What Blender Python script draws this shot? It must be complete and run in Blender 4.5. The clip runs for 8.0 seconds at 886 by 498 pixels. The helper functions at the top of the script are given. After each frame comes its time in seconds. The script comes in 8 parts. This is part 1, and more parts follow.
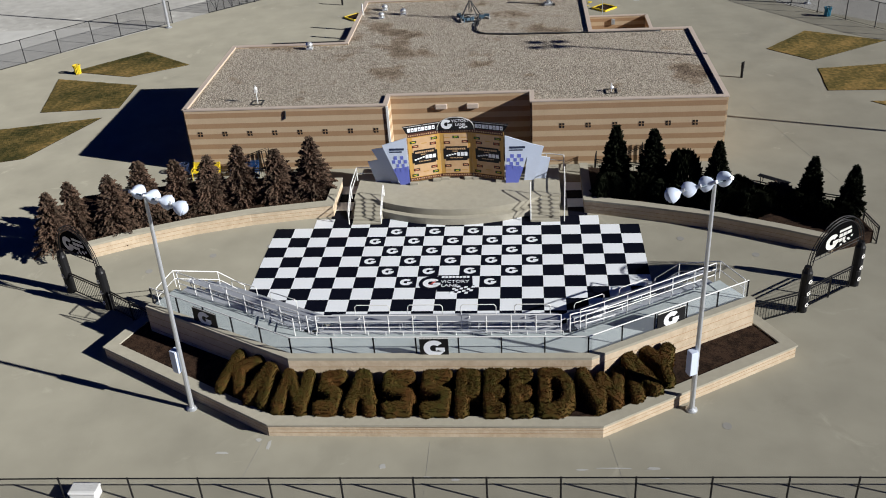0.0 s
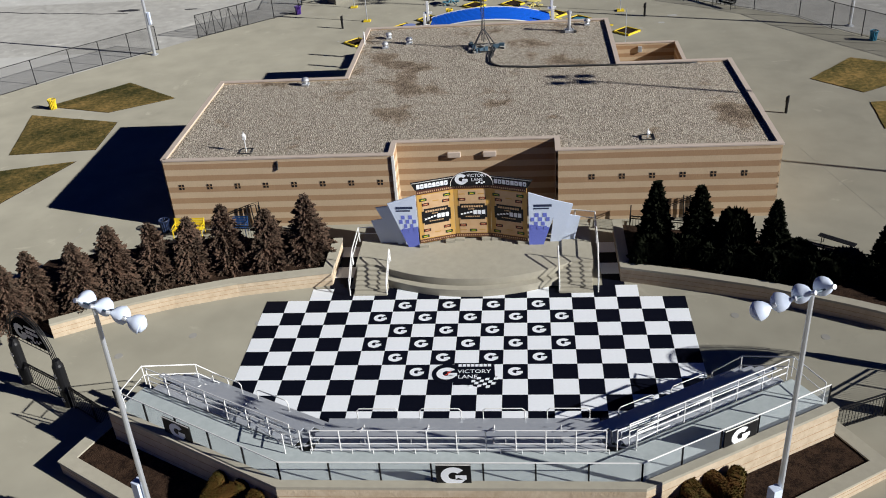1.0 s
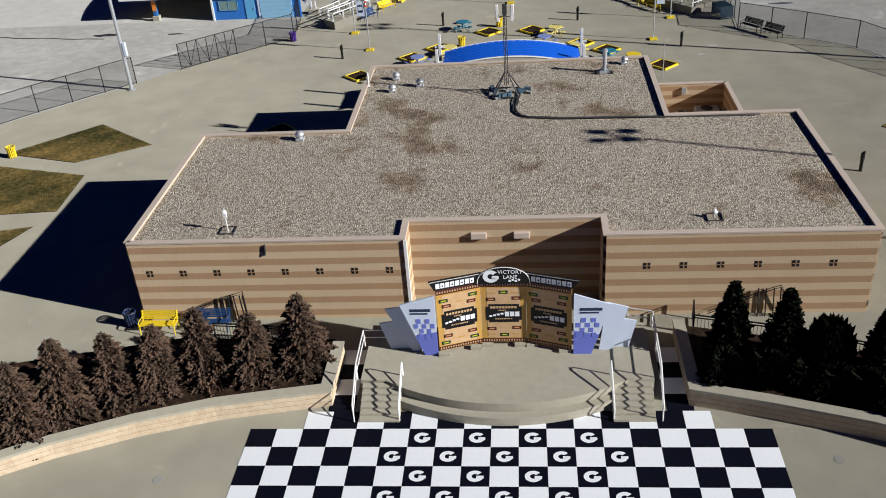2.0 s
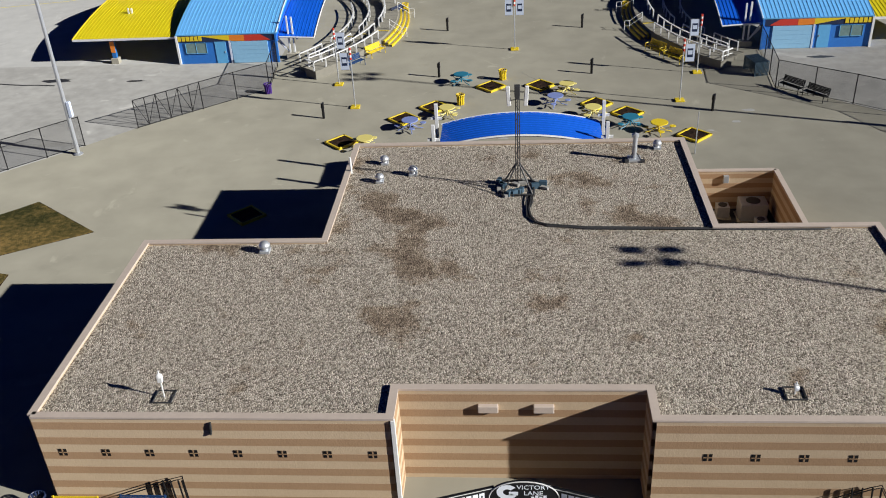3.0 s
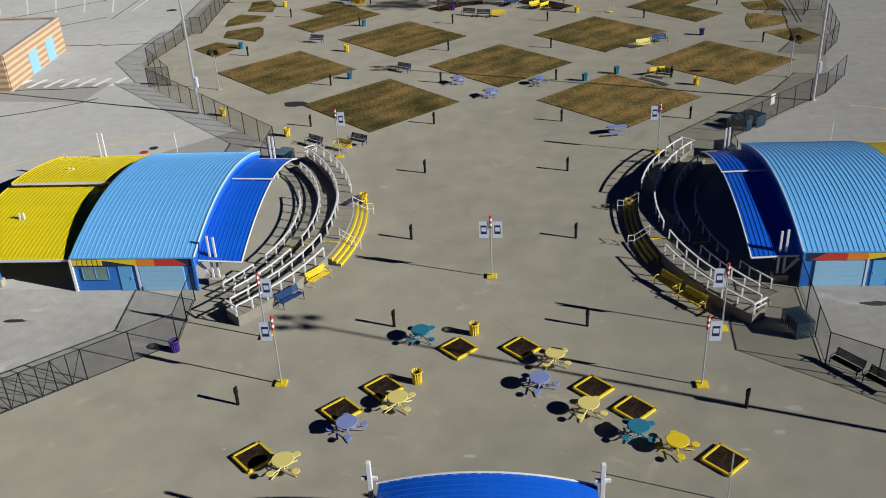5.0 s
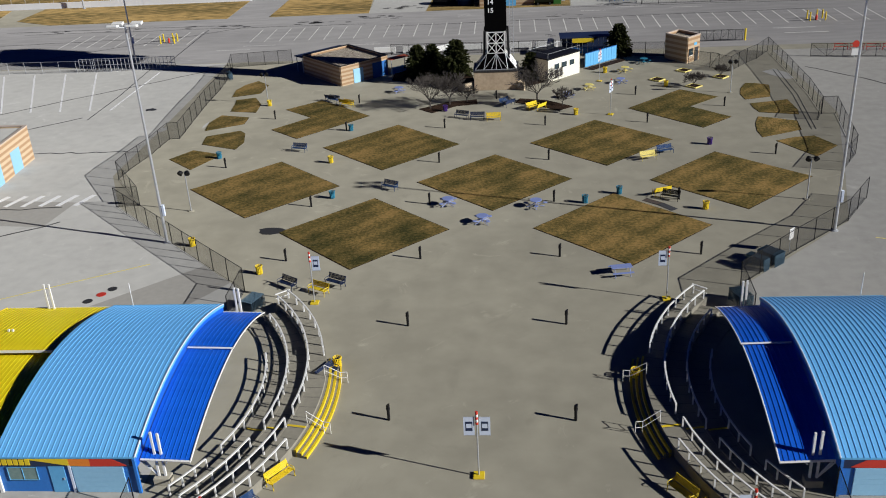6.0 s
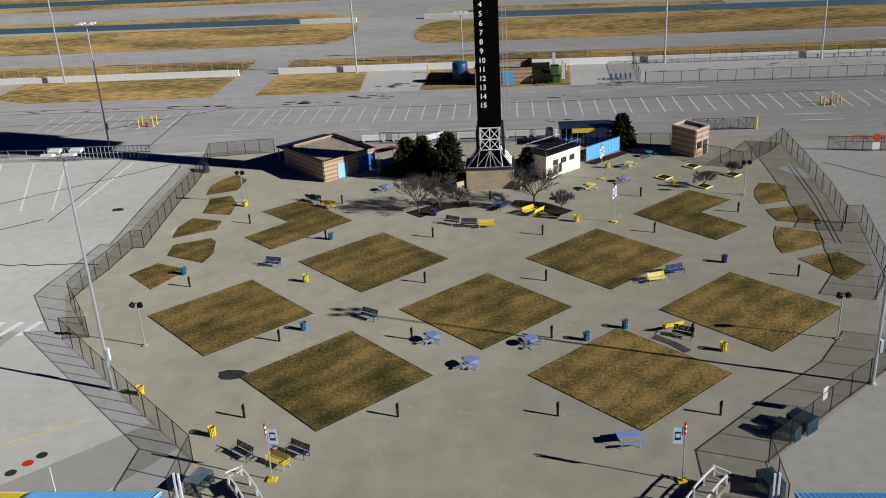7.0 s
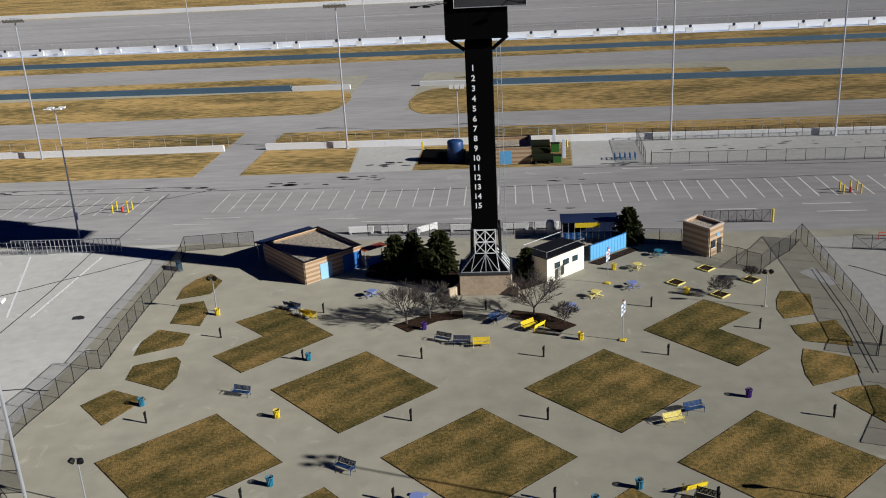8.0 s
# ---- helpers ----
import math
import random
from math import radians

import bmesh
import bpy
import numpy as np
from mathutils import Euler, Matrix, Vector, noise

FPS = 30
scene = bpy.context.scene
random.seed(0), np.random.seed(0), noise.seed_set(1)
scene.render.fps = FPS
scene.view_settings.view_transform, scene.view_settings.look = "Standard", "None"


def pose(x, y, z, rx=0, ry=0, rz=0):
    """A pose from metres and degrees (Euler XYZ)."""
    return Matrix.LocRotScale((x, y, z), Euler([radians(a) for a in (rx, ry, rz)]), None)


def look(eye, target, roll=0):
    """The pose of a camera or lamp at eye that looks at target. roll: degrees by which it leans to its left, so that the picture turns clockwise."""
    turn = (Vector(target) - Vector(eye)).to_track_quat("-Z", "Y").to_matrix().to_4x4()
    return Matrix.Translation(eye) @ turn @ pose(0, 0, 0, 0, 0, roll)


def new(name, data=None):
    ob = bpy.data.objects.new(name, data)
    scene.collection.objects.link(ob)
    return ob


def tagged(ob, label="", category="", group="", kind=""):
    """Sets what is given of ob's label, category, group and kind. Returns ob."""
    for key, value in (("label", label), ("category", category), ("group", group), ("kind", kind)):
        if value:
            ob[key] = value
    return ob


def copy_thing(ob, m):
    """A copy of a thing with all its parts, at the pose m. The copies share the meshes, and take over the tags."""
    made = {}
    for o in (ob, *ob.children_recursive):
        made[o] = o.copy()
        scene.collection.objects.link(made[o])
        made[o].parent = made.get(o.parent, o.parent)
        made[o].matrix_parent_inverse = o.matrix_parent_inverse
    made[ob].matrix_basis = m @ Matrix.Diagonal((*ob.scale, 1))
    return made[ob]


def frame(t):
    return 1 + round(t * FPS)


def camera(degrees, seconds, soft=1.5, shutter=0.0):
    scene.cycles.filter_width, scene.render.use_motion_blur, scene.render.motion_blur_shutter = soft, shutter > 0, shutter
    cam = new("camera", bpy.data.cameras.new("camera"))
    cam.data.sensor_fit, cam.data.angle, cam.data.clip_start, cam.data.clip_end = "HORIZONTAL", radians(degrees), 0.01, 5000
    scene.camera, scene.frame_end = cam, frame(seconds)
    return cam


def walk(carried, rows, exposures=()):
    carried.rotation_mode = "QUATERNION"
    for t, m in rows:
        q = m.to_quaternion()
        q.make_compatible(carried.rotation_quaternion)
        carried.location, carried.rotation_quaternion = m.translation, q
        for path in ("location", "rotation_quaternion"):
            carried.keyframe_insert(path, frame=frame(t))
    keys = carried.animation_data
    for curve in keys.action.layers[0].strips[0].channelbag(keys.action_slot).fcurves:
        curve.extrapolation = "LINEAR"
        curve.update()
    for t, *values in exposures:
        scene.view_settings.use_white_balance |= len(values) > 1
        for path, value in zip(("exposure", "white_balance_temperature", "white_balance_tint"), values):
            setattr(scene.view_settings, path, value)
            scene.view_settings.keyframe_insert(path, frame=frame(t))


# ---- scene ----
cam = camera(51.1, 8.0, soft=1.0)
PATH = [
    (0, (4.484, -8.704, 26.700), (4.301, -6.998, 25.672), -3.9),
    (0.5, (3.992, -4.805, 26.664), (3.805, -3.100, 25.636), -4.1),
    (1, (3.265, -0.784, 26.172), (3.076, 0.926, 25.152), -4.3),
    (1.2, (3.011, 1.106, 26.105), (2.817, 2.814, 25.083), -4.4),
    (2.3, (0.535, 12.922, 25.568), (0.361, 14.632, 24.544), -3.9),
    (2.5, (0.145, 15.323, 25.494), (-0.022, 17.032, 24.469), -3.4),
    (3, (0.107, 21.287, 26.237), (-0.054, 22.998, 25.214), -3.3),
    (3.5, (0.302, 26.954, 27.602), (0.147, 28.666, 26.581), -3),
    (4, (0.883, 32.328, 28.981), (0.722, 34.050, 27.978), -3),
    (4.5, (1.284, 37.553, 30.407), (1.125, 39.287, 29.424), -3),
    (5, (1.740, 43.057, 31.943), (1.581, 44.813, 30.998), -3),
    (5.2, (1.856, 45.268, 32.364), (1.699, 47.039, 31.449), -2.9),
    (6.3, (3.036, 58.049, 36.956), (2.868, 59.862, 36.129), -3.3),
    (6.5, (3.244, 60.830, 37.409), (3.076, 62.653, 36.604), -3.2),
    (7, (3.684, 67.094, 39.287), (3.514, 68.936, 38.526), -3.2),
    (7.5, (3.835, 73.092, 41.131), (3.665, 74.951, 40.413), -3.2),
    (8, (4.021, 79.738, 42.704), (3.853, 81.615, 42.034), -3.1),
]
walk(cam, [(t, look(eye, target, roll)) for t, eye, target, roll in PATH], exposures=[(0.0, 0.46), (2.5, 0.5), (3.5, 0.37), (5.0, 0.25), (6.5, 0.24), (8.0, 0.26)])

# ---- world and sun ----
SUN_EL, SHADOW = 24.0, Vector((-0.953, 0.303, 0.0))
world = bpy.data.worlds.new("sky")
scene.world = world
world.use_nodes = True
_n, _l = world.node_tree.nodes, world.node_tree.links
sky = _n.new("ShaderNodeTexSky")
sky.sky_type, sky.sun_disc = "NISHITA", False
sky.sun_elevation = radians(SUN_EL)
sky.sun_rotation = math.atan2(-SHADOW.x, -SHADOW.y)
sky.air_density, sky.dust_density, sky.ozone_density = 0.2, 0.0, 8.0
_tint = _n.new("ShaderNodeMix")
_tint.data_type, _tint.blend_type = "RGBA", "MULTIPLY"
_tint.inputs[0].default_value, _tint.inputs[7].default_value = 1.0, (0.17, 0.30, 0.74, 1)
_l.new(sky.outputs[0], _tint.inputs[6])
_l.new(_tint.outputs[2], _n["Background"].inputs[0])
_n["Background"].inputs[1].default_value = 0.05
sun_data = bpy.data.lights.new("sun", "SUN")
sun_data.energy, sun_data.angle, sun_data.color = 5.0, radians(0.53), (1.0, 0.995, 0.965)
sun = new("sun", sun_data)
_d = (SHADOW.normalized() * math.cos(radians(SUN_EL)) - Vector((0, 0, math.sin(radians(SUN_EL)))))
sun.matrix_world = Matrix.Translation((60, -30, 80)) @ _d.to_track_quat("-Z", "Y").to_matrix().to_4x4()


# ---- materials ----
def mat(name, base, rough=0.7, metal=0.0, alt=None, big=0.35, fine=12.0, mix=0.6, bump=0.0, bump_scale=30.0, spec=0.4, per_piece=0.0, stretch=None, scuff=0.0):
    """Two-scale noise between two tints, with fine relief."""
    m = bpy.data.materials.new(name)
    m.use_nodes = True
    n, l = m.node_tree.nodes, m.node_tree.links
    p = n["Principled BSDF"]
    p.inputs["Roughness"].default_value = rough
    p.inputs["Metallic"].default_value = metal
    p.inputs["Specular IOR Level"].default_value = spec
    if rough > 0.8:
        p.inputs["Diffuse Roughness"].default_value = 0.45
    alt = alt or tuple(c * 0.78 for c in base)
    co = n.new("ShaderNodeTexCoord")
    a, b = n.new("ShaderNodeTexNoise"), n.new("ShaderNodeTexNoise")
    a.inputs["Scale"].default_value, b.inputs["Scale"].default_value = big, fine
    a.inputs["Detail"].default_value, b.inputs["Detail"].default_value = 5, 3
    where = co.outputs["Object"]
    if stretch:
        mp = n.new("ShaderNodeMapping")
        mp.inputs["Scale"].default_value = stretch
        l.new(where, mp.inputs["Vector"])
        where = mp.outputs[0]
    for q in (a, b):
        l.new(where, q.inputs["Vector"])
    add = n.new("ShaderNodeMath")
    add.operation = "MULTIPLY_ADD"
    add.inputs[1].default_value, add.inputs[2].default_value = 0.5, 0.0
    l.new(b.outputs[0], add.inputs[0])
    half = n.new("ShaderNodeMath")
    half.operation = "MULTIPLY_ADD"
    half.inputs[1].default_value = 0.5
    l.new(a.outputs[0], half.inputs[0])
    l.new(add.outputs[0], half.inputs[2])
    ramp = n.new("ShaderNodeMapRange")
    ramp.inputs[1].default_value, ramp.inputs[2].default_value = 0.36, 0.64
    ramp.inputs[3].default_value, ramp.inputs[4].default_value = 0.5 - mix / 2, 0.5 + mix / 2
    l.new(half.outputs[0], ramp.inputs[0])
    fac = ramp.outputs[0]
    if per_piece:
        info = n.new("ShaderNodeObjectInfo")
        sh = n.new("ShaderNodeMath")
        sh.operation = "MULTIPLY_ADD"
        sh.inputs[1].default_value = per_piece
        l.new(info.outputs["Random"], sh.inputs[0])
        l.new(fac, sh.inputs[2])
        fac = sh.outputs[0]
    mx = n.new("ShaderNodeMix")
    mx.data_type = "RGBA"
    mx.inputs[6].default_value, mx.inputs[7].default_value = (*base, 1), (*alt, 1)
    l.new(fac, mx.inputs[0])
    col = mx.outputs[2]
    if scuff:
        for sc, lo, hi, tint in ((0.33, 0.62, 0.74, 1.5), (0.21, 0.6, 0.75, 0.62)):
            sn = n.new("ShaderNodeTexNoise")
            sn.inputs["Scale"].default_value, sn.inputs["Detail"].default_value, sn.inputs["Distortion"].default_value = sc, 9, 1.2
            sn.inputs["Roughness"].default_value = 0.62
            l.new(co.outputs["Object"], sn.inputs["Vector"])
            sr = n.new("ShaderNodeMapRange")
            sr.inputs[1].default_value, sr.inputs[2].default_value, sr.inputs[4].default_value = lo, hi, scuff
            l.new(sn.outputs[0], sr.inputs[0])
            sm = n.new("ShaderNodeMix")
            sm.data_type = "RGBA"
            sm.inputs[7].default_value = (*(min(0.9, c * tint) for c in base), 1)
            l.new(sr.outputs[0], sm.inputs[0])
            l.new(col, sm.inputs[6])
            col = sm.outputs[2]
    l.new(col, p.inputs["Base Color"])
    if bump:
        c = n.new("ShaderNodeTexNoise")
        c.inputs["Scale"].default_value, c.inputs["Detail"].default_value = bump_scale, 4
        l.new(co.outputs["Object"], c.inputs["Vector"])
        bp = n.new("ShaderNodeBump")
        bp.inputs["Strength"].default_value, bp.inputs["Distance"].default_value = bump, 0.05
        l.new(c.outputs[0], bp.inputs["Height"])
        l.new(bp.outputs[0], p.inputs["Normal"])
    return m


CONCRETE = mat("plaza_concrete", (0.335, 0.315, 0.25), 0.85, alt=(0.262, 0.246, 0.195), big=0.06, fine=0.42, mix=1.0, bump=0.15, scuff=0.45)
PALE_CONC = mat("pale_concrete", (0.41, 0.38, 0.305), 0.85, alt=(0.32, 0.298, 0.238), big=0.25, fine=3, bump=0.15)
TERRACE = mat("terrace_concrete", (0.27, 0.252, 0.205), 0.85, alt=(0.2, 0.187, 0.152), big=0.3, fine=3, bump=0.15)
LOT = mat("lot_concrete", (0.42, 0.415, 0.395), 0.88, alt=(0.345, 0.34, 0.325), big=0.05, fine=0.7, mix=0.9, bump=0.15, scuff=0.5)
LOT_EAST = mat("worn_lot_concrete", (0.385, 0.376, 0.352), 0.88, alt=(0.305, 0.298, 0.28), big=0.06, fine=0.8, mix=0.9, bump=0.15, scuff=0.5)
FORECOURT = mat("stained_forecourt", (0.37, 0.362, 0.338), 0.88, alt=(0.275, 0.268, 0.25), big=0.15, fine=1.1, mix=1.0, bump=0.15, scuff=0.8)
TRACK_WHITE = mat("fresh_white_paint", (0.9, 0.9, 0.9), 0.6, alt=(0.84, 0.84, 0.84), big=0.2, fine=3)
PATCH = mat("patched_concrete", (0.30, 0.29, 0.27), 0.9, alt=(0.24, 0.232, 0.215), big=0.2, fine=2, bump=0.15)
STRIP_BLUE = mat("slate_blue_barrier", (0.10, 0.18, 0.26), 0.6, alt=(0.07, 0.125, 0.18), big=0.1, fine=2)
STACK = mat("blue_grey_steel", (0.06, 0.11, 0.15), 0.5, alt=(0.04, 0.075, 0.11))
ASPHALT = mat("old_asphalt", (0.315, 0.305, 0.30), 0.9, alt=(0.235, 0.228, 0.226), big=0.06, fine=0.6, mix=1.1, bump=0.2, stretch=(0.25, 1, 1), scuff=0.35)
TAR = mat("crack_sealer", (0.03, 0.03, 0.032), 0.6)
PAINT_WHITE = mat("road_paint", (0.75, 0.74, 0.7), 0.7, alt=(0.5, 0.49, 0.47), fine=4)
GRASS_FAR = mat("dry_grass", (0.40, 0.268, 0.105), 0.95, alt=(0.125, 0.095, 0.038), big=0.09, fine=0.9, mix=1.7, bump=0.5, bump_scale=3, spec=0.1, stretch=(0.4, 1, 1), scuff=0.7)
MULCH = mat("bark_mulch", (0.052, 0.03, 0.019), 0.95, alt=(0.012, 0.007, 0.005), big=2.5, fine=14, mix=1.4, bump=0.9, bump_scale=25, spec=0.1)
BLOCK_A = mat("tan_block", (0.56, 0.43, 0.29), 0.9, alt=(0.49, 0.37, 0.245), big=1.2, fine=9, bump=0.2, bump_scale=14, spec=0.2)
BLOCK_B = mat("brown_block", (0.40, 0.26, 0.15), 0.9, alt=(0.34, 0.215, 0.125), big=1.2, fine=9, bump=0.2, bump_scale=14, spec=0.2)
COPING = mat("pinkish_coping", (0.56, 0.47, 0.40), 0.6, alt=(0.47, 0.39, 0.33), big=0.8, fine=6)
STONE = mat("buff_stone", (0.60, 0.50, 0.37), 0.9, alt=(0.46, 0.36, 0.25), big=0.6, fine=3.5, mix=0.9, bump=0.4, bump_scale=8, spec=0.2)
BLACK = mat("black_paint", (0.006, 0.006, 0.007), 0.5, alt=(0.012, 0.012, 0.013), spec=0.25)
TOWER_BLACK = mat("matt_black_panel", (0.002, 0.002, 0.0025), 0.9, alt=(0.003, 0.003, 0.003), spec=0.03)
RUBBER = mat("dark_steel", (0.03, 0.03, 0.032), 0.5, alt=(0.05, 0.05, 0.05))
WHITE = mat("white_paint", (0.80, 0.80, 0.79), 0.45, alt=(0.68, 0.68, 0.66), fine=5)
STEEL = mat("galvanised_steel", (0.62, 0.64, 0.66), 0.4, metal=0.6, alt=(0.5, 0.52, 0.55), fine=6)
ALUMINIUM = mat("aluminium_plank", (0.70, 0.72, 0.75), 0.38, metal=0.55, alt=(0.56, 0.6, 0.66), fine=5)
DECK = mat("grey_deck", (0.47, 0.515, 0.515), 0.7, alt=(0.35, 0.395, 0.40), big=0.5, fine=4)
YELLOW = mat("yellow_paint", (0.80, 0.60, 0.02), 0.45, alt=(0.66, 0.47, 0.03), fine=6)
PALE_YELLOW = mat("faded_yellow_paint", (0.78, 0.68, 0.22), 0.5, alt=(0.66, 0.55, 0.17), fine=6)
BLUE = mat("blue_paint", (0.03, 0.17, 0.48), 0.45, alt=(0.025, 0.12, 0.36), fine=5)
BENCH_BLUE = mat("bench_blue", (0.018, 0.06, 0.17), 0.45, alt=(0.012, 0.04, 0.12), fine=6)
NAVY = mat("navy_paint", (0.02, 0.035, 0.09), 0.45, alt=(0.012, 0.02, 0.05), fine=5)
PERI = mat("faded_blue_paint", (0.24, 0.30, 0.58), 0.5, alt=(0.17, 0.22, 0.46), fine=6)
TEAL = mat("teal_paint", (0.03, 0.21, 0.32), 0.5, alt=(0.02, 0.15, 0.24), fine=6)
PURPLE = mat("purple_paint", (0.06, 0.02, 0.2), 0.5)
RED = mat("red_paint", (0.62, 0.05, 0.03), 0.5)
ORANGE = mat("orange_paint", (0.85, 0.25, 0.03), 0.5)
SKYBLUE = mat("sky_blue_paint", (0.13, 0.42, 0.72), 0.5, alt=(0.1, 0.35, 0.63), fine=4)
DOORBLUE = mat("pale_blue_door", (0.30, 0.55, 0.75), 0.5, alt=(0.25, 0.48, 0.68), fine=4)
WALLBLUE = mat("blue_wall", (0.03, 0.19, 0.58), 0.55, alt=(0.024, 0.15, 0.5), big=0.8, fine=5)
ROOF_BLUE = mat("light_blue_metal", (0.16, 0.47, 0.86), 0.42, alt=(0.135, 0.43, 0.80), big=0.5, fine=3, per_piece=0.25)
ROOF_DEEP = mat("deep_blue_metal", (0.008, 0.13, 0.68), 0.4, alt=(0.006, 0.10, 0.58), big=0.5, fine=3, per_piece=0.25)
ROOF_YELLOW = mat("yellow_metal", (0.72, 0.60, 0.01), 0.42, alt=(0.64, 0.52, 0.01), big=0.5, fine=3, per_piece=0.25)
TILE_B = mat("black_tile", (0.002, 0.003, 0.008), 0.6, alt=(0.005, 0.006, 0.013), fine=8, spec=0.05)
TILE_W = mat("white_tile", (0.86, 0.89, 0.93), 0.5, alt=(0.79, 0.82, 0.86), big=0.8, fine=8)
BANNER = mat("banner_orange", (0.58, 0.31, 0.05), 0.6, alt=(0.42, 0.27, 0.1), big=1.2, fine=3)
BANNER_PALE = mat("banner_buff", (0.62, 0.43, 0.26), 0.6, alt=(0.5, 0.3, 0.14), big=1.2, fine=3)
GREEN = mat("green_print", (0.03, 0.14, 0.02), 0.6)
RUST = mat("rust_print", (0.28, 0.05, 0.02), 0.6)
BROWN = mat("brown_print", (0.08, 0.02, 0.012), 0.6)
PANEL_BLUE = mat("panel_blue", (0.16, 0.2, 0.62), 0.5, alt=(0.12, 0.15, 0.5))
PANEL_PALE = mat("panel_pale", (0.62, 0.68, 0.8), 0.5, alt=(0.54, 0.62, 0.76))
GLASSY = mat("window_glass", (0.03, 0.05, 0.06), 0.08, spec=0.8)
PANE = mat("reflecting_pane", (0.12, 0.2, 0.2), 0.15, spec=0.8, alt=(0.2, 0.3, 0.28), big=2, fine=5)
HEDGE = mat("hedge_leaf", (0.055, 0.046, 0.0085), 0.9, alt=(0.085, 0.036, 0.009), big=0.9, fine=5, mix=1.0, spec=0.15)
SPRUCE = mat("browned_needles", (0.16, 0.096, 0.066), 0.9, alt=(0.065, 0.05, 0.036), big=1.0, fine=6, mix=1.0, spec=0.15)
RUST_MAT = mat("brown_rubber_mat", (0.085, 0.062, 0.052), 0.85, alt=(0.06, 0.05, 0.046), big=0.8, fine=5, mix=1.0, bump=0.2)
GREY_MAT = mat("grey_rubber_mat", (0.055, 0.058, 0.066), 0.85, alt=(0.04, 0.042, 0.048), big=0.8, fine=5, mix=1.0, bump=0.2)
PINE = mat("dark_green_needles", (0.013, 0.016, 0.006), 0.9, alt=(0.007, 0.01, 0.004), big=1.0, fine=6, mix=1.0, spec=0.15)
PINE_GREEN = mat("olive_needles", (0.06, 0.066, 0.02), 0.9, alt=(0.03, 0.036, 0.012), big=1.0, fine=6, mix=1.0, spec=0.15)
BARK = mat("grey_bark", (0.11, 0.095, 0.085), 0.95, alt=(0.06, 0.052, 0.047), fine=14, bump=0.5)
BRICKBED = mat("pedestal_block", (0.60, 0.48, 0.34), 0.9, alt=(0.36, 0.27, 0.185), big=0.5, fine=3, bump=0.4, bump_scale=10)
CREAM = mat("cream_wall", (0.76, 0.74, 0.62), 0.7, alt=(0.68, 0.66, 0.55), big=0.8, fine=4)


def gravel_mat():
    m = bpy.data.materials.new("roof_gravel")
    m.use_nodes = True
    n, l = m.node_tree.nodes, m.node_tree.links
    p = n["Principled BSDF"]
    p.inputs["Roughness"].default_value = 0.9
    p.inputs["Specular IOR Level"].default_value = 0.2
    co = n.new("ShaderNodeTexCoord")
    v = n.new("ShaderNodeTexVoronoi")
    v.inputs["Scale"].default_value = 17.0
    l.new(co.outputs["Object"], v.inputs["Vector"])
    bw = n.new("ShaderNodeRGBToBW")
    l.new(v.outputs["Color"], bw.inputs[0])
    r = n.new("ShaderNodeValToRGB")
    r.color_ramp.elements[0].position, r.color_ramp.elements[0].color = 0.15, (0.11, 0.09, 0.07, 1)
    r.color_ramp.elements[1].position, r.color_ramp.elements[1].color = 0.85, (0.65, 0.585, 0.488, 1)
    e = r.color_ramp.elements.new(0.5)
    e.color = (0.38, 0.328, 0.262, 1)
    l.new(bw.outputs[0], r.inputs[0])
    big = n.new("ShaderNodeTexNoise")
    big.inputs["Scale"].default_value, big.inputs["Detail"].default_value = 0.33, 9
    big.inputs["Roughness"].default_value = 0.66
    l.new(co.outputs["Object"], big.inputs["Vector"])
    mr = n.new("ShaderNodeMapRange")
    mr.inputs[1].default_value, mr.inputs[2].default_value = 0.28, 0.44
    st = n.new("ShaderNodeValToRGB")
    st.color_ramp.elements[0].color, st.color_ramp.elements[1].color = (0.42, 0.36, 0.31, 1), (1, 1, 1, 1)
    e = st.color_ramp.elements.new(0.55)
    e.color = (0.72, 0.65, 0.58, 1)
    # damp, dirty spots that lie on the main roof: place and reach
    level = big.outputs[0]
    for x, y, reach in ((-4.9, 60.3, 2.4), (-5.0, 57.0, 2.6), (-4.9, 52.2, 2.2), (-2.5, 61.4, 1.9), (3.5, 61.8, 1.9), (5.4, 61.2, 1.6), (-6.8, 63.4, 2.2), (15.3, 51.6, 2.6), (-3.2, 65.5, 1.6)):
        away = n.new("ShaderNodeVectorMath")
        away.operation = "DISTANCE"
        l.new(co.outputs["Object"], away.inputs[0])
        away.inputs[1].default_value = (x, y, 4.28)
        fall = n.new("ShaderNodeMapRange")
        fall.interpolation_type = "SMOOTHSTEP"
        fall.inputs[1].default_value, fall.inputs[2].default_value = 0.0, reach
        fall.inputs[3].default_value, fall.inputs[4].default_value = -0.15, 0.0
        l.new(away.outputs["Value"], fall.inputs[0])
        total = n.new("ShaderNodeMath")
        total.operation = "ADD"
        l.new(level, total.inputs[0])
        l.new(fall.outputs[0], total.inputs[1])
        level = total.outputs[0]
    l.new(level, mr.inputs[0])
    l.new(mr.outputs[0], st.inputs[0])
    mx = n.new("ShaderNodeMix")
    mx.data_type, mx.blend_type = "RGBA", "MULTIPLY"
    mx.inputs[0].default_value = 1.0
    l.new(r.outputs[0], mx.inputs[6])
    l.new(st.outputs[0], mx.inputs[7])
    l.new(mx.outputs[2], p.inputs["Base Color"])
    bp = n.new("ShaderNodeBump")
    bp.inputs["Strength"].default_value, bp.inputs["Distance"].default_value = 0.9, 0.06
    l.new(v.outputs["Distance"], bp.inputs["Height"])
    bp.invert = True
    l.new(bp.outputs[0], p.inputs["Normal"])
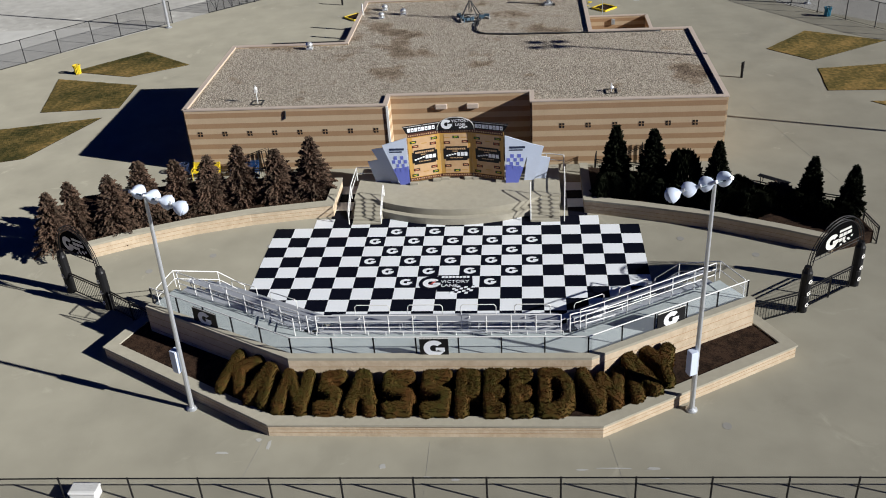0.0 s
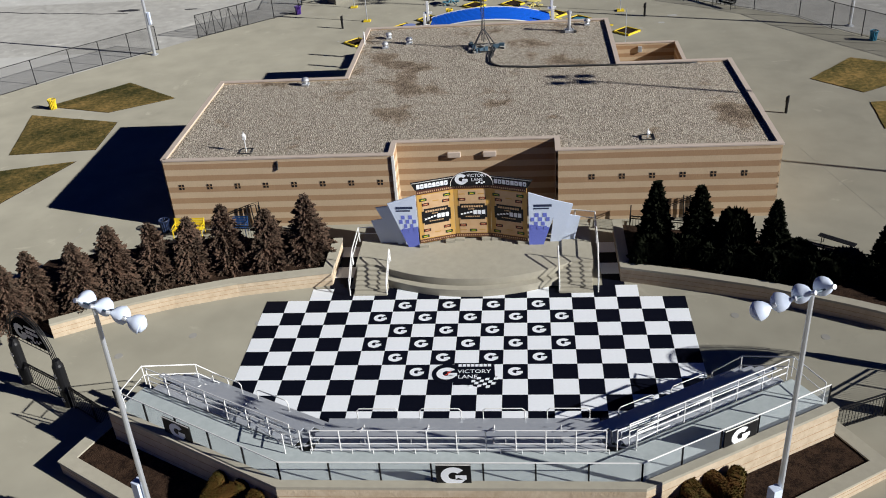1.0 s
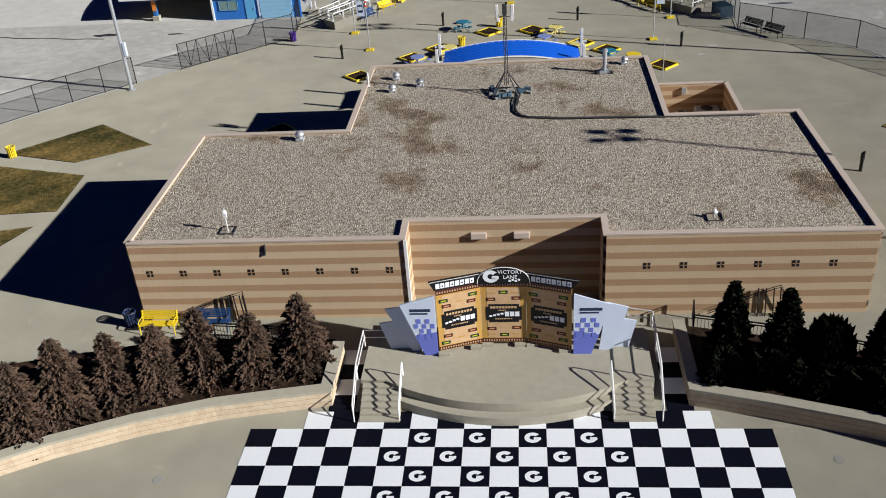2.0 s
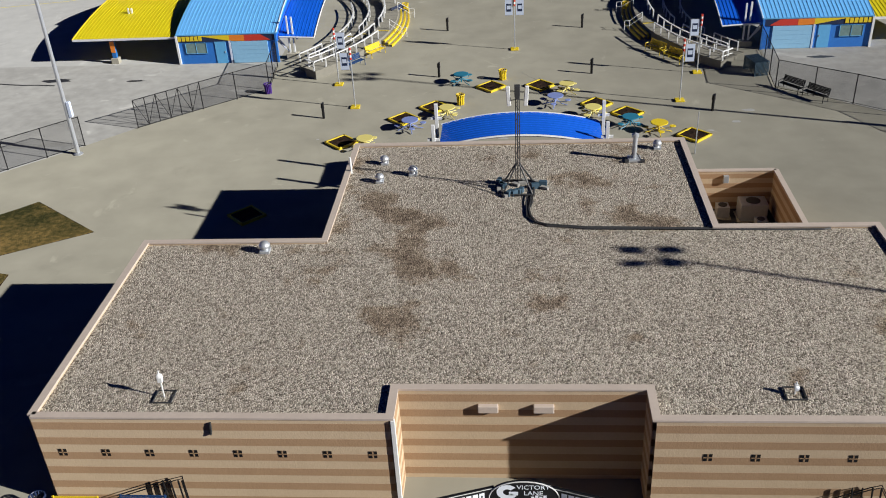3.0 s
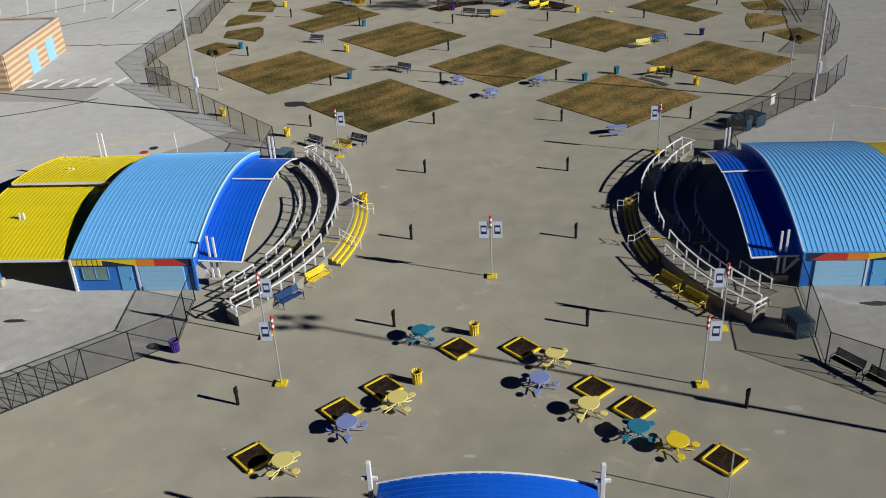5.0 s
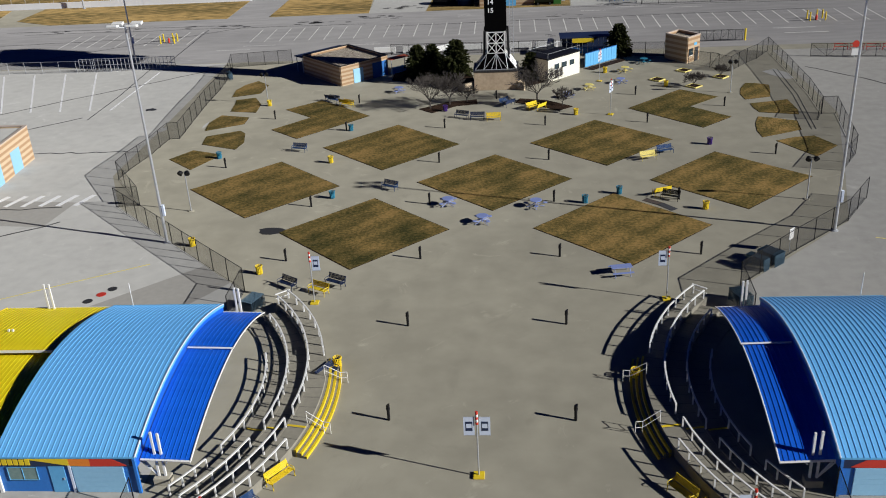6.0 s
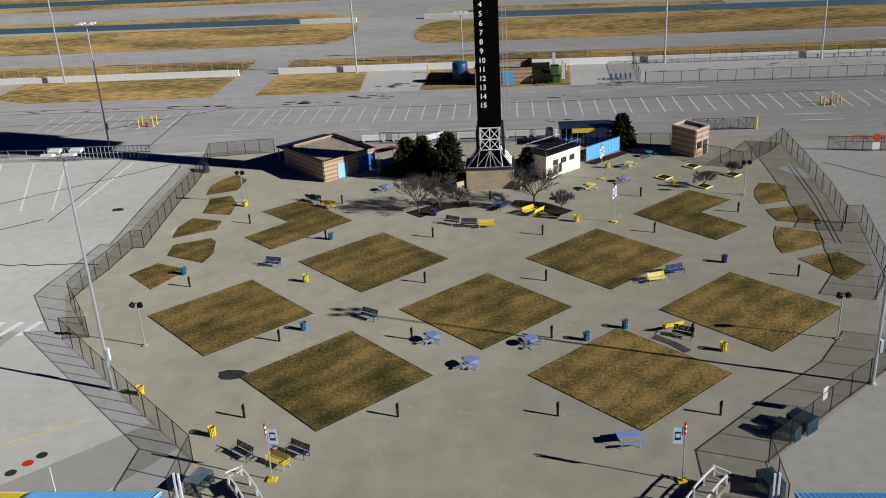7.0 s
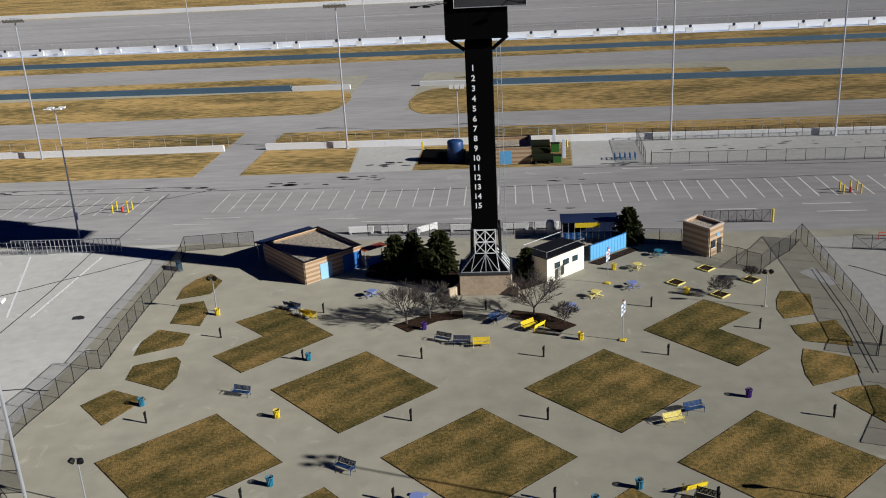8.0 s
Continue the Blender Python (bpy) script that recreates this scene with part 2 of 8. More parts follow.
    return m


def mesh_mat(name, cover, colour):
    """Chain-link too fine to resolve: wire and gaps in a fixed share, broken by a diamond weave."""
    m = bpy.data.materials.new(name)
    m.use_nodes = True
    n, l = m.node_tree.nodes, m.node_tree.links
    p = n["Principled BSDF"]
    p.inputs["Base Color"].default_value = (*colour, 1)
    p.inputs["Roughness"].default_value = 0.6
    t = n.new("ShaderNodeBsdfTransparent")
    mx = n.new("ShaderNodeMixShader")
    co = n.new("ShaderNodeTexCoord")
    ns = n.new("ShaderNodeTexNoise")
    ns.inputs["Scale"].default_value = 1.5
    l.new(co.outputs["Object"], ns.inputs["Vector"])
    mr = n.new("ShaderNodeMapRange")
    mr.inputs[3].default_value, mr.inputs[4].default_value = cover * 0.8, cover * 1.2
    l.new(ns.outputs[0], mr.inputs[0])
    l.new(mr.outputs[0], mx.inputs[0])
    l.new(t.outputs[0], mx.inputs[1])
    l.new(p.outputs[0], mx.inputs[2])
    l.new(mx.outputs[0], n["Material Output"].inputs[0])
    return m


def turf_mat():
    m = bpy.data.materials.new("winter_turf")
    m.use_nodes = True
    n, l = m.node_tree.nodes, m.node_tree.links
    p = n["Principled BSDF"]
    p.inputs["Roughness"].default_value, p.inputs["Specular IOR Level"].default_value = 0.95, 0.1
    co, info = n.new("ShaderNodeTexCoord"), n.new("ShaderNodeObjectInfo")

    def noise_at(scale, detail):
        q = n.new("ShaderNodeTexNoise")
        q.inputs["Scale"].default_value, q.inputs["Detail"].default_value = scale, detail
        l.new(co.outputs["Object"], q.inputs["Vector"])
        return q.outputs[0]

    def calc(op, a, b):
        q = n.new("ShaderNodeMath")
        q.operation = op
        for i, v in enumerate((a, b)):
            if isinstance(v, (int, float)):
                q.inputs[i].default_value = v
            else:
                l.new(v, q.inputs[i])
        return q.outputs[0]

    wave = n.new("ShaderNodeTexWave")
    wave.bands_direction = "DIAGONAL"
    wave.inputs["Scale"].default_value, wave.inputs["Distortion"].default_value, wave.inputs["Detail"].default_value = 0.24, 2.5, 3
    flip = n.new("ShaderNodeMapping")
    flip.inputs["Scale"].default_value = (0.75, -0.75, 1)
    l.new(co.outputs["Object"], flip.inputs["Vector"])
    l.new(flip.outputs[0], wave.inputs["Vector"])
    f = calc("MULTIPLY", noise_at(0.22, 8), 0.8)
    f = calc("ADD", f, calc("MULTIPLY", noise_at(3.2, 10), 0.72))
    f = calc("ADD", f, calc("MULTIPLY", wave.outputs[1], 0.1))
    f = calc("ADD", f, calc("MULTIPLY", info.outputs["Random"], 0.14))
    mr = n.new("ShaderNodeMapRange")
    mr.inputs[1].default_value, mr.inputs[2].default_value = 0.65, 1.09
    l.new(f, mr.inputs[0])
    r = n.new("ShaderNodeValToRGB")
    r.color_ramp.elements[0].color, r.color_ramp.elements[1].color = (0.046, 0.046, 0.014, 1), (0.31, 0.2, 0.07, 1)
    e = r.color_ramp.elements.new(0.5)
    e.color = (0.142, 0.106, 0.034, 1)
    l.new(mr.outputs[0], r.inputs[0])
    l.new(r.outputs[0], p.inputs["Base Color"])
    bp = n.new("ShaderNodeBump")
    bp.inputs["Strength"].default_value, bp.inputs["Distance"].default_value = 1.0, 0.08
    l.new(noise_at(12, 6), bp.inputs["Height"])
    l.new(bp.outputs[0], p.inputs["Normal"])
    return m


GRASS = turf_mat()
GRAVEL = gravel_mat()
LINK = mesh_mat("chain_link", 0.15, (0.015, 0.015, 0.016))
LINK_THIN = mesh_mat("thin_chain_link", 0.07, (0.02, 0.02, 0.02))
CLEAR = mesh_mat("clear_rail_panel", 0.07, (0.6, 0.66, 0.7))


# ---- mesh helpers ----
def bm_box(bm, x0, x1, y0, y1, z0, z1):
    vs = [bm.verts.new((x, y, z)) for z in (z0, z1) for x, y in ((x0, y0), (x1, y0), (x1, y1), (x0, y1))]
    for f in ((3, 2, 1, 0), (4, 5, 6, 7), (0, 1, 5, 4), (1, 2, 6, 5), (2, 3, 7, 6), (3, 0, 4, 7)):
        bm.faces.new([vs[i] for i in f])
    return bm


def box(x0, x1, y0, y1, z0, z1, bevel=0.0):
    bm = bm_box(bmesh.new(), x0, x1, y0, y1, z0, z1)
    if bevel:
        bmesh.ops.bevel(bm, geom=bm.edges[:], offset=bevel, segments=2, affect="EDGES", profile=0.5)
    return bm


def bm_tube(bm, a, b, r, r2=None, n=8):
    """A closed tapering round bar between two points."""
    a, b = Vector(a), Vector(b)
    r2 = r if r2 is None else r2
    q = (b - a).to_track_quat("Z", "Y")
    rings = []
    for c, rad in ((a, r), (b, r2)):
        rings.append([bm.verts.new(c + q @ Vector((rad * math.cos(i * math.tau / n), rad * math.sin(i * math.tau / n), 0))) for i in range(n)])
    for i in range(n):
        bm.faces.new((rings[0][i], rings[0][(i + 1) % n], rings[1][(i + 1) % n], rings[1][i]))
    bm.faces.new(rings[0][::-1])
    bm.faces.new(rings[1])
    return bm


def tube(a, b, r, r2=None, n=8):
    return bm_tube(bmesh.new(), a, b, r, r2, n)


def pipe(points, r, n=6):
    """A bent round bar through points, with mitred rings."""
    bm = bmesh.new()
    pts = [Vector(p) for p in points]
    rings = []
    for i, p in enumerate(pts):
        d = (pts[min(i + 1, len(pts) - 1)] - pts[max(i - 1, 0)]).normalized()
        q = d.to_track_quat("Z", "Y")
        rings.append([bm.verts.new(p + q @ Vector((r * math.cos(k * math.tau / n), r * math.sin(k * math.tau / n), 0))) for k in range(n)])
    for u, v in zip(rings, rings[1:]):
        for k in range(n):
            bm.faces.new((u[k], u[(k + 1) % n], v[(k + 1) % n], v[k]))
    bm.faces.new(rings[0][::-1])
    bm.faces.new(rings[-1])
    return bm


def prism(poly, z0, z1):
    """An upright prism over a plan polygon."""
    bm = bmesh.new()
    area = sum(poly[i][0] * poly[(i + 1) % len(poly)][1] - poly[(i + 1) % len(poly)][0] * poly[i][1] for i in range(len(poly)))
    if area < 0:
        poly = poly[::-1]
    lo = [bm.verts.new((x, y, z0)) for x, y in poly]
    hi = [bm.verts.new((x, y, z1)) for x, y in poly]
    k = len(poly)
    for i in range(k):
        bm.faces.new((lo[i], lo[(i + 1) % k], hi[(i + 1) % k], hi[i]))
    bm.faces.new(hi)
    bm.faces.new(lo[::-1])
    return bm


def ring_sector(cx, cy, r0, r1, a0, a1, z0, z1, n=24, flip=1):
    """A curved block between two radii and two angles, in degrees."""
    ang = [radians(a0 + (a1 - a0) * i / n) for i in range(n + 1)]
    out = [(cx + flip * r1 * math.cos(a), cy + r1 * math.sin(a)) for a in ang]
    inn = [(cx + flip * r0 * math.cos(a), cy + r0 * math.sin(a)) for a in ang]
    bm = bmesh.new()
    cols = []
    for (xo, yo), (xi, yi) in zip(out, inn):
        cols.append([bm.verts.new(v) for v in ((xi, yi, z0), (xo, yo, z0), (xo, yo, z1), (xi, yi, z1))])
    for u, v in zip(cols, cols[1:]):
        for k in range(4):
            bm.faces.new((u[k], u[(k + 1) % 4], v[(k + 1) % 4], v[k]))
    bm.faces.new(cols[0][::-1])
    bm.faces.new(cols[-1])
    bmesh.ops.recalc_face_normals(bm, faces=bm.faces[:])
    return bm


def wall_strip(pts, half, z0, z1):
    """A wall of even thickness along a plan line."""
    pts = [Vector((p[0], p[1])) for p in pts]
    left, right = [], []
    for i, p in enumerate(pts):
        ds = []
        if i:
            ds.append((p - pts[i - 1]).normalized())
        if i < len(pts) - 1:
            ds.append((pts[i + 1] - p).normalized())
        d = sum(ds, Vector((0, 0))).normalized()
        nrm = Vector((-d.y, d.x))
        k = half / max(0.4, nrm.dot(Vector((-ds[0].y, ds[0].x))))
        left.append(p + nrm * k)
        right.append(p - nrm * k)
    return prism([tuple(p) for p in left] + [tuple(p) for p in right[::-1]], z0, z1)


def to_mesh(name, bm, material, smooth=False):
    me = bpy.data.meshes.new(name)
    bmesh.ops.recalc_face_normals(bm, faces=bm.faces[:])
    bm.to_mesh(me)
    bm.free()
    if smooth:
        for f in me.polygons:
            f.use_smooth = True
    me.materials.append(material)
    return me


def part(name, bm, material, parent, label="", smooth=False, at=None):
    ob = new(name, bm if isinstance(bm, bpy.types.Mesh) else to_mesh(name, bm, material, smooth))
    ob.parent = parent
    if at is not None:
        ob.matrix_basis = at
    if label:
        tagged(ob, label)
    return ob


def thing(name, label, category, m=None, group="", kind=""):
    ob = new(name)
    ob.empty_display_size = 0.1
    if m is not None:
        ob.matrix_basis = m
    return tagged(ob, label, category, group, kind)


def solid(name, bm, material, label, category, group="", kind="", smooth=False):
    return tagged(new(name, to_mesh(name, bm, material, smooth)), label, category, group, kind)


def at(x, y, z=0.0, turn=0.0):
    return pose(x, y, z, 0, 0, turn)


def lathe(profile, n=16):
    """A body of revolution from (radius, height) pairs."""
    bm = bmesh.new()
    rings = [[bm.verts.new((r * math.cos(i * math.tau / n), r * math.sin(i * math.tau / n), z)) for i in range(n)] for r, z in profile]
    for u, v in zip(rings, rings[1:]):
        for i in range(n):
            bm.faces.new((u[i], u[(i + 1) % n], v[(i + 1) % n], v[i]))
    bm.faces.new(rings[0][::-1])
    bm.faces.new(rings[-1])
    return bm


def text_mesh(name, body, size, depth, material, spacing=1.0, fat=0.0, bevel=0.0):
    cu = bpy.data.curves.new(name, "FONT")
    cu.body, cu.size, cu.extrude, cu.align_x, cu.align_y, cu.space_character = body, size, depth, "CENTER", "CENTER", spacing
    cu.resolution_u = 3
    cu.offset = fat
    cu.bevel_depth, cu.bevel_resolution = bevel, 1
    ob = bpy.data.objects.new(name, cu)
    scene.collection.objects.link(ob)
    me = bpy.data.meshes.new_from_object(ob.evaluated_get(bpy.context.evaluated_depsgraph_get()))
    bpy.data.objects.remove(ob)
    me.materials.clear()
    me.materials.append(material)
    return me


# ---- ground and paving ----
G = 1700.0
solid("ground", box(-G, G, -600, 2600, -0.6, 0.0), CONCRETE, "broad tan-grey concrete plaza with faint stains", "ground", kind="structure")


def sheet(name, poly, material, label, category, z=0.004, kind="structure"):
    return solid(name, prism(poly, -0.05, z), material, label, category, kind=kind)


sheet("parking_lot_west", [(-30.6, 80.0), (-27.8, 83.0), (-23.8, 86.6), (-19.6, 90.2), (-20.3, 96.9), (-20.3, 118.5), (-20.8, 122.4), (-39.5, 142.0), (-43.9, 151.4), (-44.3, 171), (-45.4, 204), (-300, 204), (-300, -40), (-70, 40)], LOT, "pale grey concrete parking lot", "parking lot")
sheet("parking_lot_east", [(300, 200), (42.2, 200.5), (42.0, 167.5), (36.6, 147.7), (32.9, 134.7), (20.6, 122.2), (20.3, 96.9), (19.4, 88.6), (23.9, 84.7), (27, 82), (29, 78.5), (70, 40), (300, -40)], LOT_EAST, "pale grey concrete parking lot", "parking lot")
sheet("pavilion_forecourt", [(-30.6, 80.0), (-27.8, 83.0), (-23.8, 86.6), (-19.6, 90.2), (-20.3, 96.9), (-75, 97.4), (-75, 78)], FORECOURT, "stained grey concrete forecourt", "pavement", 0.008)
sheet("pavilion_forecourt_east", [(29, 78.5), (27, 82), (23.9, 84.7), (19.4, 88.6), (20.3, 96.9), (75, 97.4), (75, 76)], FORECOURT, "stained grey concrete forecourt", "pavement", 0.008)
sheet("access_road", [(-320, 206), (320, 202), (320, 242), (-320, 242)], ASPHALT, "weathered grey asphalt apron with patches", "road", 0.008)
for i, (x0, x1, y0, y1) in enumerate(((-400, 420, 262, 299), (-400, 420, 355, 386), (-420, 440, 440, 606))):
    sheet("race_road_%d" % (i + 1), [(x0, y0), (x1, y0), (x1, y1), (x0, y1)], ASPHALT, "long grey asphalt racing surface", "road", 0.006)
sheet("cross_road", [(-56.2, 241), (-47.6, 241), (-47.6, 281), (-56.6, 281)], ASPHALT, "grey asphalt link road crossing the grass", "road", 0.014)
sheet("cross_road_far", [(-40, 297), (-23, 297), (-23, 357), (-40, 357)], ASPHALT, "grey asphalt link road crossing the grass", "road", 0.014)
sheet("lot_patch_west", [(-27.0, 117.0), (-22.4, 124.0), (-25.8, 127.4), (-34.5, 119.0), (-31.0, 115.6)], PATCH, "darker rectangular concrete repair", "pavement", 0.010)
sheet("lot_lane_west", [(-45.5, 137.0), (-44.8, 143.5), (-70, 146), (-70, 139.5)], PATCH, "darker strip of paving by the crossing", "pavement", 0.010)
sheet("service_pad", [(-27, 242), (-15.5, 242), (-15.0, 261.5), (-28, 261.5)], LOT, "pale concrete pad with dark stains", "pavement", 0.012)
sheet("pit_pad", [(13.6, 242), (140, 240.5), (140, 258), (14.3, 261)], LOT, "pale concrete pad", "pavement", 0.012)


def rounded_end(pts, x_end, y0, y1, left):
    """A strip whose one end is drawn out into a rounded nose."""
    n = 10
    nose = []
    for i in range(n + 1):
        a = -math.pi / 2 + math.pi * i / n
        nose.append((x_end + (1 if left else -1) * 7 * math.cos(a), (y0 + y1) / 2 + (y1 - y0) / 2 * math.sin(a)))
    return pts + (nose if left else nose[::-1])


def lawn(name, poly, material, label, z=0.05, cell=0.0):
    return solid(name, prism(poly, -0.05, z), material, label, "grass", kind="stuff")


FARG = "strip of dry tan winter grass beside the track"
lawn("verge", [(-94, 242.5), (-56.3, 242.5), (-56.6, 261.6), (-104, 261.6), (-104, 248)], GRASS_FAR, FARG)
lawn("verge", [(-47.5, 242.5), (-27, 242.5), (-28.5, 261.6), (-47.5, 261.6)], GRASS_FAR, FARG)
lawn("verge", [(-180, 242.5), (-108, 242.5), (-112, 261.6), (-180, 261.6)], GRASS_FAR, FARG)
lawn("verge", [(-15.3, 242.3), (13.4, 242.3), (14.1, 260.8), (-14.9, 260.8)], GRASS_FAR, FARG, 0.02)
lawn("verge", [(-300, 263.5), (-56.6, 263.5), (-56.6, 279.5), (-300, 284)], GRASS_FAR, FARG)
lawn("verge", [(-47.5, 263.5), (300, 262.5), (300, 272), (-47.5, 278)], GRASS_FAR, FARG)
lawn("verge", rounded_end([(-400, 331), (-400, 300)], -46, 298, 331, True), GRASS_FAR, FARG)
lawn("verge", rounded_end([(400, 290), (400, 323)], -16, 293, 328, False)[::1], GRASS_FAR, FARG)
lawn("verge", [(-400, 338), (-58, 338), (-46, 344), (-58, 354), (-400, 356)], GRASS_FAR, FARG)
lawn("verge", [(62, 334), (0, 338), (-14, 344), (0, 352), (62, 344)], GRASS_FAR, FARG)
lawn("verge", [(-400, 386), (400, 380), (400, 394), (-400, 399)], GRASS_FAR, FARG)
lawn("verge", [(-400, 402.5), (400, 397.5), (400, 426), (-400, 438)], GRASS_FAR, FARG)
lawn("verge", [(-600, 614), (700, 606), (900, 1500), (-900, 1500)], GRASS_FAR, "wide brown grass beyond the track", 0.02)

LAWN = "mown winter grass square, tan with green patches, flush in concrete"


def edged_lawn(poly, label=LAWN):
    """Turf with a slightly uneven dark border, sunk edge and tufted top."""
    cx, cy = sum(p[0] for p in poly) / len(poly), sum(p[1] for p in poly) / len(poly)
    pts = []
    rnd = random.Random(int(cx * 10 + cy * 7))
    for i, a in enumerate(poly):
        b = poly[(i + 1) % len(poly)]
        k = max(2, int(math.dist(a, b) / 0.35))
        nx, ny = -(b[1] - a[1]) / math.dist(a, b), (b[0] - a[0]) / math.dist(a, b)
        for j in range(k):
            u = j / k
            w = rnd.uniform(-0.035, 0.035) if j else 0
            pts.append((a[0] + (b[0] - a[0]) * u + nx * w, a[1] + (b[1] - a[1]) * u + ny * w))
    bm = prism(pts, -0.05, 0.045)
    ob = solid("lawn", bm, GRASS, label, "grass", group="plaza lawns", kind="stuff")
    g = sheet("lawn_edge", [(cx + (x - cx) * 1.016, cy + (y - cy) * 1.016) for x, y in poly], MULCH, "thin dark soil edge round the lawn", "edging", 0.012)
    return ob


HD = 8.2
for cx, cy in ((-12.3, 134.5), (12.2, 134.4), (0.0, 147.1), (-24.9, 146.5), (24.6, 146.2), (-12.6, 159.4), (12.3, 159.1)):
    edged_lawn([(cx - HD, cy), (cx, cy - HD), (cx + HD, cy), (cx, cy + HD)])
for s in (-1, 1):
    edged_lawn([(s * a, b) for a, b in ((29.0, 167.1), (24.9, 163.2), (17.0, 171.9), (24.8, 179.9), (29.1, 175.9), (24.8, 171.9))], "L-shaped winter grass bed, tan with green patches")
WEST_STRIPS = (((-38.7, 183.1), (-39.1, 187.0), (-38.4, 189.7), (-36.9, 191.7), (-34.7, 189.1), (-34.9, 184.7)),
               ((-36.9, 175.9), (-37.2, 179.2), (-37.6, 181.5), (-35.0, 182.4), (-33.4, 179.0), (-33.1, 175.0)),
               ((-37.9, 167.4), (-38.4, 170.8), (-37.6, 174.1), (-33.5, 172.8), (-33.4, 169.9)),
               ((-36.6, 161.9), (-37.0, 165.0), (-33.1, 167.0), (-32.2, 165.9), (-31.4, 162.3), (-31.8, 159.6)),
               ((-39.0, 156.6), (-37.0, 159.7), (-32.9, 157.8), (-35.2, 152.8)))
EAST_STRIPS = (((34.0, 182.0), (35.3, 181.9), (36.9, 180.8), (36.3, 177.7), (35.7, 175.3), (32.3, 174.3), (32.2, 176.7), (32.8, 179.4)),
               ((32.5, 172.4), (35.0, 173.0), (37.5, 173.7), (37.6, 169.1), (37.2, 167.3), (32.8, 168.6), (32.5, 170.4)),
               ((32.2, 166.8), (33.6, 166.2), (36.3, 164.7), (35.9, 161.4), (33.3, 160.1), (30.9, 159.0), (30.8, 161.3), (31.3, 164.2)),
               ((32.1, 157.6), (34.5, 158.7), (36.7, 159.0), (38.2, 155.5), (36.4, 153.5), (35.0, 152.1)))
for p in WEST_STRIPS + EAST_STRIPS:
    edged_lawn(list(p), "curved strip of tan winter grass in concrete")
for p in (((-33.9, 57.4), (-35.7, 64.8), (-28.0, 62.8), (-27.7, 57.9)), ((-35.2, 66.6), (-30.1, 71.4), (-25.0, 67.5), (-29.5, 64.9)),
          ((-44, 52), (-28.4, 55.9), (-31.3, 48.8), (-40, 46)), ((24.3, 66.9), (28.4, 71.1), (34.0, 68.0), (27.2, 63.9)),
          ((27.1, 62.0), (26.6, 57.5), (34.5, 57.2), (34.5, 62.8)), ((29.0, 55.2), (34, 49.8), (39, 49.5), (39, 55)), ((-37, 42), (-33, 43.5), (-33.5, 39), (-36, 34.5), (-40, 36))):
    edged_lawn(list(p), "angular bed of short winter grass")


# ---- cracks, stains and lines on the paving ----
def flat_line(name, pts, w, material, label, z):
    return solid(name, wall_strip(pts, w / 2, z - 0.02, z), material, label, "marking", kind="structure")


for x in [-81.8 + 2.72 * i for i in range(10)] + [-45.6 + 2.72 * i for i in range(42)]:
    flat_line("parking_line", [(x, 219.5), (x - 0.1, 230.2)], 0.19, PAINT_WHITE, "worn white parking bay line on asphalt", 0.016)
for x0, x1, y in ((-50, -44, 213.6), (-46, -40, 216.5), (-27, -21, 214.5), (-20, -14, 212.6), (-6, 0, 212.8), (10, 16, 213.5), (22, 28, 239.0), (33, 39, 214), (46, 53, 215.6), (47, 54, 211.8), (15, 20, 236.5), (32, 38, 236.8)):
    flat_line("lane_dash", [(x0, y), (x1, y - 0.1)], 0.2, PAINT_WHITE, "faint white dash on the asphalt", 0.016)
flat_line("paving_joint", [(-56.1, 206.5), (-56.9, 231.5)], 0.16, RUBBER, "dark joint in the asphalt", 0.017)
for i in range(-4, 2):
    flat_line("parking_line", [(-62.6 + 4.4 * i, 178.4), (-71.6 + 5.3 * i, 200.2)], 0.26, TRACK_WHITE, "worn white parking bay line on concrete", 0.012)
flat_line("parking_line", [(-55.15, 178.3), (-55.3, 199.4)], 0.26, TRACK_WHITE, "worn white parking bay line on concrete", 0.012)
for i in range(12):
    x = -66 + 1.95 * i
    flat_line("crossing_bar", [(x, 142.6), (x + 0.9, 145.6)], 0.6, TRACK_WHITE, "worn white crossing stripe", 0.012)
sheet("gate_ramp", [(37.7, 187.9), (39.6, 189.3), (41.0, 186.7), (41.0, 183.9), (40.1, 183.5), (38.5, 185.9)], LOT, "pale new concrete ramp at the fence", "pavement", 0.009)
for x0, x1 in ((39.4, 37.1), (40.0, 37.6)):
    flat_line("gate_track", [(x0, 188.8), (x0 - 0.62, 176.0), (x1, 161.4)], 0.1, RUBBER, "thin dark gate track let into the concrete", 0.014)
flat_line("paving_joint", [(-57.7, 202.0), (-56.7, 186.0), (-56.6, 173.9)], 0.14, RUBBER, "dark joint in the lot concrete", 0.013)
flat_line("lane_line", [(-31, 128), (-48, 118), (-72, 112)], 0.14, PALE_YELLOW, "faded yellow lane line", 0.012)
flat_line("lane_line", [(34, 131), (52, 124), (75, 121)], 0.14, PALE_YELLOW, "faded yellow lane line", 0.012)
rnd = random.Random(4)
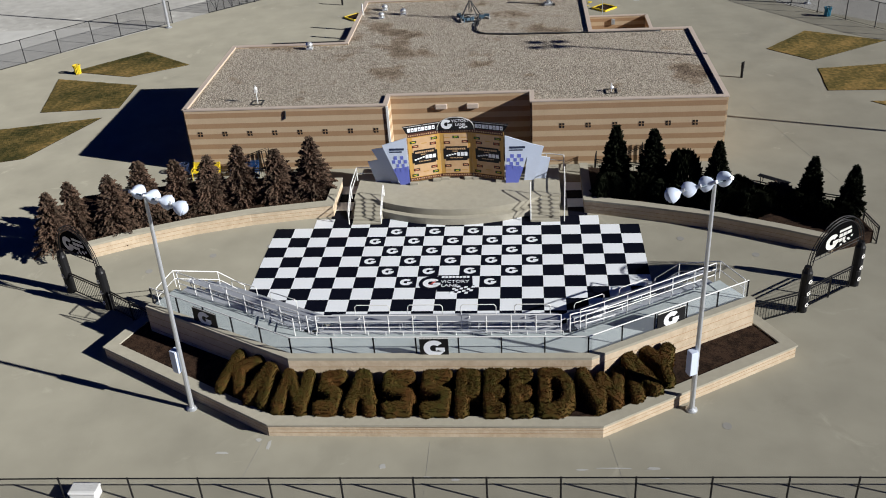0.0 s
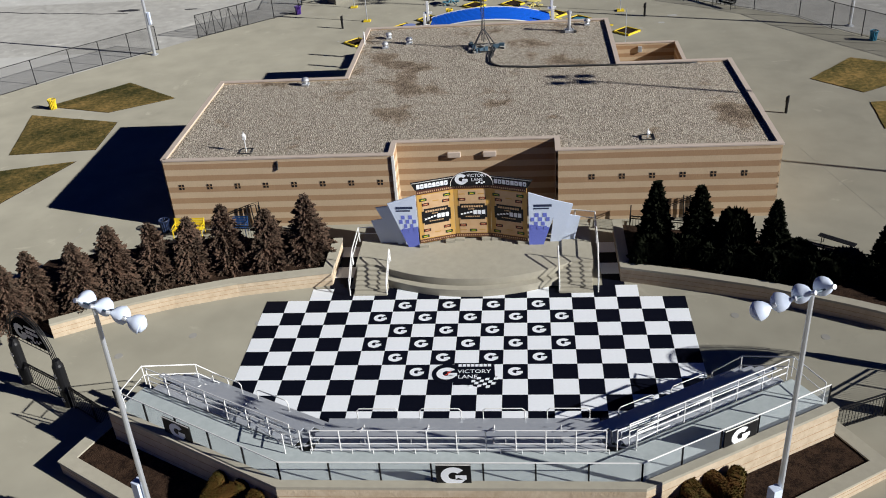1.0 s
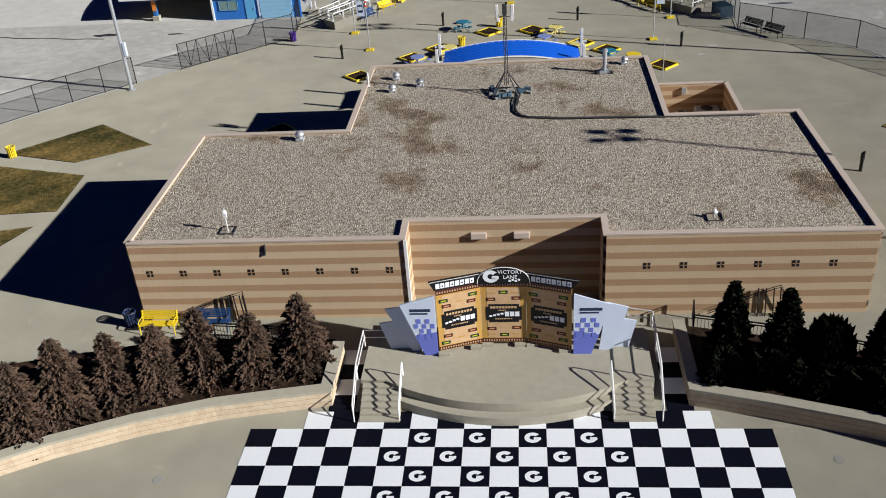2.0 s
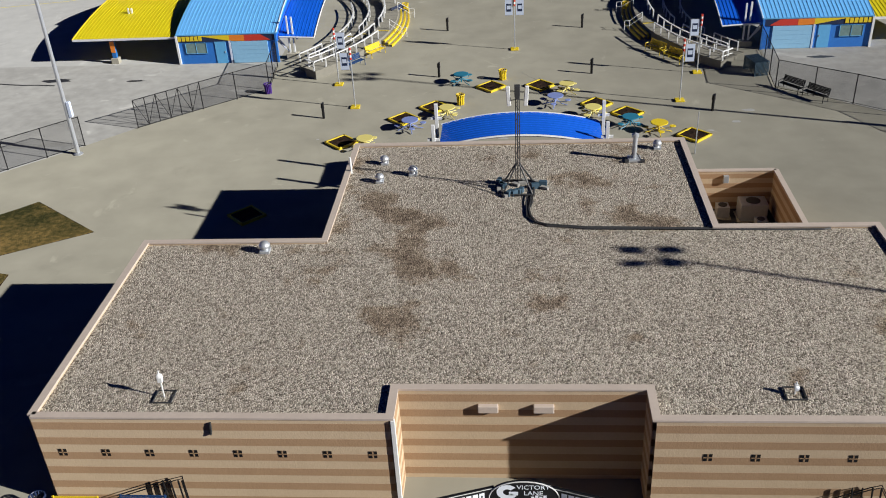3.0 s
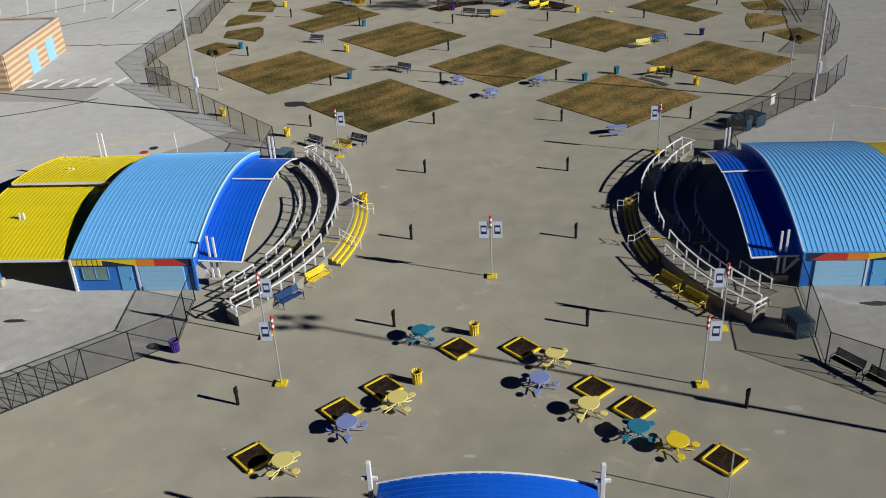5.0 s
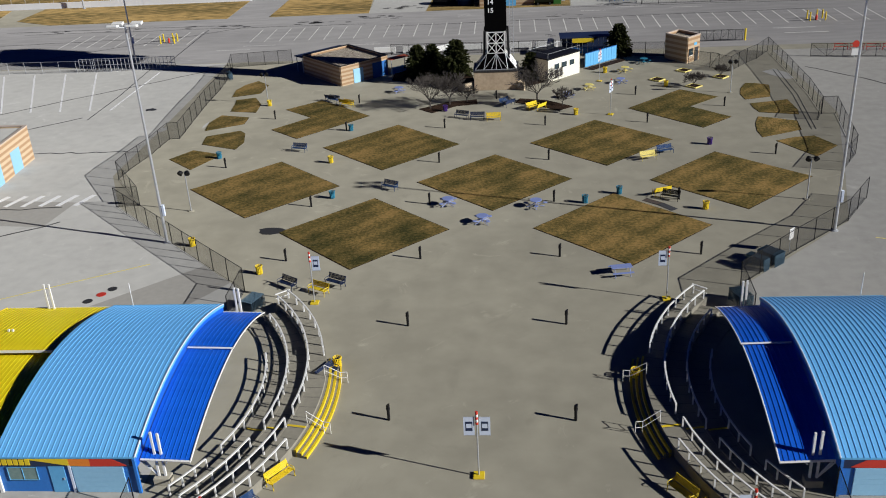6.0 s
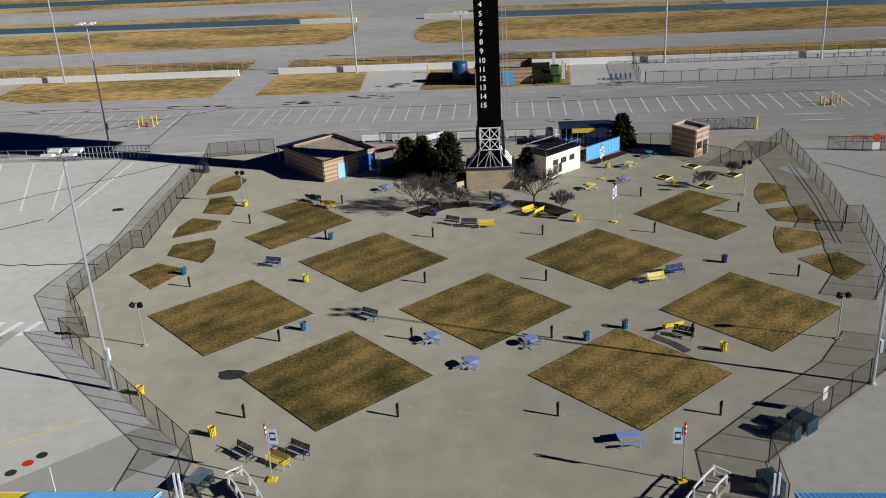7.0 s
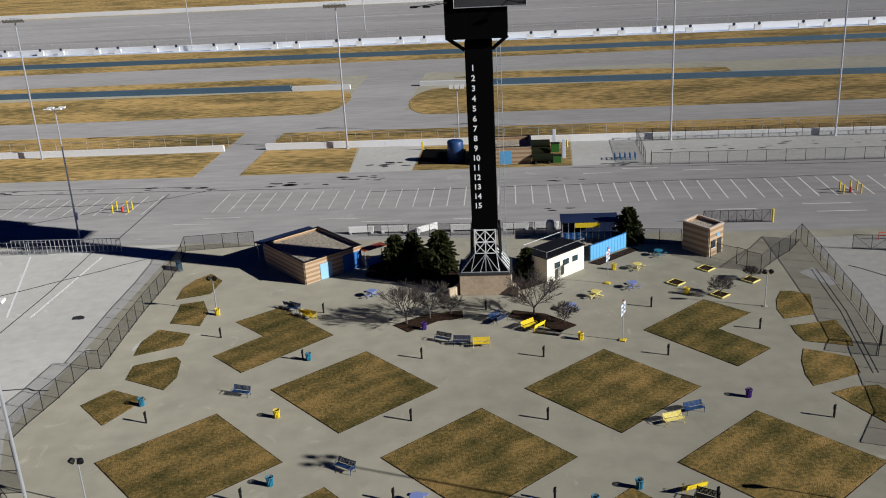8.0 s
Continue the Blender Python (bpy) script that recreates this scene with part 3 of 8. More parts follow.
for x0, y0, x1, y1 in ((-95, 233.6, -26, 232), (-90, 205, -50, 233), (-80, 170, -46, 200), (-84, 150, -58, 175), (-75, 141, -46, 142), (-60, 160, -44, 160),
                       (44, 190, 60, 170), (-22, 229, 58, 231), (-100, 236, -52, 235.4), (-96, 224, -60, 226), (13, 240.5, 70, 238), (-64, 126, -44, 138), (-60, 96, -38, 92), (46, 150, 60, 120)):
    k = 14
    pts = [(x0 + (x1 - x0) * i / k + rnd.uniform(-0.25, 0.25), y0 + (y1 - y0) * i / k + rnd.uniform(-0.25, 0.25)) for i in range(k + 1)]
    flat_line("sealed_crack", pts, 0.2, TAR, "dark tar-sealed crack in the paving", 0.018)
for cx, cy, n, spread in ((-34, 235, 9, 6), (-24, 238, 12, 4), (-20, 247, 12, 4), (-57, 235, 9, 7), (12, 233, 5, 3), (10, 216, 3, 2), (22, 241.6, 10, 3), (40, 252, 10, 14), (62, 254, 8, 10), (-80, 235, 8, 10)):
    for i in range(n):
        x, y = cx + rnd.uniform(-spread, spread), cy + rnd.uniform(-1.6, 1.6)
        k, r = 9, rnd.uniform(0.3, 1.0)
        pts = [(x + r * rnd.uniform(0.7, 1.7) * math.cos(j * math.tau / k), y + 0.5 * r * rnd.uniform(0.5, 1.1) * math.sin(j * math.tau / k)) for j in range(k)]
        sheet("tar_patch", pts, TAR, "dark tar stain on asphalt", "stain", 0.019)


def blot(x, y, rx, ry, material, label, z=0.009, seed=1):
    r = random.Random(seed)
    sheet("stain", [(x + rx * r.uniform(0.65, 1.1) * math.cos(j * math.tau / 12), y + ry * r.uniform(0.65, 1.1) * math.sin(j * math.tau / 12)) for j in range(12)], material, label, "stain", z)


for i, (x, y, rx, ry) in enumerate(((-21.3, 135.0, 1.5, 0.9), (-38.5, 93.4, 1.4, 0.5), (-31.5, 92.9, 0.9, 0.25), (24.5, 94.6, 1.2, 0.3), (-49, 178, 1.0, 0.7))):
    blot(x, y, rx, ry, RUBBER, "dark oil stain on the paving", 0.013, i)
for x, y in ((38.0, 120.0), (37.3, 121.3), (36.6, 122.6)):
    sheet("drain_cover", [(x + 0.42 * math.cos(j * math.tau / 14), y + 0.42 * math.sin(j * math.tau / 14)) for j in range(14)], RED if y == 121.3 else RUBBER, "round utility cover in the paving", "drain cover", 0.02)
for x, y in ((-32.6, 123.2), (-33.2, 122.2), (-33.9, 121.0)):
    sheet("drain_cover", [(x + 0.42 * math.cos(j * math.tau / 14), y + 0.42 * math.sin(j * math.tau / 14)) for j in range(14)], RED if y == 122.2 else RUBBER, "round utility cover in the paving", "drain cover", 0.02)
for x, y in ((12.6, 21.1), (-16.6, 33.6), (-13.4, 35.2), (-10.3, 36.2), (12.9, 36.4), (16.6, 34.6)):
    sheet("drain_cover", [(x + 0.2 * math.cos(j * math.tau / 12), y + 0.22 * math.sin(j * math.tau / 12)) for j in range(12)], PATCH, "small round floor drain", "drain cover", 0.008)
for i, (x, y, rx, ry) in enumerate(((-8.4, 19.3, 0.35, 0.08), (-7.0, 20.1, 0.15, 0.12), (-6.5, 19.8, 0.1, 0.35), (-1.5, 18.6, 0.16, 0.16), (0.4, 18.0, 0.2, 0.07), (1.5, 17.9, 0.22, 0.08), (6.5, 18.5, 0.25, 0.05), (7.8, 18.6, 0.8, 0.04), (9.3, 18.6, 0.3, 0.1), (9.7, 18.1, 0.3, 0.06),
                                   (16.5, 84.0, 0.5, 0.25), (15.3, 82.0, 0.35, 0.2), (13.2, 80.6, 0.3, 0.12), (-0.8, 79.9, 0.4, 0.15), (-11.2, 78.3, 0.5, 0.05), (-13.8, 80.3, 0.12, 0.1), (-44.0, 168.5, 0.5, 1.2), (-38.6, 170.0, 0.25, 1.4))):
    blot(x, y, rx, ry, LOT, "pale scuff on the concrete paving", 0.007, 40 + i)
for a, b in (((0.3, 20), (0.3, 5)), ((-6.8, 20.3), (-9, 5)), ((7.7, 20.3), (10, 5)), ((0, 76), (-3, 71)), ((-9.2, 79.5), (-0.5, 92.8)), ((9.2, 79.5), (0.5, 92.8)), ((-21, 55), (-25, 40)), ((20.5, 55), (24, 40))):
    flat_line("paving_joint", [a, b], 0.012, PATCH, "thin joint in the concrete paving", 0.005)


# ---- victory plaza: checkered floor ----
CELL, ROW, CX0, CY0 = 1.115, 1.073, -10.36, 38.12
floor = thing("checkered_floor", "black and white checkered plaza floor of square tiles", "floor", kind="structure")
tile_me = {}
for k, m_ in ((0, TILE_B), (1, TILE_W)):
    tile_me[k] = to_mesh("tile", box(0.004, CELL - 0.004, -ROW + 0.004, -0.004, -0.02, 0.012), m_)
for r in range(-1, 9):
    for c in range(19) if r >= 0 else range(2, 17):
        part("tile", tile_me[(r + c) % 2], None, floor, at=at(CX0 + c * CELL, CY0 - r * ROW))
for r in range(-5, -1):
    for c, dx in ((2, 0.85), (16, -0.62)):
        part("tile", tile_me[(r + c) % 2], None, floor, at=at(CX0 + c * CELL + dx, CY0 - r * ROW))


def bolt_mark(parent, w, z, material, m):
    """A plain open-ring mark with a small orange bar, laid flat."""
    bm = bmesh.new()
    n = 18
    for i in range(n):
        a0, a1 = radians(40 + 290 * i / n), radians(40 + 290 * (i + 1) / n)
        q = []
        for r, a in ((0.5, a0), (0.5, a1), (0.2, a1), (0.2, a0)):
            q.append(bm.verts.new((w * r * 1.1 * math.cos(a), w * r * 1.0 * math.sin(a), z)))
        bm.faces.new(q)
    bm_box(bm, w * 0.08, w * 0.55, -w * 0.22, w * 0.04, z - 0.001, z)
    return part("ring_mark", bm, material, parent, "white open-ring emblem", at=m)


mark_me = None
for r, cols in ((0, (6, 8, 10, 12)), (1, (5, 7, 9, 11, 13)), (2, (6, 8, 10, 12)), (3, (5, 7, 9, 11, 13)), (4, (6, 8, 10, 12)), (5, (7, 11))):
    for c in cols:
        m_ = at(CX0 + (c + 0.5) * CELL, CY0 - (r + 0.5) * ROW)
        if mark_me is None:
            o = bolt_mark(floor, 0.6, 0.018, TILE_W, m_)
            mark_me = o.data
        else:
            part("ring_mark", mark_me, None, floor, "white open-ring emblem", at=m_)
part("emblem_plate", prism([(-0.3, 31.28), (0.3, 31.28), (0.95, 31.1), (1.62, 31.1), (1.5, 32.85), (-0.3, 32.85)], 0.0, 0.02), TILE_B, floor, "black emblem plate")
ov = [(-0.62 + 0.68 * math.cos(a * math.tau / 28), 32.08 + 0.7 * math.sin(a * math.tau / 28)) for a in range(28)]
part("emblem_oval", prism(ov, 0.0, 0.022), TILE_B, floor)
bolt_mark(floor, 0.86, 0.03, TILE_W, at(-0.62, 32.08))
part("emblem_bolt", prism([(-0.8, 31.86), (-0.56, 32.1), (-0.62, 32.12), (-0.36, 32.36), (-0.5, 32.16), (-0.44, 32.14)], 0.0, 0.034), RED, floor)
part("lettering", text_mesh("lettering", "VICTORY", 0.36, 0.003, TILE_W), None, floor, "white capital lettering", at=at(0.61, 32.22, 0.024))
part("lettering", text_mesh("lettering", "LANE", 0.36, 0.003, TILE_W), None, floor, "white capital lettering", at=at(0.33, 31.84, 0.024))
for i in range(8):
    part("lettering", prism([(-0.12 + i * 0.19, 32.58), (0.03 + i * 0.19, 32.58), (0.03 + i * 0.19, 32.76), (-0.12 + i * 0.19, 32.76)], 0.0, 0.024), TILE_W, floor, "white lettering bar")
part("flag_ground", prism([(0.25, 31.3), (0.9, 31.12), (1.6, 31.06), (1.66, 31.85), (1.2, 31.82), (0.8, 31.7)], 0.0, 0.028), TILE_B, floor)
for i in range(6):
    for j in range(4):
        if (i + j) % 2 == 0:
            x0, y0 = 0.4 + i * 0.19 + j * 0.05, 31.1 + j * 0.17 + 0.04 * math.sin(i * 1.3)
            part("flag_check", prism([(x0, y0), (x0 + 0.18, y0 + 0.02), (x0 + 0.2, y0 + 0.17), (x0 + 0.03, y0 + 0.16)], 0, 0.032), TILE_W, floor)


# ---- stage ----
stage = thing("stage", "low concrete stage with a bowed front", "stage")
SX = 0.25
front = [(SX + 5.1 * math.sin(radians(a)) / math.sin(radians(38)), 40.25 - 1.55 * (math.cos(radians(a)) - math.cos(radians(38))) / (1 - math.cos(radians(38)))) for a in range(-38, 39, 2)]
part("platform", prism(front + [(SX + 6.2, 40.3), (SX + 6.2, 44.3), (SX - 6.2, 44.3), (SX - 6.2, 40.3)], 0.0, 0.82), PALE_CONC, stage, "worn concrete platform")
low = [(SX + (x - SX) * 1.0, y - 0.42) for x, y in front]
part("apron_step", prism(low + [(front[-1][0], front[-1][1] - 0.02)] + [(x, y - 0.02) for x, y in front[::-1]], 0.0, 0.42), PALE_CONC, stage, "concrete step along the bowed front")
for s in (-1, 1):
    for i in range(6):
        x0, x1 = (SX - 6.1, SX - 4.4) if s < 0 else (SX + 4.4, SX + 6.1)
        part("step", box(x0, x1, 40.25 - 0.29 * (i + 1), 40.25 - 0.29 * i, 0, 0.70 - 0.117 * i, 0.012), PALE_CONC, stage)


def stage_rail(pts, h=0.88, r=0.032):
    rail = thing("stage_railing", "white tubular handrail at the stage steps", "railing", group="stage railings")
    part("top_rail", pipe([(x, y, z + h) for x, y, z in pts], r), WHITE, rail)
    part("mid_rail", pipe([(x, y, z + h * 0.55) for x, y, z in pts], r * 0.8), WHITE, rail)
    for x, y, z in pts:
        part("post", tube((x, y, z), (x, y, z + h), r), WHITE, rail)


def hoop_rail(x):
    """A single handrail with a rounded return at both ends, along the inner side of the steps."""
    rail = thing("stage_railing", "white hoop-ended handrail beside the stage steps", "railing", group="stage railings")
    part("hoop", pipe([(x, 38.6, 0.02), (x, 38.6, 0.62), (x, 38.72, 0.78), (x, 40.35, 1.58), (x, 40.5, 1.6), (x, 40.58, 1.5), (x, 40.58, 0.8)], 0.034), WHITE, rail)
    part("mid_rail", pipe([(x, 38.62, 0.4), (x, 40.56, 1.22)], 0.024), WHITE, rail)


stage_rail([(6.6, 38.55, 0.02), (6.68, 40.3, 0.82), (6.72, 42.1, 0.82), (6.76, 43.9, 0.82), (5.7, 44.2, 0.82), (4.7, 44.2, 0.82)])
stage_rail([(-6.05, 38.55, 0.02), (-6.08, 40.3, 0.82), (-6.1, 42.7, 0.82), (-4.95, 42.7, 0.82)])
hoop_rail(-4.15)
hoop_rail(4.66)

# backdrop on the stage
drop = thing("stage_backdrop", "three-panel printed backdrop in orange and buff with a black header", "backdrop")


def slab(p, q, z0, z1, t=0.05):
    """An upright slab between two plan points."""
    return wall_strip([p, q], t / 2, z0, z1)


PANELS = [((-2.66, 42.1), (-0.79, 42.72)), ((-0.77, 42.73), (1.17, 42.73)), ((1.19, 42.72), (3.1, 42.1))]
rise = lambda z: 0.98 + (z - 1.02) * 1.11


def on_panel(p, q, u0, u1, z0, z1, d=0.03):
    """A thin printed patch on the face of a slab, in shares of its length."""
    a, b = Vector(p), Vector(q)
    nrm = Vector(((b - a).y, -(b - a).x)).normalized() * d
    c0, c1 = a + (b - a) * u0 + nrm, a + (b - a) * u1 + nrm
    return wall_strip([tuple(c0), tuple(c1)], 0.004, rise(z0), rise(z1))


for k, (p, q) in enumerate(PANELS):
    pan = part("panel", slab(p, q, rise(1.02), rise(3.92)), BANNER, drop, "orange and buff printed panel")
    part("print_field", on_panel(p, q, 0.13, 0.87, 1.26, 3.6, 0.029), BANNER_PALE, pan)
    part("print_band", on_panel(p, q, 0.0, 1.0, 3.66, 3.9, 0.031), BROWN, pan)
    part("print_band", on_panel(p, q, 0.0, 1.0, 1.04, 1.22, 0.031), BROWN, pan)
    for i in range(17):
        for z in (3.72, 1.09):
            part("film_hole", on_panel(p, q, 0.025 + i * 0.057, 0.05 + i * 0.057, z, z + 0.08, 0.036), BANNER_PALE, pan)
    # dark plate with clipped corners, in three widths
    for u0, u1, z0, z1, d in ((0.16, 0.84, 2.0, 2.1, 0.034), (0.1, 0.9, 2.1, 2.74, 0.035), (0.16, 0.84, 2.74, 2.86, 0.034)):
        part("print_plate", on_panel(p, q, u0, u1, z0, z1, d), BLACK, pan, "dark printed plate")
    for i in range(9):
        part("print_lettering", on_panel(p, q, 0.2 + i * 0.067, 0.25 + i * 0.067, 2.66, 2.76, 0.041), BANNER_PALE, pan, "buff lettering bar")
    for i in range(5):
        part("print_lettering", on_panel(p, q, 0.38 + i * 0.035, 0.405 + i * 0.035, 2.54, 2.59, 0.041), BANNER_PALE, pan, "buff lettering bar")
    for i in range(3):
        part("print_numeral", on_panel(p, q, 0.52 + i * 0.115, 0.615 + i * 0.115, 2.28, 2.5, 0.041), TILE_W, pan, "white numeral bar")
    for i in range(4):
        part("print_check", on_panel(p, q, 0.17 + i * 0.085, 0.235 + i * 0.085, 2.26 + 0.035 * i, 2.34 + 0.035 * i, 0.041), TILE_W, pan)
    for i in range(8):
        part("print_lettering", on_panel(p, q, 0.3 + i * 0.05, 0.335 + i * 0.05, 2.14, 2.19, 0.041), BANNER_PALE, pan, "buff lettering bar")
    badges = [(0.12, 3.02, RUST), (0.68, 3.06, RUST), (0.12, 1.62, RUST), (0.68, 1.66, RUST)]
    badges += [(0.4, 3.34, GREEN), (0.4, 1.32, GREEN)] if k == 1 else [(0.06, 3.28, GREEN), (0.72, 3.36, GREEN), (0.06, 1.3, GREEN), (0.72, 1.36, GREEN)]
    for u, z, m_ in badges:
        part("print_badge", on_panel(p, q, u, u + 0.2, z, z + 0.15, 0.034), BLACK, pan)
        part("print_badge", on_panel(p, q, u + 0.025, u + 0.175, z + 0.03, z + 0.12, 0.039), m_, pan)
        part("badge_lettering", on_panel(p, q, u + 0.05, u + 0.15, z + 0.06, z + 0.09, 0.042), YELLOW if m_ is GREEN else BANNER_PALE, pan)
    for u, z in ((0.42, 3.2), (0.42, 1.5)) if k != 1 else ((0.14, 3.36), (0.66, 3.36), (0.14, 1.4), (0.66, 1.4)):
        part("print_lettering", on_panel(p, q, u, u + 0.17, z, z + 0.05, 0.036), BANNER, pan, "faint orange lettering bar")
    for u in (-0.02, 0.72):
        c = (p[0] + (q[0] - p[0]) * u, p[1] + (q[1] - p[1]) * u - 0.1)
        part("base_weight", slab(c, (c[0] + 0.5, c[1] + 0.03), 0.822, 0.965, 0.24), PALE_CONC, drop, "concrete weight block")
for ends in (((-2.92, 41.96), (-0.72, 42.66)), ((1.12, 42.66), (3.42, 41.96))):
    bm = slab(*ends, rise(3.93), rise(4.36), 0.08)
    for v in bm.verts:
        # the outer ends are cut on a slant
        if abs(v.co.x - 0.25) > 2.3 and v.co.z < 4.4:
            along = (Vector(ends[1]) - Vector(ends[0])).normalized() * (0.22 if v.co.x < 0 else -0.3)
            v.co.x, v.co.y = v.co.x + along.x, v.co.y + along.y
    hdr = part("header", bm, BLACK, drop, "black header board")
    for i in range(8):
        part("header_lettering", on_panel(*ends, 0.13 + i * 0.093, 0.205 + i * 0.093, 4.0, 4.22, 0.05), TILE_W, hdr, "white lettering bar")
        if i % 2:
            part("lettering_gap", on_panel(*ends, 0.155 + i * 0.093, 0.18 + i * 0.093, 4.06, 4.13, 0.056), BLACK, hdr)
    part("header_rim", on_panel(*ends, 0.02, 0.99, 4.31, 4.335, 0.05), PAINT_WHITE, hdr)
bm = bmesh.new()
arc = [(0.23 + 1.12 * math.cos(radians(a)), 4.16 + 0.82 * math.sin(radians(a)) ** 0.8) for a in range(0, 181, 12)]
f_ = [bm.verts.new((x, 42.56, z)) for x, z in arc]
b_ = [bm.verts.new((x, 42.66, z)) for x, z in arc]
for i in range(len(arc)):
    j = (i + 1) % len(arc)
    bm.faces.new((f_[i], f_[j], b_[j], b_[i]))
bm.faces.new(f_[::-1]), bm.faces.new(b_)
crest = part("crest", bm, BLACK, drop, "rounded black crest board")
part("crest_rim", pipe([(x, 42.56, z) for x, z in arc], 0.022), PAINT_WHITE, crest)
bolt_mark(crest, 0.62, 0.0, TILE_W, pose(-0.3, 42.545, 4.54, 90, 0, 0))
part("crest_lettering", text_mesh("crest_lettering", "VICTORY\nLANE", 0.25, 0.003, TILE_W), None, crest, "white capital lettering", at=pose(0.52, 42.545, 4.62, 90, 0, 0))
for i in range(4):
    part("crest_check", box(0.45 + i * 0.13, 0.55 + i * 0.13, 42.54, 42.555, 4.26 + 0.05 * (i % 2), 4.35 + 0.05 * (i % 2)), TILE_W, crest)


def fan_board(bx0, bx1, tx0, tz0, tx1, tz1, y, m_up, m_low, label, printed=False):
    """A thin upright board that flares towards its top."""
    w = thing("display_wing", label, "display panel", group="stage wings")
    lerp = lambda a, b, t: a + (b - a) * t
    for nm, m_, t0, t1 in (("upper_field", m_up, 0.4, 1.0), ("lower_field", m_low, 0.0, 0.4)):
        bm = bmesh.new()
        quad = [(lerp(bx0, tx0, t0), lerp(0.82, tz0, t0)), (lerp(bx1, tx1, t0), lerp(0.82, tz1, t0)), (lerp(bx1, tx1, t1), lerp(0.82, tz1, t1)), (lerp(bx0, tx0, t1), lerp(0.82, tz0, t1))]
        fr = [bm.verts.new((x, y, z)) for x, z in quad]
        bk = [bm.verts.new((x, y + 0.06, z)) for x, z in quad]
        for i in range(4):
            k = (i + 1) % 4
            bm.faces.new((fr[i], fr[k], bk[k], bk[i]))
        bm.faces.new(fr[::-1]), bm.faces.new(bk)
        part(nm, bm, m_, w)
    if printed:
        for j in range(4):
            t = 0.32 + 0.09 * j
            x0, x1 = lerp(bx0, tx0, t), lerp(bx1, tx1, t)
            z = lerp(0.82, (tz0 + tz1) / 2, t)
            for i in range(5):
                if (i + j) % 2 == 0:
                    part("check", box(lerp(x0, x1, 0.08 + i * 0.17), lerp(x0, x1, 0.25 + i * 0.17), y - 0.012, y - 0.004, z, z + 0.23), PANEL_BLUE, w)
        xa, xb = lerp(bx0, tx0, 0.8), lerp(bx1, tx1, 0.8)
        z = lerp(0.82, (tz0 + tz1) / 2, 0.8)
        part("wing_lettering", box(lerp(xa, xb, 0.18), lerp(xa, xb, 0.85), y - 0.012, y - 0.004, z, z + 0.14), NAVY, w, "dark blue lettering bar")
        part("wing_lettering", box(lerp(xa, xb, 0.18), lerp(xa, xb, 0.75), y - 0.012, y - 0.004, z - 0.14, z - 0.06), NAVY, w, "dark blue lettering bar")


FAN = "pale blue flared display wing with a checkered print"
BACKFAN = "plain pale blue flared display wing behind the backdrop"
fan_board(-3.3, -2.72, -4.25, 3.5, -2.72, 3.95, 42.0, PANEL_PALE, PANEL_BLUE, FAN, True)
fan_board(3.18, 3.95, 3.18, 3.95, 4.75, 3.4, 42.0, PANEL_PALE, PANEL_BLUE, FAN, True)
for k, (a, b, c, d, e, f) in enumerate(((-3.9, -3.2, -4.95, 3.1, -3.6, 3.3), (-4.9, -4.0, -5.3, 2.2, -4.4, 2.35), (4.3, 4.9, 4.6, 3.3, 5.5, 3.05), (4.9, 5.6, 5.2, 2.35, 5.9, 2.2))):
    fan_board(a, b, c, d, e, f, 42.3 + 0.2 * (k % 2), PANEL_PALE, PANEL_PALE, BACKFAN)


# ---- curved planter walls beside the plaza ----
def planter_wall(pts, label):
    w = thing("planter_wall", label, "retaining wall", kind="structure")
    part("wall_body", wall_strip(pts, 0.2, 0, 0.78), STONE, w)
    part("wall_cap", wall_strip(pts, 0.26, 0.78, 0.9), PALE_CONC, w, "smooth buff cap stones")
    for z in (0.25, 0.5):
        part("joint_course", wall_strip(pts, 0.204, z, z + 0.018), BLOCK_B, w)


WL = [(-7.35, 43.0), (-7.35, 39.75), (-9.5, 39.35), (-12.0, 38.85), (-15.1, 37.85), (-18.2, 36.55), (-20.6, 35.25)]
WR = [(8.0, 44.4), (8.0, 39.7), (10.9, 38.9), (14.5, 37.75), (18.1, 36.1), (20.6, 34.8)]
planter_wall(WL, "buff stone retaining wall curving round the plaza")
planter_wall(WR, "buff stone retaining wall curving round the plaza")
BEDL = WL[1:] + [(-24.2, 37.3), (-23.5, 41.5), (-15.0, 43.6), (-7.6, 43.4)]
BEDR = WR[1:] + [(22.9, 35.7), (22.4, 38.6), (19.7, 39.7), (16.4, 41.6), (12.8, 43.1), (8.2, 44.2)]
for b in (BEDL, BEDR):
    solid("planting_bed", prism(b, 0, 0.7), MULCH, "dark bark mulch bed behind the curved wall", "planting bed", kind="structure")

# ---- viewing deck and planter ----
OUT = [(-14.9, 28.4), (-15.9, 25.85), (-6.74, 20.4), (7.6, 20.4), (16.4, 25.8), (15.0, 28.4)]
pl = thing("front_planter", "low buff stone planter wall with pale cap", "planter wall", kind="structure")


def inset(pts, d):
    c = Vector((0.35, 27.0))
    return [tuple(Vector(p) + (c - Vector(p)).normalized() * d) for p in pts]


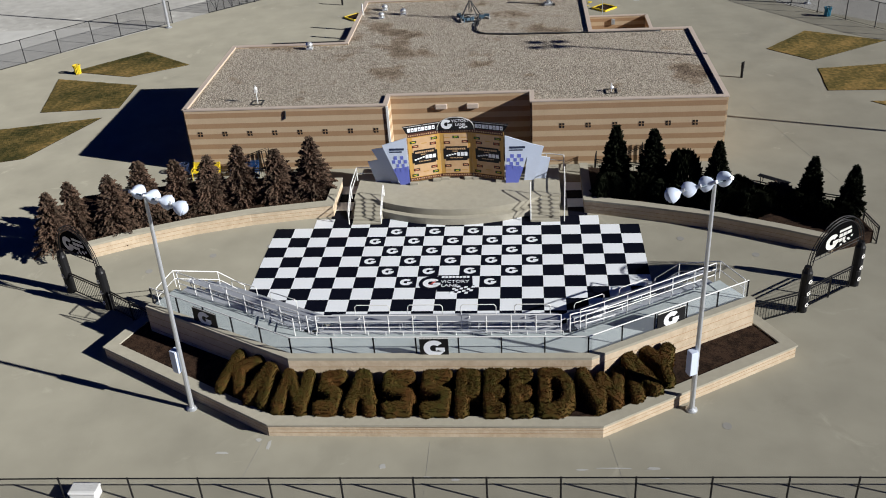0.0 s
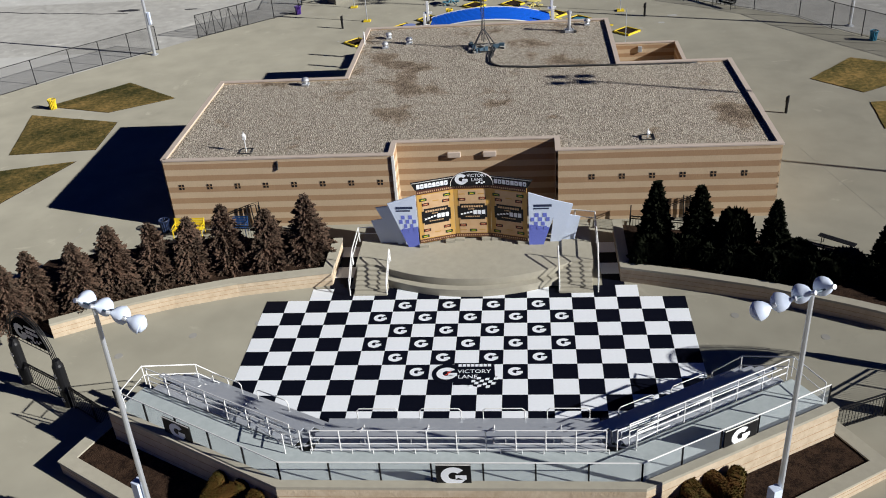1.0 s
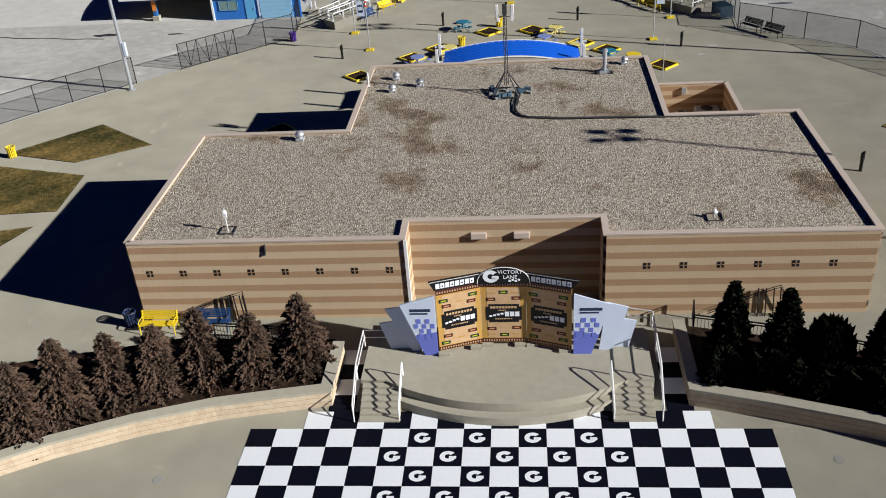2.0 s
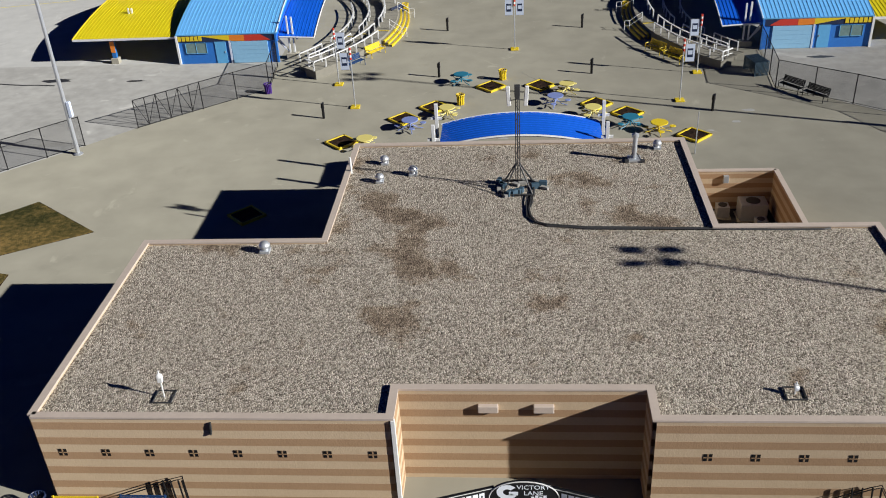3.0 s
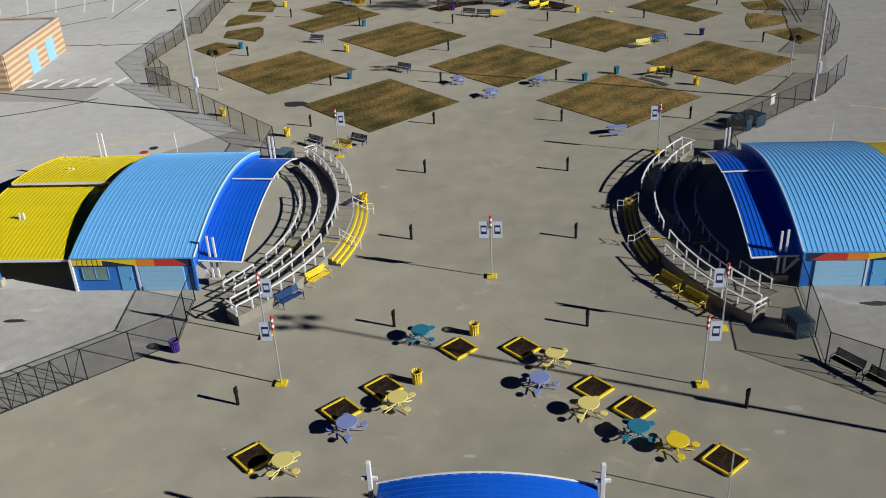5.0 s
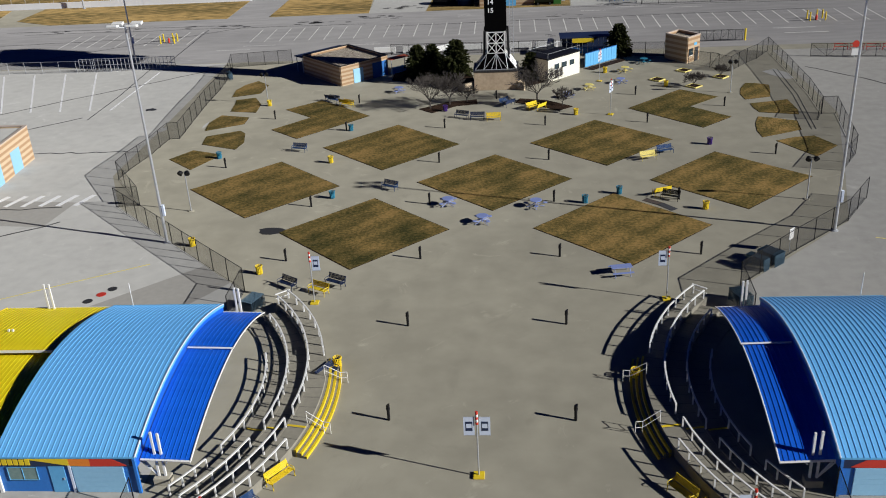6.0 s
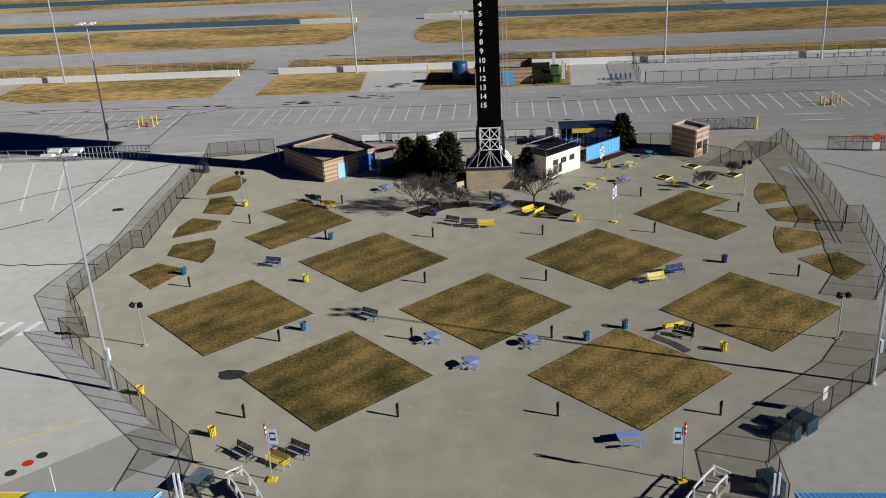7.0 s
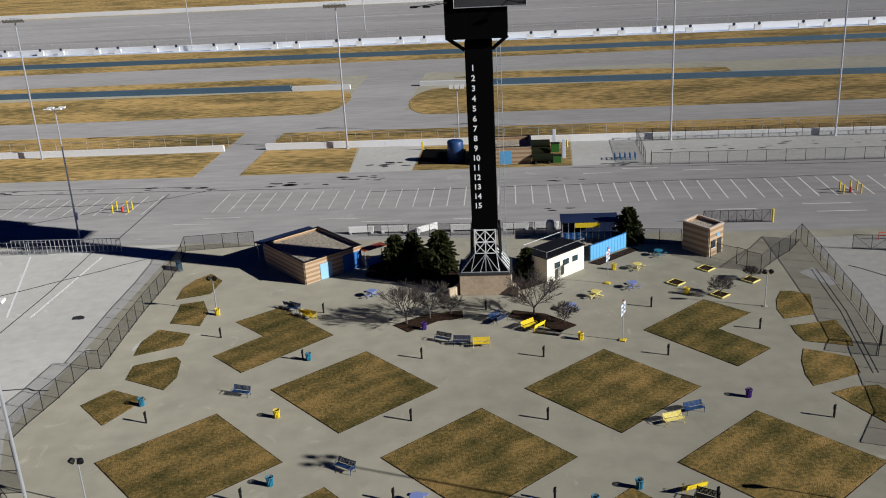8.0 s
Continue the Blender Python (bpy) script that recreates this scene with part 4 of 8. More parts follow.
INN = inset(OUT, 0.28)
part("wall_body", wall_strip(INN, 0.24, 0, 0.58), STONE, pl)
part("wall_cap", wall_strip(INN, 0.29, 0.58, 0.68), PALE_CONC, pl, "pale cap stones")
for z in (0.2, 0.39):
    part("joint_course", wall_strip(INN, 0.245, z, z + 0.018), BLOCK_B, pl)
DK = [(-13.95, 27.3), (-6.05, 23.2), (7.08, 23.2), (14.75, 27.5)]
deckw = thing("deck_wall", "buff stone wall carrying the viewing deck", "retaining wall", kind="structure")
part("wall_body", wall_strip(DK, 0.18, 0, 1.95), STONE, deckw)
part("wall_cap", wall_strip(DK, 0.18, 1.95, 2.08), PALE_CONC, deckw, "pale cap stones")
for z in (0.4, 0.8, 1.2, 1.6):
    part("joint_course", wall_strip(DK, 0.185, z, z + 0.02), BLOCK_B, deckw)
# sloped soil between the two walls
bm = bmesh.new()
lo = [bm.verts.new((x, y, 0.6)) for x, y in INN]
upper = [(-14.0, 27.6), (-13.9, 27.2), (-6.0, 23.05), (7.0, 23.05), (14.7, 27.35), (14.75, 27.7)]
hi = [bm.verts.new((x, y, z)) for (x, y), z in zip(upper, (0.6, 0.62, 0.64, 0.64, 0.62, 0.6))]
for i in range(5):
    bm.faces.new((lo[i], lo[i + 1], hi[i + 1], hi[i]))
solid("planter_soil", bm, MULCH, "dark mulch in the front planter", "planting bed", kind="structure")

DECKZ = 1.85
DECK_IN = [(13.6, 29.3), (6.3, 25.1), (-5.5, 25.1), (-13.2, 29.0)]
deck = thing("viewing_deck", "raised grey viewing deck with three bends", "deck", kind="structure")
part("deck_floor", prism([(-13.9, 27.45), (-6.0, 23.35), (7.0, 23.35), (14.65, 27.65), *DECK_IN], DECKZ - 0.25, DECKZ), DECK, deck, "grey deck floor")
part("deck_fascia", wall_strip(DECK_IN, 0.05, 0.0, DECKZ - 0.02), DECK, deck)


# ---- bleachers ----
def bleacher(p, q, depth, rows, label):
    """Aluminium benches stepping down from p-q, to the left of its direction."""
    p, q = Vector(p), Vector(q)
    d = (q - p).normalized()
    nrm = Vector((-d.y, d.x))
    L = (q - p).length
    b = thing("bleacher", label, "bleacher", group="bleachers")
    M = Matrix(((d.x, nrm.x, 0, p.x), (d.y, nrm.y, 0, p.y), (0, 0, 1, 0), (0, 0, 0, 1)))
    b.matrix_basis = M
    for k in range(rows):
        y0 = 0.15 + k * depth / rows
        z = DECKZ - 0.15 - k * (DECKZ - 0.25) / rows
        part("foot_board", box(0, L, y0, y0 + 0.42, z - 0.09, z - 0.05, 0.008), ALUMINIUM, b)
        part("seat_board", box(0, L, y0 + 0.42, y0 + 0.7, z + 0.27, z + 0.31, 0.008), ALUMINIUM, b)
        n = max(2, int(L / 1.8))
        for i in range(n + 1):
            x = 0.1 + (L - 0.2) * i / n
            part("riser", tube((x, y0 + 0.56, max(0.0, z - 0.6)), (x, y0 + 0.56, z + 0.27), 0.025, n=6), STEEL, b)
    for x in (0.05, L / 3, 2 * L / 3, L - 0.05):
        part("stringer", tube((x, 0.2, DECKZ - 0.35), (x, depth, 0.05), 0.04, n=6), STEEL, b)
    n = max(2, int(L / 1.1))
    for i in range(n + 1):
        x = L * i / n
        part("guard_post", tube((x, 0.06, DECKZ - 0.1), (x, 0.06, DECKZ + 0.95), 0.024, n=6), WHITE, b)
    for z in (0.95, 0.6, 0.3):
        part("guard_rail", tube((0, 0.06, DECKZ + z), (L, 0.06, DECKZ + z), 0.024, n=6), WHITE, b)
    for i in range(max(1, int(L / 2.6))):
        x = 1.2 + i * 2.6
        if x + 1.7 > L:
            break
        pts = [(x, depth + 0.1, 0.01), (x, depth + 0.1, 1.24), (x + 0.1, depth + 0.1, 1.34), (x + 1.6, depth + 0.1, 1.34), (x + 1.7, depth + 0.1, 1.24), (x + 1.7, depth + 0.1, 0.01)]
        part("front_hoop", pipe(pts, 0.024), WHITE, b)
        part("front_bar", tube((x, depth + 0.1, 0.75), (x + 1.7, depth + 0.1, 0.75), 0.02, n=6), WHITE, b)
        mid_y = depth * 0.5
        part("aisle_hoop", pipe([(x + 0.5, mid_y - 0.5, DECKZ * 0.55), (x + 0.5, mid_y - 0.5, DECKZ * 0.55 + 0.85), (x + 0.5, mid_y + 0.4, DECKZ * 0.35 + 0.85), (x + 0.5, mid_y + 0.4, DECKZ * 0.3)], 0.022), WHITE, b)


bleacher((-5.2, 25.15), (5.9, 25.15), 2.9, 4, "white-railed aluminium bleacher facing the stage")
bleacher((-13.0, 29.0), (-6.1, 25.5), 2.3, 4, "angled white-railed aluminium bleacher")
bleacher((6.8, 25.5), (13.4, 29.3), 2.3, 4, "angled white-railed aluminium bleacher")


def hand_rail(pts, label="sloping white handrail at the bleacher steps", mat_=None, h=0.95):
    r = thing("handrail", label, "handrail", group="handrails")
    mat_ = mat_ or WHITE
    part("top_rail", pipe([(x, y, z + h) for x, y, z in pts], 0.026), mat_, r)
    part("mid_rail", pipe([(x, y, z + h * 0.5) for x, y, z in pts], 0.02), mat_, r)
    for x, y, z in pts:
        part("post", tube((x, y, z), (x, y, z + h), 0.024, n=6), mat_, r)


hand_rail([(-5.6, 25.2, 1.85), (-7.3, 26.8, 1.1), (-9.4, 29.6, 0.02)])
hand_rail([(-6.2, 25.0, 1.85), (-8.2, 27.2, 1.0), (-10.4, 29.4, 0.02)])
hand_rail([(6.3, 25.2, 1.85), (8.0, 26.9, 1.1), (10.2, 29.7, 0.02)])
hand_rail([(7.0, 25.2, 1.85), (8.8, 27.2, 1.0), (11.2, 29.8, 0.02)])
hand_rail([(-13.5, 27.6, 1.85), (-13.2, 29.2, 1.85), (-11.4, 30.4, 1.0), (-10.2, 30.6, 0.02)], "white guard rail at the deck end")
hand_rail([(14.4, 27.9, 1.85), (13.6, 29.5, 1.85), (11.9, 30.7, 1.0), (10.8, 30.9, 0.02)], "white guard rail at the deck end")


def row_rail(y, z, x0, x1, h, step):
    """A straight white bleacher rail with close posts and two rails."""
    r = thing("row_rail", "white tubular rail along a bleacher row", "railing", group="bleacher rails")
    for d in (h, h * 0.55):
        part("rail", tube((x0, y, z + d), (x1, y, z + d), 0.02, n=6), WHITE, r)
    n = round((x1 - x0) / step)
    for i in range(n + 1):
        x = x0 + (x1 - x0) * i / n
        part("post", tube((x, y, z), (x, y, z + h), 0.018, n=6), WHITE, r)


row_rail(25.0, 1.2, -5.2, 6.0, 0.85, 0.8)
row_rail(25.7, 0.75, -4.9, 5.6, 0.85, 0.95)
front_guard = thing("deck_railing", "dark-posted deck railing with a white top rail and clear panels", "railing")
GP = [(-13.75, 27.5), (-6.0, 23.42), (7.0, 23.42), (14.5, 27.65)]
for (ax, ay), (bx, by) in zip(GP, GP[1:]):
    n = max(3, round(math.dist((ax, ay), (bx, by)) / 1.85))
    for i in range(n + 1):
        x, y = ax + (bx - ax) * i / n, ay + (by - ay) * i / n
        part("post", box(x - 0.03, x + 0.03, y - 0.03, y + 0.03, DECKZ, DECKZ + 1.05), BLACK, front_guard)
    part("top_rail", tube((ax, ay, DECKZ + 1.06), (bx, by, DECKZ + 1.06), 0.028, n=6), WHITE, front_guard)
    part("mesh_panel", wall_strip([(ax, ay), (bx, by)], 0.004, DECKZ + 0.08, DECKZ + 1.0), CLEAR, front_guard)


def ring_sign(p, q, z0, z1, label):
    s = thing("sign_board", label, "sign", group="deck signs")
    bd = part("board", slab(p, q, z0, z1, 0.06), BLACK, s)
    a, b = Vector(p), Vector(q)
    ang = math.degrees(math.atan2((b - a).y, (b - a).x))
    c = (a + b) / 2
    nrm = Vector(((b - a).y, -(b - a).x)).normalized() * 0.036
    bolt_mark(bd, (z1 - z0) * 0.8, 0.0, TILE_W, pose(c.x + nrm.x, c.y + nrm.y, (z0 + z1) / 2, 90, 0, ang))
    part("edge_trim", wall_strip([(p[0] + nrm.x, p[1] + nrm.y), (q[0] + nrm.x, q[1] + nrm.y)], 0.012, z1 - 0.02, z1 + 0.02), PAINT_WHITE, bd)


ring_sign((-0.25, 23.3), (1.0, 23.3), 1.9, 2.95, "square black sign with a white ring emblem on the deck rail")
ring_sign((-11.2, 26.0), (-9.9, 25.33), 1.9, 2.85, "black sign with a white emblem on the deck rail")
ring_sign((10.1, 25.1), (11.4, 25.83), 1.9, 2.85, "black sign with a white emblem on the deck rail")


# ---- main building ----
RZ = 4.44
PLAN = [(-17.85, 46.1), (-4.36, 46.1), (-4.36, 47.75), (4.72, 47.75), (4.72, 46.1), (16.95, 46.1), (16.75, 59.8), (9.45, 59.8), (9.42, 69.65), (-9.15, 69.65), (-9.15, 58.85), (-17.85, 58.85)]
bld = thing("main_building", "single-storey banded block building with a gravel roof", "building")


def banded_wall(parent, p, q, top, t=0.3, bands=6, inward=True):
    """A block wall with proud brown courses between tan ones."""
    w = part("wall", wall_strip([p, q], t / 2, 0, top), BLOCK_A, parent, "banded tan and brown block wall")
    h = top / (2 * bands)
    for i in range(bands):
        part("brown_course", wall_strip([p, q], t / 2 + 0.004, h * (2 * i + 0.55), h * (2 * i + 1.5)), BLOCK_B, w)
    return w


def inset_poly(poly, d):
    out = []
    k = len(poly)
    for i in range(k):
        a, b, c = Vector(poly[i - 1]), Vector(poly[i]), Vector(poly[(i + 1) % k])
        n1 = Vector((-(b - a).y, (b - a).x)).normalized()
        n2 = Vector((-(c - b).y, (c - b).x)).normalized()
        bis = (n1 + n2)
        out.append(tuple(b + bis * (d / max(0.2, 1 + n1.dot(n2)))))
    return out


MID = inset_poly(PLAN, 0.13)
for i in range(len(MID)):
    banded_wall(bld, MID[i], MID[(i + 1) % len(MID)], RZ - 0.08, 0.26)
roof = part("roof", prism(inset_poly(PLAN, 0.25), RZ - 0.5, RZ - 0.16), GRAVEL, bld, "pale loose gravel roof with dark stains")
cap = part("parapet_coping", wall_strip(MID + MID[:1], 0.155, RZ - 0.08, RZ), COPING, bld, "pinkish metal coping")
for x in [-16.9 + 1.67 * i for i in range(8)] + [6.72 + 1.66 * i for i in range(6)]:
    win = part("window", box(x - 0.155, x + 0.155, 46.086, 46.12, 2.56, 2.88), BLACK, bld, "small dark vent window in four squares")
    part("muntin", box(x - 0.025, x + 0.025, 46.082, 46.09, 2.56, 2.88), BLOCK_B, win)
    part("muntin", box(x - 0.155, x + 0.155, 46.082, 46.09, 2.7, 2.74), BLOCK_B, win)
for x in (-1.05, 1.0):
    lampb = part("wall_light", box(x - 0.38, x + 0.38, 47.56, 47.76, 3.42, 3.74, 0.03), COPING, bld, "boxy wall light over the stage")
part("corner_trim", box(-4.44, -4.3, 46.02, 46.2, 0, RZ - 0.09), WHITE, bld, "white corner trim")
part("downpipe", pipe([(-11.0, 46.06, RZ - 0.2), (-11.0, 46.04, RZ - 0.35), (-11.02, 46.04, RZ - 0.6), (-11.06, 46.04, RZ - 0.75)], 0.045), RUBBER, bld, "short dark overflow pipe")

# yard behind the building
yard = thing("service_yard", "open walled service yard with plant inside", "enclosure")
for p, q in (((9.6, 69.5), (14.65, 69.5)), ((14.65, 69.5), (14.65, 59.95))):
    w = banded_wall(yard, p, q, 2.4, 0.22, 4)
    part("wall_coping", wall_strip([p, q], 0.14, 2.4, 2.47), COPING, yard)


def ac_unit(x, y, w, d, h, label):
    a = thing("air_conditioner", label, "air conditioner", at(x, y), group="yard plant")
    part("casing", box(-w / 2, w / 2, -d / 2, d / 2, 0.1, h, 0.03), STEEL, a)
    part("fan_guard", lathe([(min(w, d) * 0.36, h), (min(w, d) * 0.36, h + 0.03), (min(w, d) * 0.3, h + 0.04)]), RUBBER, a, "round dark fan guard")
    part("plinth", box(-w / 2 - 0.1, w / 2 + 0.1, -d / 2 - 0.1, d / 2 + 0.1, 0, 0.1), PALE_CONC, a)


# near-black floor colour stands for the shade the yard walls cast inside
part("yard_floor", box(9.5, 14.5, 59.9, 69.35, -0.02, 0.03), RUBBER, yard, "yard floor darkened to stand for the shade of the walls")
ac_unit(13.3, 68.3, 1.5, 1.1, 1.1, "grey rooftop-type cooling unit standing in the yard")
ac_unit(11.7, 68.5, 0.7, 0.7, 0.75, "small grey condenser in the yard")
ac_unit(13.6, 65.6, 0.6, 0.5, 0.5, "low grey pump box in the yard")
ac_unit(13.5, 67.0, 0.6, 0.6, 0.65, "small grey condenser in the yard")
solid("meter_box", box(11.75, 12.05, 69.2, 69.4, 1.75, 2.2, 0.02), STEEL, "small white meter box on the yard wall", "meter box")


# ---- roof equipment ----
RT = RZ - 0.16


def roof_vent(x, y, s):
    v = thing("roof_vent", "squat galvanised mushroom roof vent", "roof vent", at(x, y, RT), group="roof vents")
    part("curb", box(-0.26 * s, 0.26 * s, -0.26 * s, 0.26 * s, 0, 0.16 * s, 0.02), STEEL, v)
    part("neck", lathe([(0.17 * s, 0.16 * s), (0.17 * s, 0.34 * s)]), STEEL, v)
    part("hood", lathe([(0.2 * s, 0.3 * s), (0.3 * s, 0.34 * s), (0.3 * s, 0.44 * s), (0.2 * s, 0.58 * s), (0.05 * s, 0.63 * s)]), STEEL, v, smooth=True)


for x, y, s in ((-7.15, 67.2, 0.8), (-7.15, 65.0, 0.8), (-5.45, 65.8, 0.85), (-11.7, 57.9, 0.9), (7.8, 68.6, 0.8)):
    roof_vent(x, y, s)
st = thing("flue_stack", "tall galvanised flue pipe on a strutted base", "flue", at(6.4, 67.2, RT))
part("pipe", lathe([(0.13, 0), (0.13, 1.35), (0.19, 1.36), (0.19, 1.5), (0.05, 1.58)]), STEEL, st)
part("base", box(-0.35, 0.35, -0.35, 0.35, 0, 0.14, 0.02), STEEL, st)
for s in (-1, 1):
    part("strut", tube((s * 0.4, -0.25, 0), (0, 0, 0.6), 0.025, n=6), RUBBER, st)
    part("foot", box(s * 0.42 - 0.1, s * 0.42 + 0.1, -0.42, -0.22, 0, 0.16), RUBBER, st)
solid("vent_pipe", tube((-8.85, 66.1, RT), (-8.85, 66.1, RT + 0.95), 0.06), WHITE, "short white vent pipe on the roof", "pipe")

ant = thing("antenna_mast", "guyed lattice antenna mast with panel aerials on ballast blocks", "antenna", at(0.15, 63.95, RT))
for k in range(3):
    a = k * math.tau / 3 + 0.5
    part("mast_leg", tube((0.13 * math.cos(a), 0.13 * math.sin(a), 0.6), (0.09 * math.cos(a), 0.09 * math.sin(a), 5.6), 0.025, n=6), RUBBER, ant)
for i in range(16):
    a, b = i * math.tau / 3 + 0.5, (i + 1) * math.tau / 3 + 0.5
    z0, z1 = 0.7 + i * 0.3, 1.0 + i * 0.3
    part("mast_brace", tube((0.12 * math.cos(a), 0.12 * math.sin(a), z0), (0.12 * math.cos(b), 0.12 * math.sin(b), z1), 0.012, n=5), RUBBER, ant)
for k in range(4):
    a = k * math.tau / 4 + 0.75
    part("tripod_leg", tube((1.05 * math.cos(a), 1.05 * math.sin(a), 0.1), (0.1 * math.cos(a), 0.1 * math.sin(a), 1.45), 0.04, n=6), RUBBER, ant)
    part("base_bar", tube((1.15 * math.cos(a), 1.15 * math.sin(a), 0.1), (1.15 * math.cos(a + math.tau / 4), 1.15 * math.sin(a + math.tau / 4), 0.1), 0.05, n=6), RUBBER, ant)
rnd = random.Random(11)
for k in range(16):
    a, r = rnd.uniform(0, math.tau), rnd.uniform(0.35, 1.35)
    part("ballast_block", box(-0.2, 0.2, -0.1, 0.1, 0, 0.15 + 0.14 * (k % 2), 0.01), PATCH if k % 2 == 0 else STACK, ant, at=at(r * math.cos(a), r * math.sin(a), 0, rnd.uniform(0, 180)))
for s in (-1, 1):
    aer = part("panel_aerial", box(-0.1, 0.1, -0.06, 0.06, 0, 1.05, 0.03), WHITE, ant, "white panel aerial", at=pose(s * 0.4, -0.05, 4.6, 4, s * 4, 0))
    part("bracket", tube((0, 0.0, 0.3), (-s * 0.38, 0.0, 0.3), 0.025, n=5), RUBBER, aer)
part("radio_box", box(-0.12, 0.12, -0.22, -0.08, 5.0, 5.65, 0.02), RUBBER, ant)
part("radio_box", box(-0.14, 0.14, 0.1, 0.25, 5.0, 5.6, 0.02), RUBBER, ant)
for k, (dx, dy, r) in enumerate(((0.0, 0.0, 0.034), (0.12, 0.06, 0.03), (-0.11, 0.12, 0.028), (0.05, -0.1, 0.026))):
    run = [(0.75 + dx, 63.3), (0.70 + dx * 1.6, 62.5), (0.62 + dx * 0.6, 61.7), (0.66 + dx, 61.0), (0.95 + dx, 60.35 + dy), (1.5, 60.02 + dy), (3.4, 59.72 + dy), (6.5, 59.62 + dy * 0.8), (9.6, 59.5 + dy * 0.6)]
    if k < 2:
        run += [(12.0, 59.42 + dy * 0.5), (14.2, 59.4 + dy * 0.5), (14.5, 59.5)]
    solid("antenna_cable", pipe([(x, y, RT + 0.03 + 0.02 * k) for x, y in run], r), RUBBER, "black cable lying on the roof gravel", "cable", group="roof cables")
for x, y in ((-13.1, 47.4), (9.9, 47.7)):
    a = thing("roof_aerial", "small white aerial on a ballast frame", "antenna", at(x, y, RT), group="small aerials")
    part("mast", tube((0, 0, 0), (0, 0, 1.25 if x < 0 else 0.55), 0.03, n=6), WHITE, a)
    part("dish", lathe([(0.11, 0), (0.1, 0.03), (0.03, 0.05)]), WHITE if x < 0 else STEEL, a, at=pose(0.02, -0.05, 1.05 if x < 0 else 0.3, 70, 0, 20))
    part("aerial_box", box(-0.09, 0.09, -0.07, 0.07, 0.75, 1.0) if x < 0 else box(-0.06, 0.06, -0.05, 0.05, 0.3, 0.45), WHITE, a)
    for s in (-1, 1):
        part("frame_bar", tube((s * 0.35, -0.35, 0.04), (s * 0.35, 0.35, 0.04), 0.03, n=6), RUBBER, a)
        part("frame_bar", tube((-0.35, s * 0.35, 0.04), (0.35, s * 0.35, 0.04), 0.03, n=6), RUBBER, a)


# ---- entrance canopy behind the building ----
def barrel_panel(y0, y1, zf, width, rib=0.03, n=18, t=0.05, zr=None):
    """One curved roof sheet with an upstanding seam; runs along y, width along x; zr: height along its second edge, if it slopes sideways."""
    bm = bmesh.new()
    rows = []
    for i in range(n + 1):
        y = y0 + (y1 - y0) * i / n
        z = zf(y)
        e = zr(y) if zr else z
        rows.append([bm.verts.new(v) for v in ((0, y, z - t), (0, y, z), (width - 0.05, y, e), (width - 0.035, y, e + rib), (width - 0.008, y, e + rib), (width, y, e), (width, y, e - t))])
    for u, v in zip(rows, rows[1:]):
        for k in range(7):
            bm.faces.new((u[k], u[(k + 1) % 7], v[(k + 1) % 7], v[k]))
    bm.faces.new(rows[0]), bm.faces.new(rows[-1][::-1])
    return bm


can = thing("entrance_canopy", "arched blue metal canopy on white posts", "canopy")
zc = lambda x: 3.78 + 0.68 * (1 - ((x - 0.3) / 4.75) ** 2)
me = to_mesh("roof_panel", barrel_panel(-4.4, 5.1, zc, 0.33), ROOF_DEEP)
for i in range(10):
    part("roof_panel", me, None, can, at=Matrix(((0, 1, 0, 0), (1, 0, 0, 70.4 + 0.33 * i), (0, 0, 1, 0), (0, 0, 0, 1))))
for y in (70.3, 73.72):
    part("edge_trim", pipe([(x / 10, y, zc(x / 10) + 0.0) for x in range(-45, 53, 5)], 0.07), WHITE, can, "white edge tube")
for x in (-4.75, 5.3):
    for y, h in ((70.9, 4.95), (73.5, 5.2)):
        post = part("post", box(x - 0.1, x + 0.1, y - 0.1, y + 0.1, 0, h, 0.015), WHITE, can)
        part("stub", box(x - 0.35, x + 0.35, y - 0.06, y + 0.06, h - 1.0, h - 0.85), WHITE, post)


